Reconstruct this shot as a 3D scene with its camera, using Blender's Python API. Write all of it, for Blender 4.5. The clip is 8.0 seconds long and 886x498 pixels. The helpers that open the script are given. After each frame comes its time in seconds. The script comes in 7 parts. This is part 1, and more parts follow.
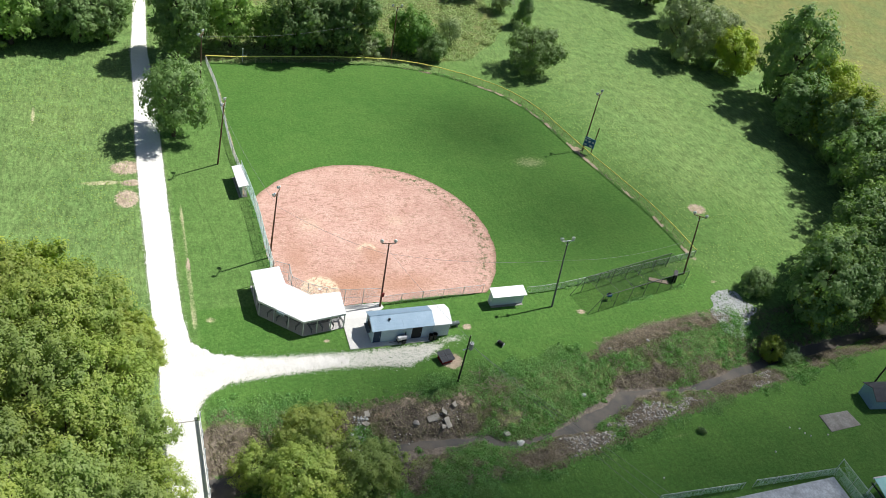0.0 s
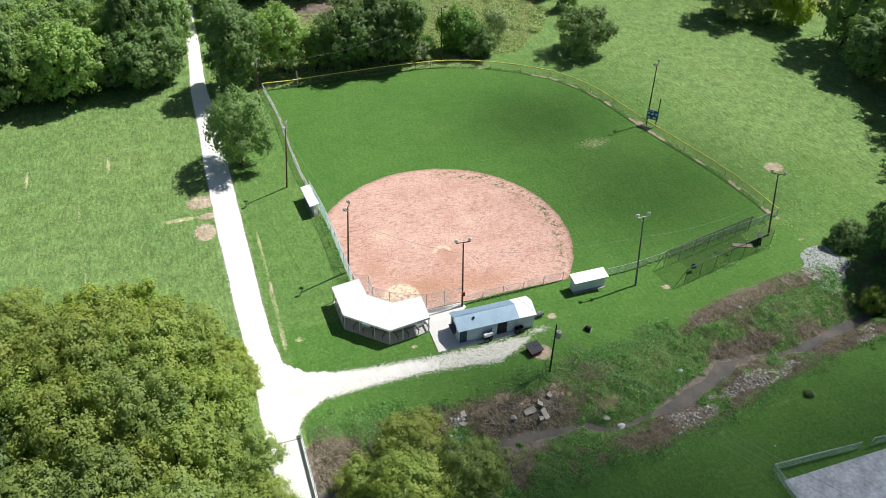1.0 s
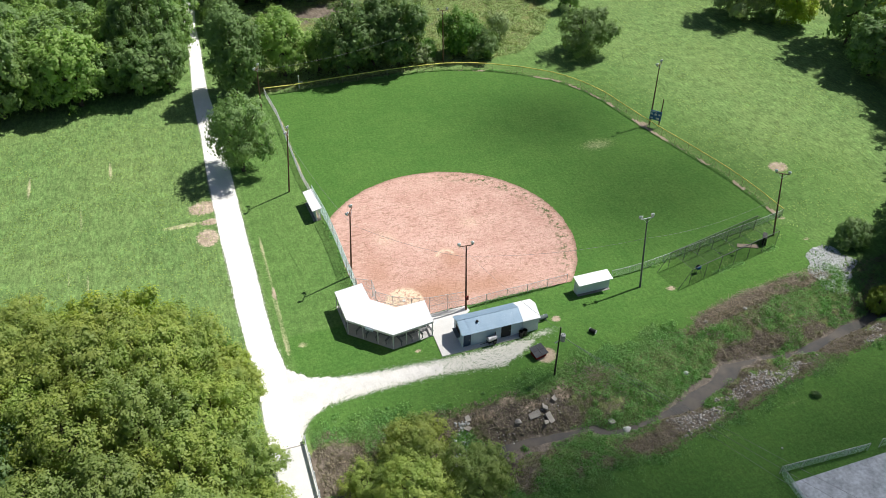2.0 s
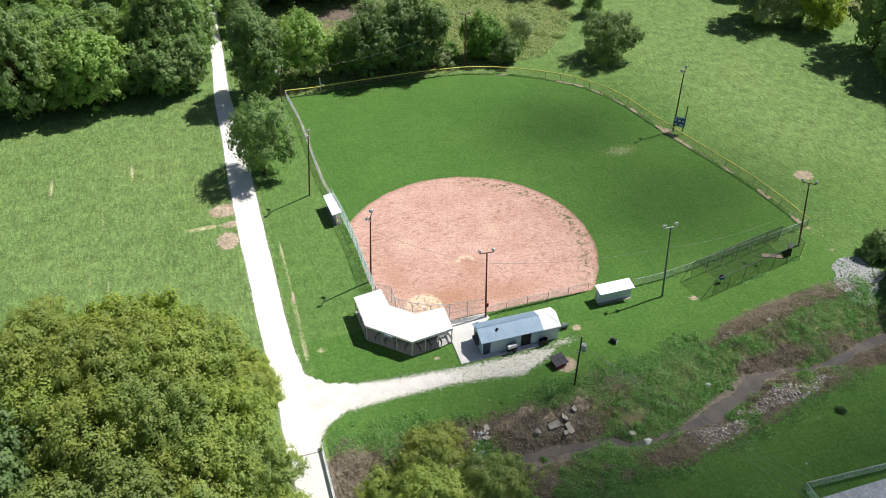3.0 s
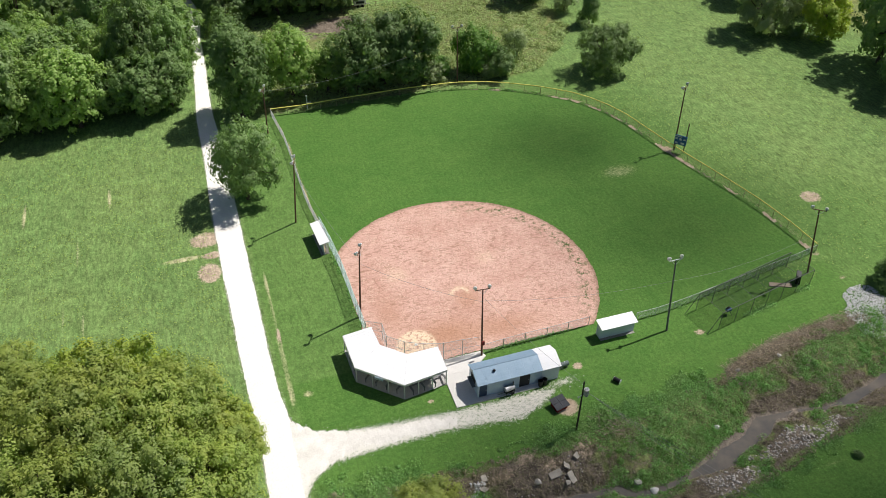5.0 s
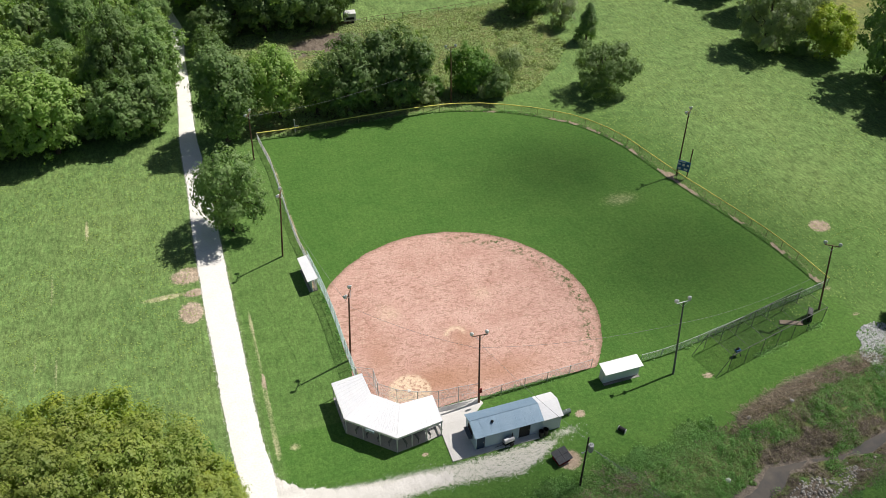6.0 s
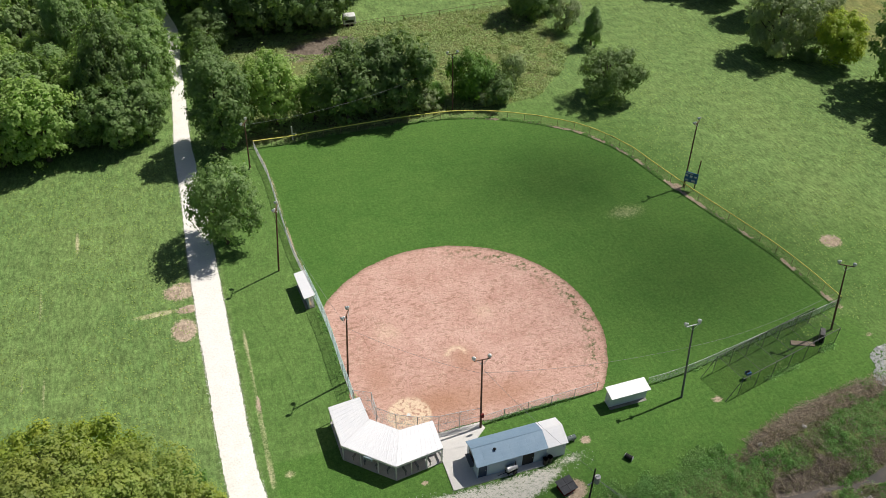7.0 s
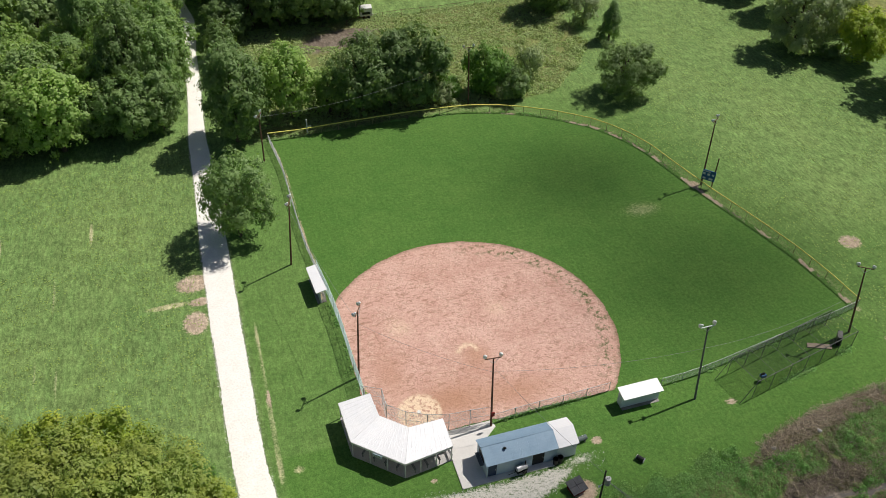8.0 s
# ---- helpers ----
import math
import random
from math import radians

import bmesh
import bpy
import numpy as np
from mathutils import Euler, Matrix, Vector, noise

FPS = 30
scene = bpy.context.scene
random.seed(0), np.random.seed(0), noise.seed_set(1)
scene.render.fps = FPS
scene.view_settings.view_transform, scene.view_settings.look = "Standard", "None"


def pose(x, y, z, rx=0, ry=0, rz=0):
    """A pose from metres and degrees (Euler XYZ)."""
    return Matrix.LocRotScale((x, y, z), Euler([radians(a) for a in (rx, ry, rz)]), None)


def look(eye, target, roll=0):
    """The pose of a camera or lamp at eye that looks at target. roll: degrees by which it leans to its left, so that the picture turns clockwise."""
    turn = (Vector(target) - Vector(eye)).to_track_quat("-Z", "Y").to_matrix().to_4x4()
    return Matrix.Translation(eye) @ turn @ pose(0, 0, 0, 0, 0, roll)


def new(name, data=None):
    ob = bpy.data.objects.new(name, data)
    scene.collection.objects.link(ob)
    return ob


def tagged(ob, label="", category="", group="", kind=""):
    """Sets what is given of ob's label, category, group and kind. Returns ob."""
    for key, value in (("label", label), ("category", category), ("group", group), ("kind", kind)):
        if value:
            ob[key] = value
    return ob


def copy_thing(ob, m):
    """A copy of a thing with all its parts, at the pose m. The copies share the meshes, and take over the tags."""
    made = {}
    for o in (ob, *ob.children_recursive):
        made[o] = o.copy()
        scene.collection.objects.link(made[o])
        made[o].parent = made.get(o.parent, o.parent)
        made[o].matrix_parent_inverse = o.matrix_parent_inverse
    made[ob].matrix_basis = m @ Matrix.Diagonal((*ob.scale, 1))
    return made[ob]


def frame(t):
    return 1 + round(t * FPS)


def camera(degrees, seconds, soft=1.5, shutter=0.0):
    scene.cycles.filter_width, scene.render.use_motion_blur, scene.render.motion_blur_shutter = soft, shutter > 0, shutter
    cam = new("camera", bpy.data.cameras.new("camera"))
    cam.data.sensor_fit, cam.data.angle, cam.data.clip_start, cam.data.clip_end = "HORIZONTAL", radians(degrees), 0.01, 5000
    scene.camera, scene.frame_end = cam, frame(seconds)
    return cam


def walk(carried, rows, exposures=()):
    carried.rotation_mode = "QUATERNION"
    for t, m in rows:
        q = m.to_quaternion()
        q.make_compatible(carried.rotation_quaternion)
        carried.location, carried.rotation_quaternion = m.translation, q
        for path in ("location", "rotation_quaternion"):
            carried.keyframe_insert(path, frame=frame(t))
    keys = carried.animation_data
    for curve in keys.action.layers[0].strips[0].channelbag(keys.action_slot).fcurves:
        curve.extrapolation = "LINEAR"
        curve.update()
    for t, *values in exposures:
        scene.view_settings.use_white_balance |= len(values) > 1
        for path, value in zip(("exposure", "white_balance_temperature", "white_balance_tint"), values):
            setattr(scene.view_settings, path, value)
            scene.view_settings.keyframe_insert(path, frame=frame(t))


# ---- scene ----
cam = camera(56.0, 8.0, soft=0.5)
PATH = [
    (0, (0.73, 0.27, 78.008), (1.424, 1.658, 76.746), 13.3),
    (0.5, (0.619, 0.3, 77.78), (1.276, 1.7, 76.512), 10.6),
    (0.7, (0.67, 0.119, 77.76), (1.337, 1.517, 76.495), 11.5),
    (0.8, (0.71, 0.119, 77.759), (1.325, 1.533, 76.486), 8.0),
    (0.9, (0.732, 0.203, 77.756), (1.28, 1.638, 76.476), 3.4),
    (1, (0.71, 0.287, 77.753), (1.235, 1.729, 76.47), 1.8),
    (1.2, (0.774, 0.277, 77.76), (1.286, 1.723, 76.476), 1.0),
    (2.3, (1.186, 0.999, 77.509), (1.701, 2.452, 76.235), 0.9),
    (2.5, (1.162, 1.28, 77.502), (1.65, 2.75, 76.236), 0.7),
    (3, (1.117, 1.801, 77.655), (1.592, 3.264, 76.377), 0.7),
    (3.5, (1.382, 2.62, 77.8), (1.859, 4.079, 76.518), 0.7),
    (4, (1.641, 4.015, 77.81), (2.123, 5.468, 76.523), 0.7),
    (4.5, (2.317, 6.045, 77.756), (2.8, 7.498, 76.47), 0.7),
    (4.7, (2.7, 7.12, 77.738), (3.185, 8.573, 76.452), 0.7),
    (5.8, (4.97, 14.673, 77.711), (5.479, 16.122, 76.43), 0.8),
    (6, (5.452, 16.076, 77.693), (5.96, 17.525, 76.411), 0.9),
    (6.5, (6.328, 18.752, 77.725), (6.834, 20.201, 76.443), 0.9),
    (7, (6.663, 20.413, 77.699), (7.17, 21.853, 76.407), 1.2),
    (7.1, (6.712, 20.685, 77.698), (7.189, 22.131, 76.402), 1.1),
    (7.2, (6.737, 20.83, 77.717), (7.208, 22.275, 76.417), 1.2),
    (7.5, (6.86, 21.074, 77.753), (7.331, 22.515, 76.448), 1.2),
    (8, (7.252, 21.226, 77.699), (7.72, 22.664, 76.391), 1.1),
]
EXPOSURE = [(0.0, 0.2, 6050, 10), (3.0, 0.12, 6160, 12), (4.5, 0.05, 6260, 13), (6.0, -0.11, 6320, 13), (8.0, -0.22, 6380, 13)]
walk(cam, [(t, look(eye, target, roll)) for t, eye, target, roll in PATH], EXPOSURE)

# ---- light ----
SUN_FROM = Vector((0.785, 0.225, 1.16)).normalized()
world = bpy.data.worlds.new("sky")
scene.world = world
world.use_nodes = True
sky = world.node_tree.nodes.new("ShaderNodeTexSky")
sky.sky_type, sky.sun_disc = "NISHITA", False
sky.sun_elevation = math.asin(SUN_FROM.z)
sky.sun_rotation = math.atan2(SUN_FROM.x, SUN_FROM.y)
sky.air_density, sky.dust_density = 1.0, 1.5
back = world.node_tree.nodes["Background"]
back.inputs["Strength"].default_value = 0.046
world.node_tree.links.new(sky.outputs[0], back.inputs[0])
sun = new("sun", bpy.data.lights.new("sun", "SUN"))
sun.data.energy, sun.data.angle, sun.data.color = 4.9, radians(0.53), (1.0, 0.95, 0.86)
sun.matrix_world = look(SUN_FROM * 200, (0, 0, 0))


# ---- materials ----
def node(tree, kind, **values):
    n = tree.nodes.new(kind)
    for key, value in values.items():
        n.inputs[key.replace("_", " ")].default_value = value
    return n


def rgba(c):
    return (c[0], c[1], c[2], 1.0)


def base_material(name):
    m = bpy.data.materials.new(name)
    m.use_nodes = True
    return m, m.node_tree, m.node_tree.nodes["Principled BSDF"]


def mixed(tree, fac, a, b, mode="MIX"):
    """A colour mix; fac, a and b are sockets or values. Returns the colour socket."""
    n = tree.nodes.new("ShaderNodeMix")
    n.data_type, n.blend_type = "RGBA", mode
    for socket, value in ((n.inputs[0], fac), (n.inputs[6], a), (n.inputs[7], b)):
        if isinstance(value, bpy.types.NodeSocket):
            tree.links.new(value, socket)
        elif isinstance(value, tuple):
            socket.default_value = rgba(value)
        else:
            socket.default_value = value
    return n.outputs[2]


def ramp(tree, fac, lo, hi, out_lo=0.0, out_hi=1.0):
    n = tree.nodes.new("ShaderNodeMapRange")
    n.inputs[1].default_value, n.inputs[2].default_value = lo, hi
    n.inputs[3].default_value, n.inputs[4].default_value = out_lo, out_hi
    tree.links.new(fac, n.inputs[0])
    return n.outputs[0]


def math_node(tree, op, a, b):
    n = tree.nodes.new("ShaderNodeMath")
    n.operation = op
    for socket, value in ((n.inputs[0], a), (n.inputs[1], b)):
        if isinstance(value, bpy.types.NodeSocket):
            tree.links.new(value, socket)
        else:
            socket.default_value = value
    return n.outputs[0]


def position(tree, stretch=(1, 1, 1), turn=0.0):
    g = tree.nodes.new("ShaderNodeNewGeometry")
    mp = tree.nodes.new("ShaderNodeMapping")
    mp.inputs["Scale"].default_value = stretch
    mp.inputs["Rotation"].default_value = (0, 0, radians(turn))
    tree.links.new(g.outputs["Position"], mp.inputs["Vector"])
    return mp.outputs[0]


def noise_tex(tree, vector, scale, detail=4.0, rough=0.6):
    n = node(tree, "ShaderNodeTexNoise", Scale=scale, Detail=detail, Roughness=rough)
    tree.links.new(vector, n.inputs["Vector"])
    return n.outputs[0]


def bump(tree, bsdf, height, strength, distance):
    b = node(tree, "ShaderNodeBump", Strength=strength, Distance=distance)
    tree.links.new(height, b.inputs["Height"])
    tree.links.new(b.outputs[0], bsdf.inputs["Normal"])


def surface(name, c1, c2, scale=1.0, rough=0.8, metal=0.0, grain=20.0, relief=0.0, distance=0.02, vary=0.12, pieces=False, spec=0.3):
    """A worn surface: two tones in large blotches, a fine grain and a fine relief."""
    m, t, b = base_material(name)
    p = position(t)
    blot = ramp(t, noise_tex(t, p, scale), 0.3, 0.7)
    col = mixed(t, blot, c1, c2)
    fine = ramp(t, noise_tex(t, p, grain, 3.0), 0.25, 0.75, 1 - vary, 1 + vary)
    col = mixed(t, 1.0, col, fine, "MULTIPLY")
    if pieces:
        o = t.nodes.new("ShaderNodeObjectInfo")
        col = mixed(t, 1.0, col, ramp(t, o.outputs["Random"], 0, 1, 0.85, 1.15), "MULTIPLY")
    t.links.new(col, b.inputs["Base Color"])
    b.inputs["Roughness"].default_value, b.inputs["Metallic"].default_value = rough, metal
    b.inputs["Specular IOR Level"].default_value = spec
    if relief:
        bump(t, b, noise_tex(t, p, grain, 4.0), relief, distance)
    return m


def ribbed_metal(name, c1, c2, axis, pitch, rough=0.45, metal=0.0):
    """Ribbed sheet metal, the ribs crossing the given axis, with stains."""
    m, t, b = base_material(name)
    p = position(t)
    col = mixed(t, ramp(t, noise_tex(t, p, 0.7), 0.35, 0.7), c1, c2)
    col = mixed(t, 1.0, col, ramp(t, noise_tex(t, position(t, (0.4, 6, 1) if axis == "x" else (6, 0.4, 1)), 1.5), 0.3, 0.7, 0.96, 1.03), "MULTIPLY")
    t.links.new(col, b.inputs["Base Color"])
    b.inputs["Roughness"].default_value, b.inputs["Metallic"].default_value = rough, metal
    w = node(t, "ShaderNodeTexWave", Scale=1.0 / pitch / 3.183 * 10 / 2, Distortion=0.0)
    w.wave_type, w.bands_direction = "BANDS", axis.upper()
    t.links.new(p, w.inputs["Vector"])
    bump(t, b, ramp(t, w.outputs[1], 0.75, 1.0), 0.2, 0.02)
    return m


def leafy(name, dark, light, tint, thin=0.4):
    """Leaves: each spray its own tone, some sun passing through."""
    m, t, b = base_material(name)
    g = t.nodes.new("ShaderNodeNewGeometry")
    o = t.nodes.new("ShaderNodeObjectInfo")
    col = mixed(t, ramp(t, g.outputs["Random Per Island"], 0, 1, 0.32, 0.75), dark, light)
    big = ramp(t, noise_tex(t, g.outputs["Position"], 0.28, 3.0), 0.4, 0.68)
    col = mixed(t, math_node(t, "MULTIPLY", big, 0.65), col, tint)
    col = mixed(t, 1.0, col, ramp(t, o.outputs["Random"], 0, 1, 0.82, 1.18), "MULTIPLY")
    t.links.new(col, b.inputs["Base Color"])
    b.inputs["Roughness"].default_value = 0.55
    b.inputs["Specular IOR Level"].default_value = 0.35
    tr = t.nodes.new("ShaderNodeBsdfTranslucent")
    t.links.new(mixed(t, 1.0, col, (1.1, 1.25, 0.5), "MULTIPLY"), tr.inputs["Color"])
    mix = t.nodes.new("ShaderNodeMixShader")
    mix.inputs[0].default_value = thin
    t.links.new(b.outputs[0], mix.inputs[1])
    t.links.new(tr.outputs[0], mix.inputs[2])
    t.links.new(mix.outputs[0], t.nodes["Material Output"].inputs[0])
    return m


def see_through(name, colour, cover, metal=0.5):
    """Chain link or netting, too fine to show wire by wire: a veil that covers part of what is behind."""
    m, t, b = base_material(name)
    b.inputs["Base Color"].default_value = rgba(colour)
    b.inputs["Metallic"].default_value, b.inputs["Roughness"].default_value = metal, 0.8
    b.inputs["Specular IOR Level"].default_value = 0.0
    clear = t.nodes.new("ShaderNodeBsdfTransparent")
    mix = t.nodes.new("ShaderNodeMixShader")
    fac = ramp(t, noise_tex(t, position(t), 2.5), 0.3, 0.7, cover * 0.75, cover * 1.25)
    t.links.new(fac, mix.inputs[0])
    t.links.new(clear.outputs[0], mix.inputs[1])
    t.links.new(b.outputs[0], mix.inputs[2])
    t.links.new(mix.outputs[0], t.nodes["Material Output"].inputs[0])
    return m


def ground_material():
    """Grass in its kinds, bare soil, dry grass and scattered gravel, told apart by the sheet's own fields."""
    m, t, b = base_material("grassland")
    p = position(t)

    def field(name):
        a = t.nodes.new("ShaderNodeAttribute")
        a.attribute_name = name
        return a.outputs["Fac"]

    big = ramp(t, noise_tex(t, p, 0.055, 3.0), 0.35, 0.68)
    mid = ramp(t, noise_tex(t, p, 0.45, 5.0, 0.65), 0.32, 0.7)
    streak = ramp(t, noise_tex(t, position(t, (1.0, 0.35, 1.0), -40), 1.3, 5.0, 0.7), 0.3, 0.72)
    fine = noise_tex(t, p, 6.0, 6.0, 0.75)
    tuft = noise_tex(t, p, 2.2, 4.0, 0.7)
    lawn = mixed(t, big, LAWN_A, LAWN_B)
    lawn = mixed(t, math_node(t, "MULTIPLY", streak, 0.45), lawn, LAWN_C)
    lawn = mixed(t, 1.0, lawn, ramp(t, mid, 0.0, 1.0, 0.74, 1.20), "MULTIPLY")
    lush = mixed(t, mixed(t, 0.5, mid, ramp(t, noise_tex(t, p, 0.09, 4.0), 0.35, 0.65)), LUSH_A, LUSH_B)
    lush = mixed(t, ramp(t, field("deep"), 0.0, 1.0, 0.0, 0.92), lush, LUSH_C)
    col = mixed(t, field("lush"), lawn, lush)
    weed = mixed(t, mid, WEED_A, WEED_B)
    col = mixed(t, field("weed"), col, weed)
    hay = mixed(t, mid, (0.27, 0.25, 0.09), (0.20, 0.21, 0.06))
    hay = mixed(t, math_node(t, "MULTIPLY", ramp(t, noise_tex(t, p, 0.11, 5.0, 0.65), 0.4, 0.6), 0.7), hay, (0.16, 0.21, 0.07))
    col = mixed(t, field("hay"), col, hay)

    def ragged(name, lo=0.42, hi=0.58):
        mixd = math_node(t, "ADD", field(name), math_node(t, "ADD", math_node(t, "MULTIPLY", math_node(t, "SUBTRACT", tuft, 0.5), 0.5), math_node(t, "MULTIPLY", math_node(t, "SUBTRACT", fine, 0.5), 0.9)))
        return ramp(t, mixd, lo, hi)

    dry = mixed(t, mid, (0.52, 0.49, 0.29), (0.38, 0.39, 0.19))
    col = mixed(t, ragged("dry", 0.35, 0.75), col, dry)
    soil = mixed(t, mid, (0.130, 0.104, 0.078), (0.240, 0.200, 0.155))
    col = mixed(t, ragged("soil"), col, soil)
    col = mixed(t, ramp(t, field("mud"), 0.25, 0.75), col, mixed(t, mid, (0.185, 0.155, 0.122), (0.300, 0.255, 0.205)))
    col = mixed(t, ragged("clay"), col, mixed(t, mid, (0.40, 0.31, 0.22), (0.53, 0.43, 0.32)))
    speck = noise_tex(t, p, 9.0, 5.0, 0.75)

    def strewn():
        s = math_node(t, "ADD", field("gravel"), math_node(t, "ADD", math_node(t, "MULTIPLY", math_node(t, "SUBTRACT", speck, 0.5), 1.5), math_node(t, "MULTIPLY", math_node(t, "SUBTRACT", tuft, 0.5), 0.85)))
        return ramp(t, s, 0.38, 0.58)

    clover = ramp(t, noise_tex(t, p, 3.1, 3.0, 0.6), 0.56, 0.72, 0.0, 0.2)
    col = mixed(t, math_node(t, "MULTIPLY", clover, math_node(t, "MULTIPLY", field("lush"), math_node(t, "SUBTRACT", 1.0, ramp(t, field("gravel"), 0.1, 0.4)))), col, (0.19, 0.30, 0.075))
    grain = mixed(t, 1.0, col, ramp(t, fine, 0.28, 0.72, 0.60, 1.40), "MULTIPLY")
    grain = mixed(t, 1.0, grain, ramp(t, tuft, 0.32, 0.68, 0.74, 1.26), "MULTIPLY")
    col = mixed(t, math_node(t, "MULTIPLY", field("lush"), 0.12), grain, col)
    rows = noise_tex(t, position(t, (1.0, 0.3, 1.0), 6), 2.3, 3.0, 0.65)
    col = mixed(t, math_node(t, "SUBTRACT", 1.0, math_node(t, "MULTIPLY", field("lush"), 0.75)), col, mixed(t, 1.0, col, ramp(t, rows, 0.36, 0.64, 0.76, 1.22), "MULTIPLY"))
    pebbles = mixed(t, ramp(t, speck, 0.3, 0.7), (0.62, 0.595, 0.52), (0.82, 0.79, 0.71))
    pebbles = mixed(t, ramp(t, field("gravel"), 0.72, 0.92), pebbles, (0.74, 0.71, 0.64))
    col = mixed(t, strewn(), col, pebbles)
    t.links.new(col, b.inputs["Base Color"])
    b.inputs["Roughness"].default_value = 0.9
    b.inputs["Specular IOR Level"].default_value = 0.15
    stony = strewn()
    lump = math_node(t, "ADD", math_node(t, "MULTIPLY", streak, 0.5), math_node(t, "MULTIPLY", tuft, 0.7))
    lump = math_node(t, "MULTIPLY", lump, ramp(t, stony, 0.0, 1.0, 1.0, 0.15))
    lump = math_node(t, "MULTIPLY", lump, ramp(t, field("lush"), 0.0, 1.0, 1.0, 0.5))
    bump(t, b, lump, 0.6, 0.22)
    return m


def clay_material():
    """Raked infield clay, scuffed by feet, with a sandy circle at the plate."""
    m, t, b = base_material("infield_clay")
    p = position(t)
    a = t.nodes.new("ShaderNodeAttribute")
    a.attribute_name = "sand"
    w = t.nodes.new("ShaderNodeAttribute")
    w.attribute_name = "worn"
    big = ramp(t, noise_tex(t, p, 0.16, 4.0), 0.36, 0.66)
    col = mixed(t, big, (0.555, 0.330, 0.260), (0.655, 0.420, 0.345))
    scuff = noise_tex(t, position(t, (1.0, 1.25, 1), 25), 1.7, 5.0, 0.6)
    fine = noise_tex(t, p, 5.0, 5.0, 0.7)
    col = mixed(t, ramp(t, scuff, 0.54, 0.64, 0.0, 0.45), col, (0.74, 0.53, 0.41))
    col = mixed(t, ramp(t, scuff, 0.40, 0.32, 0.0, 0.32), col, (0.36, 0.20, 0.135))
    scuffs = node(t, "ShaderNodeTexNoise", Scale=1.35, Detail=2.5, Roughness=0.5, Distortion=1.9)
    t.links.new(p, scuffs.inputs["Vector"])
    pits = scuffs.outputs[0]
    col = mixed(t, ramp(t, pits, 0.56, 0.61, 0.0, 0.48), col, (0.36, 0.21, 0.145))
    ticks = node(t, "ShaderNodeTexNoise", Scale=1.75, Detail=1.5, Roughness=0.5, Distortion=0.8)
    t.links.new(position(t, (0.55, 1.5, 1.0), 12), ticks.inputs["Vector"])
    prints = math_node(t, "MULTIPLY", ramp(t, ticks.outputs[0], 0.585, 0.64, 0.0, 0.62), ramp(t, noise_tex(t, p, 0.13, 2.0), 0.38, 0.54, 0.25, 1.0))
    col = mixed(t, prints, col, (0.33, 0.19, 0.125))
    swirl = node(t, "ShaderNodeTexNoise", Scale=1.15, Detail=2.5, Roughness=0.55, Distortion=2.2)
    t.links.new(p, swirl.inputs["Vector"])
    ridge = math_node(t, "ABSOLUTE", math_node(t, "SUBTRACT", swirl.outputs[0], 0.5), 0.0)
    drag = math_node(t, "MULTIPLY", ramp(t, ridge, 0.012, 0.05, 0.32, 0.0), ramp(t, noise_tex(t, p, 0.35, 2.0), 0.42, 0.58))
    drag = math_node(t, "MULTIPLY", drag, ramp(t, w.outputs["Fac"], 0.1, 0.6, 1.0, 0.1))
    col = mixed(t, drag, col, (0.80, 0.61, 0.49))
    col = mixed(t, ramp(t, w.outputs["Fac"], 0.0, 1.0, 0.0, 0.72), col, (0.44, 0.235, 0.14))
    sandy = math_node(t, "MULTIPLY", a.outputs["Fac"], ramp(t, noise_tex(t, p, 2.0, 3.0), 0.38, 0.50, 0.1, 1.0))
    col = mixed(t, sandy, col, (0.79, 0.61, 0.43))
    # weeds that creep in, strongest along the rim
    v = t.nodes.new("ShaderNodeAttribute")
    v.attribute_name = "rim"
    green = math_node(t, "MULTIPLY", v.outputs["Fac"], ramp(t, noise_tex(t, p, 1.1, 5.0, 0.7), 0.5, 0.62))
    col = mixed(t, green, col, (0.10, 0.135, 0.045))
    lip = t.nodes.new("ShaderNodeAttribute")
    lip.attribute_name = "lip"
    col = mixed(t, math_node(t, "MULTIPLY", lip.outputs["Fac"], ramp(t, noise_tex(t, p, 1.6, 4.0), 0.3, 0.6, 0.25, 0.85)), col, (0.21, 0.155, 0.085))
    col = mixed(t, 1.0, col, ramp(t, fine, 0.25, 0.75, 0.93, 1.07), "MULTIPLY")
    t.links.new(col, b.inputs["Base Color"])
    b.inputs["Roughness"].default_value = 0.92
    b.inputs["Specular IOR Level"].default_value = 0.15
    bump(t, b, math_node(t, "ADD", scuff, math_node(t, "MULTIPLY", pits, -0.8)), 0.65, 0.18)
    return m


def water_material():
    m, t, b = base_material("muddy_water")
    p = position(t)
    # mud brown, with some sky reflection put into the lighter, greyer base colour
    col = mixed(t, ramp(t, noise_tex(t, p, 0.3), 0.4, 0.65), (0.120, 0.115, 0.106), (0.195, 0.170, 0.140))
    t.links.new(col, b.inputs["Base Color"])
    b.inputs["Roughness"].default_value = 0.12
    b.inputs["IOR"].default_value = 1.33
    bump(t, b, noise_tex(t, p, 3.0), 0.25, 0.03)
    return m


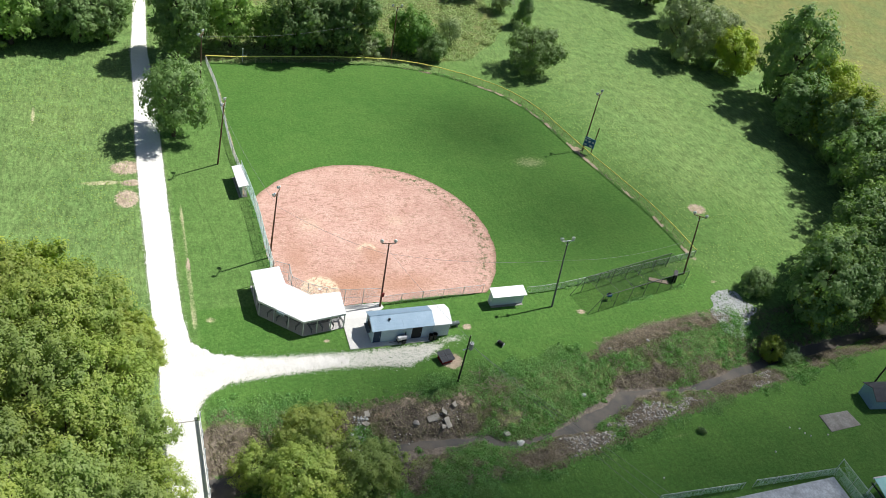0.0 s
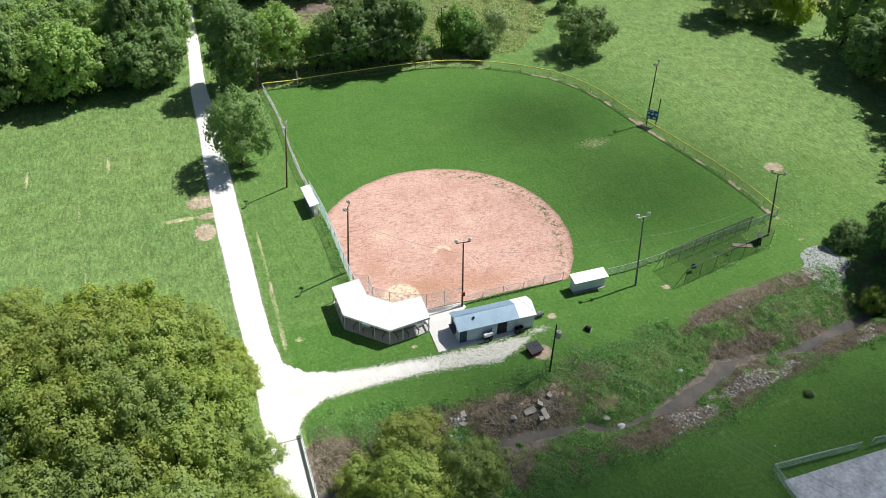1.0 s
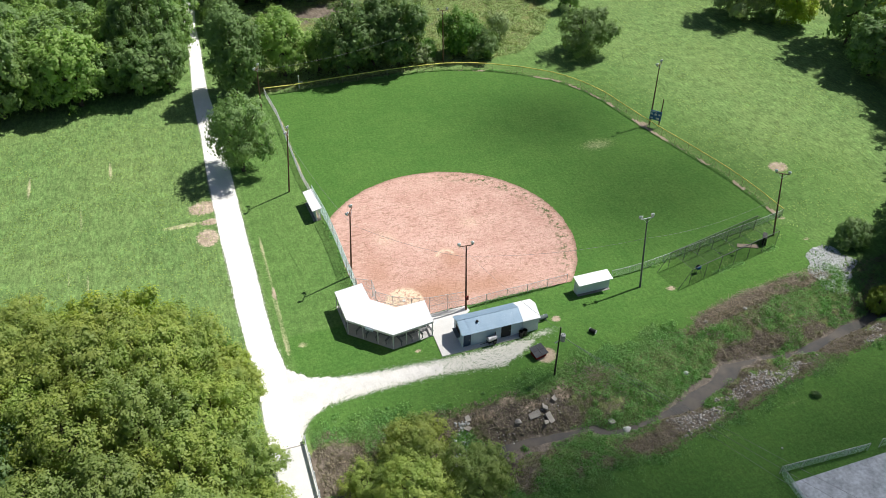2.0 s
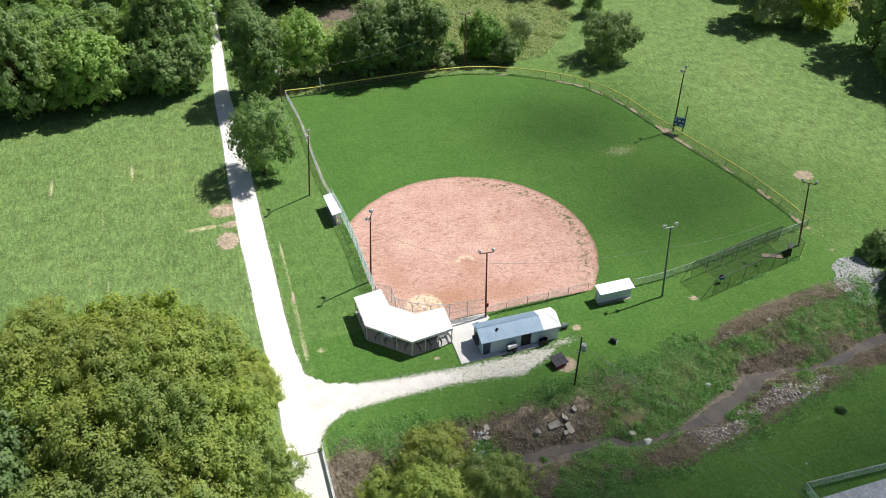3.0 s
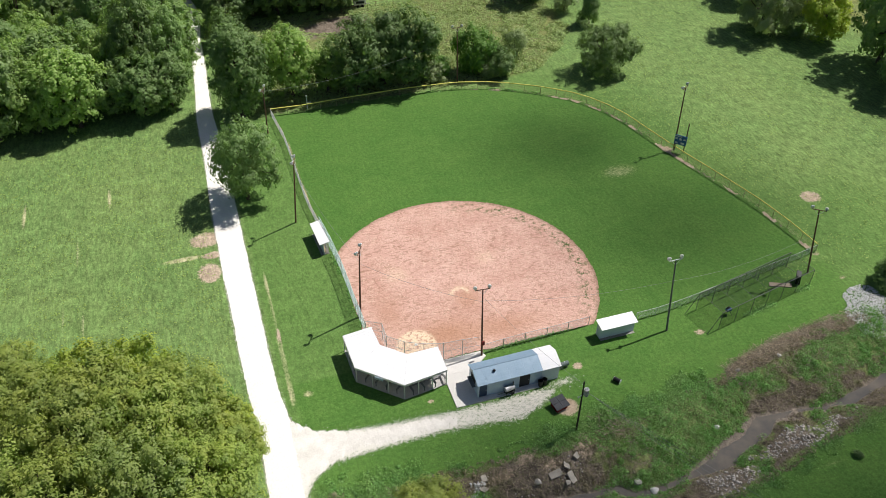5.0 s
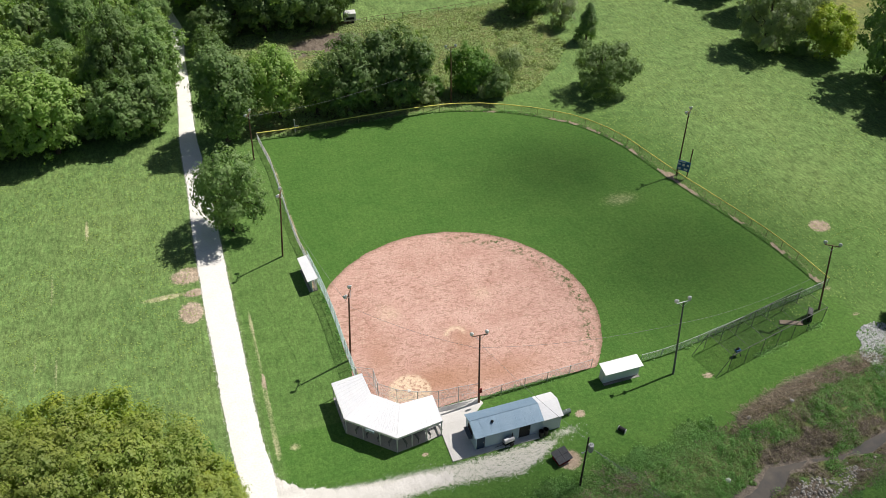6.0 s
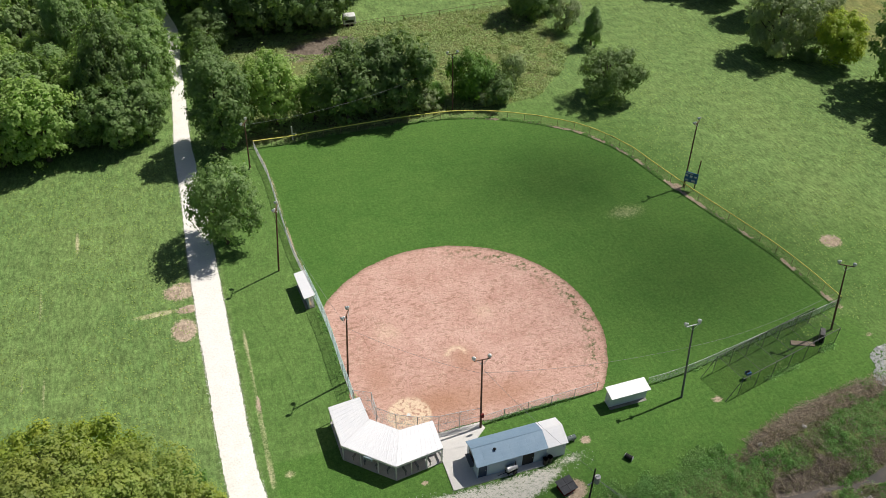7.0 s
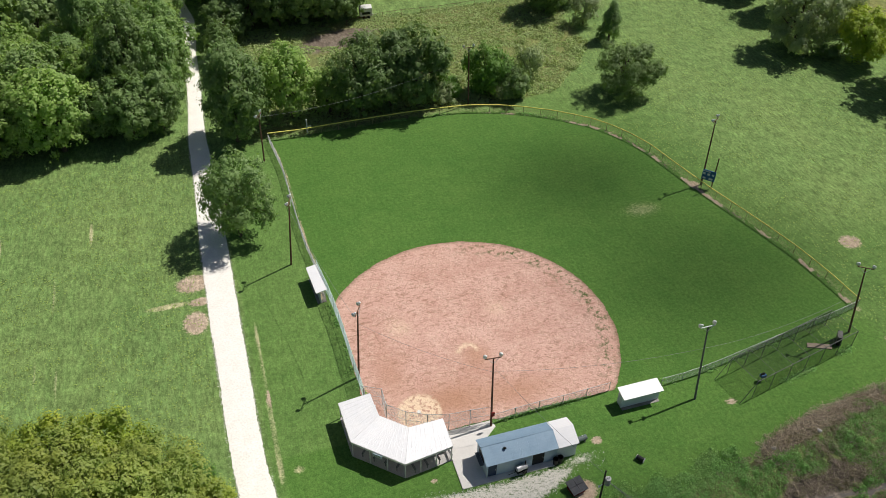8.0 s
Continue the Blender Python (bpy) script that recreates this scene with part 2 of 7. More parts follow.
LAWN_A, LAWN_B, LAWN_C = (0.138, 0.247, 0.070), (0.178, 0.278, 0.083), (0.226, 0.290, 0.103)
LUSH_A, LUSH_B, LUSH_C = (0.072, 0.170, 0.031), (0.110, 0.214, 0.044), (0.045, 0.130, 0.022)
WEED_A, WEED_B = (0.155, 0.203, 0.065), (0.225, 0.255, 0.098)
GRASS = ground_material()
CLAY = clay_material()
WATER = water_material()
LIMESTONE = surface("crushed_limestone", (0.85, 0.82, 0.74), (0.92, 0.89, 0.82), 0.55, 0.9, grain=4.5, relief=0.5, distance=0.05, vary=0.15)
CLOUD = surface("white_cloud", (0.86, 0.87, 0.88), (0.92, 0.92, 0.92), 0.02, 1.0, grain=0.1, vary=0.03)
DRIVE_GRAVEL = surface("worn_drive_gravel", (0.66, 0.63, 0.57), (0.83, 0.80, 0.74), 0.6, 0.9, grain=5.5, relief=0.4, distance=0.04, vary=0.12)
CONCRETE = surface("concrete", (0.74, 0.72, 0.68), (0.66, 0.64, 0.60), 0.5, 0.85, grain=9, relief=0.2, vary=0.08)
OLD_CONCRETE = surface("stained_concrete", (0.368, 0.352, 0.320), (0.224, 0.208, 0.184), 0.7, 0.9, grain=4, relief=0.4, vary=0.2)
BLEACHED = surface("bleached_court_concrete", (0.66, 0.69, 0.71), (0.36, 0.385, 0.40), 0.55, 0.85, grain=2.5, relief=0.2, vary=0.25)
DECK = surface("bleached_deck_concrete", (0.74, 0.72, 0.68), (0.66, 0.64, 0.60), 0.4, 0.85, grain=9, relief=0.2, vary=0.06)
JOINT = surface("dark_joint", (0.36, 0.34, 0.30), (0.28, 0.26, 0.22), 2.0)
WHITE_ROOF_X = ribbed_metal("white_ribbed_roof", (0.924, 0.924, 0.924), (0.882, 0.892, 0.903), "y", 0.3)
WHITE_ROOF_Y = ribbed_metal("white_ribbed_roofing", (0.924, 0.924, 0.924), (0.882, 0.892, 0.903), "x", 0.3)
BLUE_ROOF = ribbed_metal("blue_grey_ribbed_roof", (0.243, 0.370, 0.490), (0.297, 0.427, 0.540), "x", 0.45, 0.42, 0.05)
SIDING = ribbed_metal("pale_blue_siding", (0.44, 0.56, 0.66), (0.52, 0.635, 0.72), "x", 0.3, 0.55, 0.0)
WHITE_PAINT = surface("white_painted_board", (0.78, 0.78, 0.76), (0.70, 0.70, 0.67), 0.8, 0.6, grain=12, vary=0.06)
GREY_PAINT = surface("grey_painted_board", (0.204, 0.210, 0.210), (0.162, 0.168, 0.168), 0.8, 0.7, grain=12, vary=0.1)
DARK_BLUE = surface("navy_painted_door", (0.025, 0.05, 0.10), (0.04, 0.07, 0.13), 2.0, 0.5)
DARK = surface("dark_recess", (0.02, 0.022, 0.025), (0.03, 0.03, 0.03), 2.0, 0.7)
BLACK = surface("black_plastic", (0.012, 0.012, 0.013), (0.02, 0.02, 0.02), 2.0, 0.45)
POLE_WOOD = surface("creosoted_pole_wood", (0.123, 0.067, 0.043), (0.184, 0.106, 0.070), 0.8, 0.85, grain=15, relief=0.3)
DARK_POLE = surface("tarred_pole_wood", (0.040, 0.034, 0.030), (0.062, 0.052, 0.044), 0.8, 0.85, grain=15, relief=0.3)
GREY_POLE = surface("weathered_grey_pole", (0.17, 0.18, 0.17), (0.12, 0.13, 0.12), 0.8, 0.7, grain=15)
GALV = surface("galvanised_steel", (0.672, 0.694, 0.694), (0.582, 0.605, 0.605), 2.0, 0.45, 0.15, vary=0.06)
LAMP_WHITE = surface("white_enamel", (0.896, 0.907, 0.896), (0.829, 0.840, 0.829), 2.0, 0.3)
YELLOW = surface("yellow_plastic_cap", (0.93, 0.85, 0.20), (0.86, 0.78, 0.18), 0.6, 0.5, vary=0.08)
LINK = surface("chain_link_wire", (0.60, 0.62, 0.61), (0.52, 0.54, 0.53), 2.0, 0.45, 0.1, vary=0.06)
LINK_DULL = surface("rusty_weathered_wire", (0.40, 0.34, 0.20), (0.32, 0.29, 0.16), 2.0, 0.6, vary=0.06)
LINK_TEAL = surface("faded_green_wire", (0.62, 0.80, 0.77), (0.56, 0.74, 0.71), 2.0, 0.45, vary=0.06)
TEAL_RAIL = surface("faded_green_pipe", (0.62, 0.74, 0.71), (0.54, 0.66, 0.63), 2.0, 0.45, vary=0.06)
NET = see_through("dark_netting", (0.03, 0.035, 0.03), 0.26, 0.0)
SIGN_BLUE = surface("blue_sign_paint", (0.035, 0.12, 0.30), (0.05, 0.15, 0.34), 1.0, 0.5)
SIGN_WHITE = surface("white_sign_paint", (0.70, 0.75, 0.80), (0.62, 0.68, 0.74), 1.0, 0.5)
RED = surface("red_brick_paint", (0.26, 0.035, 0.03), (0.19, 0.03, 0.025), 2.0, 0.8, grain=15)
SHINGLE = surface("charcoal_shingle", (0.05, 0.053, 0.06), (0.075, 0.078, 0.085), 2.0, 0.8, grain=14, relief=0.3)
STEEL_WHITE = surface("scuffed_white_steel", (0.66, 0.67, 0.67), (0.42, 0.42, 0.41), 1.5, 0.4, 0.3)
TANK_GREEN = surface("grey_green_tank_paint", (0.10, 0.14, 0.13), (0.15, 0.18, 0.17), 2.0, 0.5)
BARK = surface("bark", (0.085, 0.065, 0.048), (0.13, 0.105, 0.08), 1.5, 0.95, grain=14, relief=0.6)
STONE = surface("limestone_rubble", (0.60, 0.57, 0.52), (0.38, 0.345, 0.30), 1.2, 0.9, grain=8, relief=0.4, vary=0.15)
WHITE_STONE = surface("white_riprap", (0.69, 0.69, 0.68), (0.53, 0.53, 0.52), 2.0, 0.9, grain=8, vary=0.2)
RUBBER = surface("black_rubber", (0.015, 0.015, 0.016), (0.025, 0.025, 0.025), 2.0, 0.7)
LEAF_GREEN = leafy("maple_leaves", (0.177, 0.289, 0.078), (0.362, 0.502, 0.156), (0.416, 0.544, 0.152))
LEAF_BLUE = leafy("blue_green_leaves", (0.136, 0.219, 0.077), (0.327, 0.434, 0.178), (0.308, 0.439, 0.154))
LEAF_DEEP = leafy("deep_green_leaves", (0.107, 0.192, 0.065), (0.271, 0.399, 0.147), (0.315, 0.419, 0.162))
LEAF_GREY = leafy("grey_green_leaves", (0.162, 0.215, 0.104), (0.378, 0.447, 0.243), (0.395, 0.447, 0.234))
LEAF_OLIVE = leafy("olive_leaves", (0.133, 0.221, 0.074), (0.277, 0.403, 0.153), (0.286, 0.408, 0.144))
LEAF_YELLOW = leafy("yellowing_leaves", (0.178, 0.259, 0.040), (0.451, 0.551, 0.091), (0.546, 0.567, 0.075))
LEAF_FRONT = leafy("sunlit_box_elder_leaves", (0.191, 0.273, 0.060), (0.376, 0.464, 0.122), (0.458, 0.484, 0.103))
LEAF_NEAR = leafy("green_box_elder_leaves", (0.158, 0.239, 0.063), (0.320, 0.402, 0.122), (0.362, 0.422, 0.112))
LEAF_BRIGHT = leafy("bright_shrub_leaves", (0.094, 0.200, 0.037), (0.200, 0.375, 0.075), (0.213, 0.375, 0.075))
DRIFT = leafy("dead_brush_wood", (0.080, 0.062, 0.036), (0.620, 0.525, 0.370), (0.290, 0.226, 0.140), 0.0)
WEEDS = leafy("bank_weeds", (0.072, 0.205, 0.043), (0.370, 0.690, 0.200), (0.300, 0.435, 0.145), 0.3)
DRY_WEEDS = leafy("dry_weeds", (0.185, 0.158, 0.105), (0.410, 0.365, 0.250), (0.262, 0.222, 0.145), 0.25)
MEADOW = leafy("meadow_grass", (0.174, 0.279, 0.062), (0.339, 0.453, 0.117), (0.298, 0.377, 0.104), 0.3)
FIELD_WEEDS = leafy("rough_field_weeds", (0.218, 0.313, 0.099), (0.470, 0.579, 0.240), (0.376, 0.401, 0.166), 0.3)


# ---- mesh helpers ----
def box(bm, lo, hi):
    """A box from corner lo to corner hi."""
    c = [(lo[i] + hi[i]) / 2 for i in range(3)]
    s = [abs(hi[i] - lo[i]) for i in range(3)]
    return bmesh.ops.create_cube(bm, size=1.0, matrix=Matrix.Translation(c) @ Matrix.Diagonal((*s, 1)))["verts"]


def tube(bm, a, b, r1, r2=None, sides=8):
    """A round bar from a to b."""
    a, b = Vector(a), Vector(b)
    turn = (b - a).to_track_quat("Z", "Y").to_matrix().to_4x4()
    m = Matrix.Translation((a + b) / 2) @ turn
    bmesh.ops.create_cone(bm, cap_ends=True, segments=sides, radius1=r1, radius2=r1 if r2 is None else r2, depth=(b - a).length, matrix=m)


def slab(bm, outline, z0, z1):
    """A flat slab over an outline; z0 and z1 are numbers or functions of x, y."""
    f0 = z0 if callable(z0) else (lambda x, y: z0)
    f1 = z1 if callable(z1) else (lambda x, y: z1)
    lo = [bm.verts.new((x, y, f0(x, y))) for x, y in outline]
    hi = [bm.verts.new((x, y, f1(x, y))) for x, y in outline]
    bm.faces.new(hi)
    bm.faces.new(lo[::-1])
    n = len(outline)
    for i in range(n):
        bm.faces.new((lo[i], lo[(i + 1) % n], hi[(i + 1) % n], hi[i]))


def finish(bm, name, material, smooth=False, bevel=0.0):
    if bevel:
        bmesh.ops.bevel(bm, geom=bm.edges[:], offset=bevel, segments=1, affect="EDGES")
    bmesh.ops.recalc_face_normals(bm, faces=bm.faces[:])
    me = bpy.data.meshes.new(name)
    bm.to_mesh(me)
    bm.free()
    me.materials.append(material)
    if smooth:
        for p in me.polygons:
            p.use_smooth = True
    return me


def part(name, bm, material, parent, label="", m=None, smooth=False, bevel=0.0):
    """One mesh object under a thing or part; bm may be a mesh to share."""
    me = finish(bm, name, material, smooth, bevel) if isinstance(bm, bmesh.types.BMesh) else bm
    ob = new(name, me)
    ob.parent = parent
    if m is not None:
        ob.matrix_local = m
    if label:
        ob["label"] = label
    return ob


def thing(name, label, category, group="", kind="", at=(0, 0, 0), turn=0.0):
    ob = new(name)
    ob.empty_display_size = 0.3
    ob.matrix_world = pose(*at, 0, 0, turn)
    return tagged(ob, label, category, group, kind)


def solid(name, bm, material, label, category, group="", kind="", smooth=False, bevel=0.0, m=None):
    ob = new(name, finish(bm, name, material, smooth, bevel))
    if m is not None:
        ob.matrix_world = m
    return tagged(ob, label, category, group, kind)


def from_arrays(name, verts, faces, material):
    """A mesh from numpy arrays: verts (n, 3), faces (m, k)."""
    me = bpy.data.meshes.new(name)
    verts, faces = np.asarray(verts, np.float32), np.asarray(faces, np.int32)
    k = faces.shape[1]
    me.vertices.add(len(verts))
    me.vertices.foreach_set("co", verts.ravel())
    me.loops.add(faces.size)
    me.loops.foreach_set("vertex_index", faces.ravel())
    me.polygons.add(len(faces))
    me.polygons.foreach_set("loop_start", np.arange(0, faces.size, k, dtype=np.int32))
    me.update(calc_edges=True)
    me.validate()
    me.materials.append(material)
    return me


def add_field(me, name, values):
    a = me.attributes.new(name, "FLOAT", "POINT")
    a.data.foreach_set("value", np.ascontiguousarray(values, np.float32).ravel())


def hash01(i, j, seed):
    h = np.sin(i * 127.1 + j * 311.7 + seed * 74.7) * 43758.5453
    return h - np.floor(h)


def value_noise(x, y, scale, seed=0):
    """Smooth noise, 0 to 1, one lump about 1 / scale metres across."""
    x, y = np.asarray(x, float) * scale, np.asarray(y, float) * scale
    i, j = np.floor(x), np.floor(y)
    u, v = x - i, y - j
    u, v = u * u * (3 - 2 * u), v * v * (3 - 2 * v)
    a, b = hash01(i, j, seed), hash01(i + 1, j, seed)
    c, d = hash01(i, j + 1, seed), hash01(i + 1, j + 1, seed)
    return (a * (1 - u) + b * u) * (1 - v) + (c * (1 - u) + d * u) * v


def rough_noise(x, y, scale, seed=0):
    return 0.55 * value_noise(x, y, scale, seed) + 0.28 * value_noise(x, y, scale * 2.1, seed + 1) + 0.17 * value_noise(x, y, scale * 4.3, seed + 2)


def step(v, lo, hi):
    u = np.clip((v - lo) / (hi - lo), 0, 1)
    return u * u * (3 - 2 * u)


def table(x, pairs):
    return np.interp(x, [p[0] for p in pairs], [p[1] for p in pairs])


# ---- the lie of the land ----
BANK_N = [(-60, 60), (0, 60.5), (7, 62.3), (14, 62.3), (22, 61.2), (28, 61.2), (36, 62.4), (43, 63.0), (51, 64.1), (59, 64.6), (69, 66.6), (80, 68.2), (88, 68), (100, 68.5), (130, 69), (260, 74)]
BANK_S = [(-60, 44), (0, 44), (20, 44.5), (35, 45.2), (46, 46.0), (50, 47.0), (54, 47.5), (58.5, 48.3), (63.7, 49.8), (68.5, 50.6), (73.6, 51.6), (84, 53.0), (96, 55.5), (130, 58), (260, 62)]
WATER_N = [(-60, 53), (0, 54.3), (15, 54.9), (26, 55.4), (30, 55.0), (34, 54.7), (38, 54.8), (40, 54.2), (41, 53.2), (46, 53.2), (48, 53.4), (50.2, 54.1), (52.1, 54.8), (55, 55.5), (56.9, 56.1), (59.2, 57.2), (60.4, 57.8), (63.1, 57.8), (67.5, 57.6), (70.8, 56.9), (74, 57.5), (77.5, 58.4), (84.4, 59.8), (100, 62), (130, 64.5), (260, 69)]
WATER_S = [(-60, 49.5), (0, 51), (15, 52.2), (26, 53.2), (34, 53.3), (39, 53.1), (40.6, 52.6), (42, 51.9), (46, 52.0), (48, 52.4), (51, 52.6), (53.6, 52.9), (56.2, 53.8), (59, 54.9), (62.4, 56.4), (66.6, 56.1), (70.2, 55.9), (73, 56.0), (76.3, 56.7), (83.2, 58.2), (100, 60.2), (130, 62.8), (260, 67)]
LEDGE = [(-60, 0.0), (48, 0.0), (52, 0.5), (57, 1.1), (60, 0.4), (64, 0.0), (260, 0.0)]
RUBBLE = [(49.5, 50.6), (53, 51.2), (57, 51.8), (61, 52.3), (65, 53.3), (69, 54.4)]
ROAD_W = [(30, 2.1), (62, 2.3), (72, 2.6), (80, 2.2), (90, 2.1), (104, 2.0), (116, 2.05), (132, 2.5), (146, 2.6), (153, 3.2), (163, 3.7), (175, 4.0), (184, 4.9), (190, 5.0), (200, 3.0), (240, -12)]
ROAD_E = [(30, 6.1), (61, 6.0), (74, 6.2), (79, 5.75), (90, 5.7), (104, 5.75), (116, 5.8), (132, 5.8), (146, 5.4), (153, 5.7), (163, 6.1), (175, 6.3), (184, 7.0), (190, 7.2), (200, 5.6), (240, -9)]
SPUR_N = [(6.0, 74.2), (6.6, 72.6), (7.6, 71.2), (9, 70.2), (12, 69.4), (15.7, 68.95), (25.5, 68.4), (32, 68.35), (38.5, 68.5)]
DRIVE_N = [(5.6, 74.2), (6.4, 72.9), (7.3, 72.2), (9, 70.7), (12.9, 69.0), (17, 68.3), (21, 67.9), (25, 67.2)]
DRIVE_S = [(5.6, 61.4), (6.2, 62.9), (7.4, 64.3), (9.7, 65.4), (13.1, 66.2), (18, 66.3), (23.3, 66.2), (25, 66.8)]
SPUR_S = [(6.0, 60.8), (6.6, 62.4), (7.7, 64.0), (10, 65.3), (16, 65.6), (23, 65.5), (28.9, 64.9), (32, 64.4), (35, 65.6), (38.5, 67.4)]
MOUND = (33.3, 89.2)
RADIUS = 18.85
FENCE_LEFT = [(15.3, 141.3), (16.2, 132), (16.25, 122), (16.3, 113.5), (16.95, 106.5), (17.6, 100.3), (17.9, 94.8), (17.95, 88), (18.1, 83.0)]
FENCE_FAR = [(15.3, 141.3), (20.7, 141.0), (28.9, 141.3), (37.9, 141.4), (44.1, 141.2), (50.2, 140.7), (55.2, 139.3), (59.6, 137.4), (63.2, 135.4), (66.4, 133.1), (69.3, 130.8), (71.6, 128.0), (73.6, 124.6), (75.2, 120.8), (76.4, 115.6), (77.6, 110.6), (78.9, 105.8), (80.5, 100.5), (81.8, 96.0), (83.0, 91.4), (84.0, 85.4), (84.5, 79.9)]
FENCE_RIGHT = [(84.5, 79.9), (81.5, 79.3), (75.2, 78.3), (67.5, 77.0), (60.0, 75.8), (56.5, 75.4), (52.8, 75.3)]
FENCE_INFIELD = [(46.4, 76.4), (42.0, 76.2), (34.8, 76.1), (31.2, 75.9)]


def creek_depth(x, y):
    """How far the ground lies below the field: the creek's bed and its banks."""
    n, s, wob = table(x, BANK_N), table(x, BANK_S), (value_noise(x, y, 0.35, 3) - 0.5) * 0.7
    wn, ws = table(x, WATER_N) + wob, table(x, WATER_S) + (value_noise(x, y, 0.45, 4) - 0.5) * 0.8
    ledge = table(x, LEDGE)
    d_n = np.clip((y - wn - ledge) / np.maximum(n - wn - ledge, 0.5), 0.0, 1.0)
    d_s = np.clip((ws - y) / np.maximum(ws - s, 0.5), 0.0, 1.0)
    up = np.maximum(1 - (1 - d_n) ** 1.5, 1 - (1 - d_s) ** 1.6)
    pool = np.clip(np.minimum(wn - y, y - ws) / 0.4, 0.0, 1.0)
    depth = 2.48 * (1 - up) + 0.32 * pool
    rough = (rough_noise(x, y, 0.7, 11) - 0.5) * 0.95 * step(depth, 0.15, 0.8) * (1 - 0.9 * step(depth, 1.9, 2.4))
    bar = (0.6 * value_noise(x * 0.5, y, 0.55, 21) + 0.4 * value_noise(x, y, 1.1, 22) - 0.40) * 0.5 * pool * (0.4 + step(x, 61, 65) * (1 - step(x, 72, 75)))
    reach = step(x, 26, 30) * (1 - step(x, 39, 41)) + step(x, 60, 64) * (1 - step(x, 71, 75))
    bar = bar + (0.16 + 0.30 * value_noise(x, y, 0.4, 24)) * reach * pool * step((wn + ws) / 2 - y, -0.5, 0.3)
    return -depth + rough + bar


def bank_share(x, y):
    """0 at the water, 1 at the top of the bank: north side, south side."""
    wn, ws = table(x, WATER_N), table(x, WATER_S)
    return (y - wn) / (table(x, BANK_N) - wn), (ws - y) / (ws - table(x, BANK_S))


def bank_lush(x, y):
    """How much of the bank the rank green weeds take."""
    n, s = bank_share(x, y)
    north = step(n, 0.0, 0.05)
    rank = 0.42 * np.exp(-(((x - 49.5) / 7.5) ** 4))
    rank = rank + 0.24 * step(x, 56, 60) * step(n, 0.20, 0.34) * (1 - step(n, 0.62, 0.8)) - 0.10 * step(x, 55, 59) * step(n, 0.62, 0.8)
    rank = rank - 0.12 * (1 - step(x, 38, 42)) * (1 - step(n, 0.55, 0.8)) + 0.14 * (1 - step(x, 39, 43)) * step(n, 0.55, 0.8)
    south = 0.16 * step(s, 0.68, 0.9) + 0.12 * (1 - step(x, 40, 44)) - 0.05
    rank = rank + 0.35 * np.exp(-(((x - 34.2) / 2.4) ** 2 + ((y - 60.8) / 1.8) ** 2))
    return 0.50 + north * rank + (1 - north) * south


def field_outline(x, y):
    """1 inside the fenced ball field, 0 outside."""
    poly = FENCE_LEFT[::-1] + FENCE_FAR[1:] + FENCE_RIGHT[1:] + [(46, 76), (20, 76), (18, 83)]
    inside = np.zeros(np.shape(x), bool)
    for (x1, y1), (x2, y2) in zip(poly, poly[1:] + poly[:1]):
        if y1 != y2:
            hit = ((y1 > y) != (y2 > y)) & (x < (x2 - x1) * (y - y1) / (y2 - y1) + x1)
            inside ^= hit
    return inside.astype(float)


def near_line(x, y, line):
    """Distance to a line of points."""
    best = np.full(np.shape(x), 1e9)
    for (x1, y1), (x2, y2) in zip(line, line[1:]):
        dx, dy = x2 - x1, y2 - y1
        u = np.clip(((x - x1) * dx + (y - y1) * dy) / (dx * dx + dy * dy), 0, 1)
        best = np.minimum(best, np.hypot(x - x1 - u * dx, y - y1 - u * dy))
    return best


def on_clay(x, y):
    dx, dy = x - MOUND[0], y - MOUND[1]
    circle = (dx * dx + dy * dy < RADIUS ** 2) | ((dx < 0) & (dy < 0))
    return circle & (x > 17.9) & (y > 76.3) & (x + y > 98.6)


def height(x, y):
    x, y = np.asarray(x, float), np.asarray(y, float)
    z = creek_depth(x, y)
    lumps = (rough_noise(x, y, 0.5, 31) - 0.5) * 0.09
    rise = np.clip(y - 150, 0, 400) * 0.004 + np.clip(x - 105, 0, 400) * 0.004
    z = z + lumps + rise
    flat = on_clay(x, y) | ((x > 25) & (x < 40) & (y > 68) & (y < 76))
    z = np.where(flat, np.minimum(z, -0.02) - 0.03, z)
    inner = np.minimum(x - table(y, ROAD_W), table(y, ROAD_E) - x)
    w = step(inner, -0.8, 0.1) * step(y, 60.2, 60.8)
    inner = np.minimum(np.minimum(y - table(x, SPUR_S), table(x, SPUR_N) - y), np.minimum(x - 5.4, 39 - x))
    w = np.maximum(w, step(inner, -0.8, 0.1))
    z = z * (1 - w) + w * (rise - 0.04)
    court = (x > 53) & (x < 82) & (y < 41) & (y > 15)
    return np.where(court, np.minimum(z, -0.05), z)


def lines(lo, hi, pitch, far):
    out = [np.array([-f for f in far[::-1]]) + lo, np.arange(lo, hi, pitch), np.array(far) + hi]
    return np.concatenate(out)


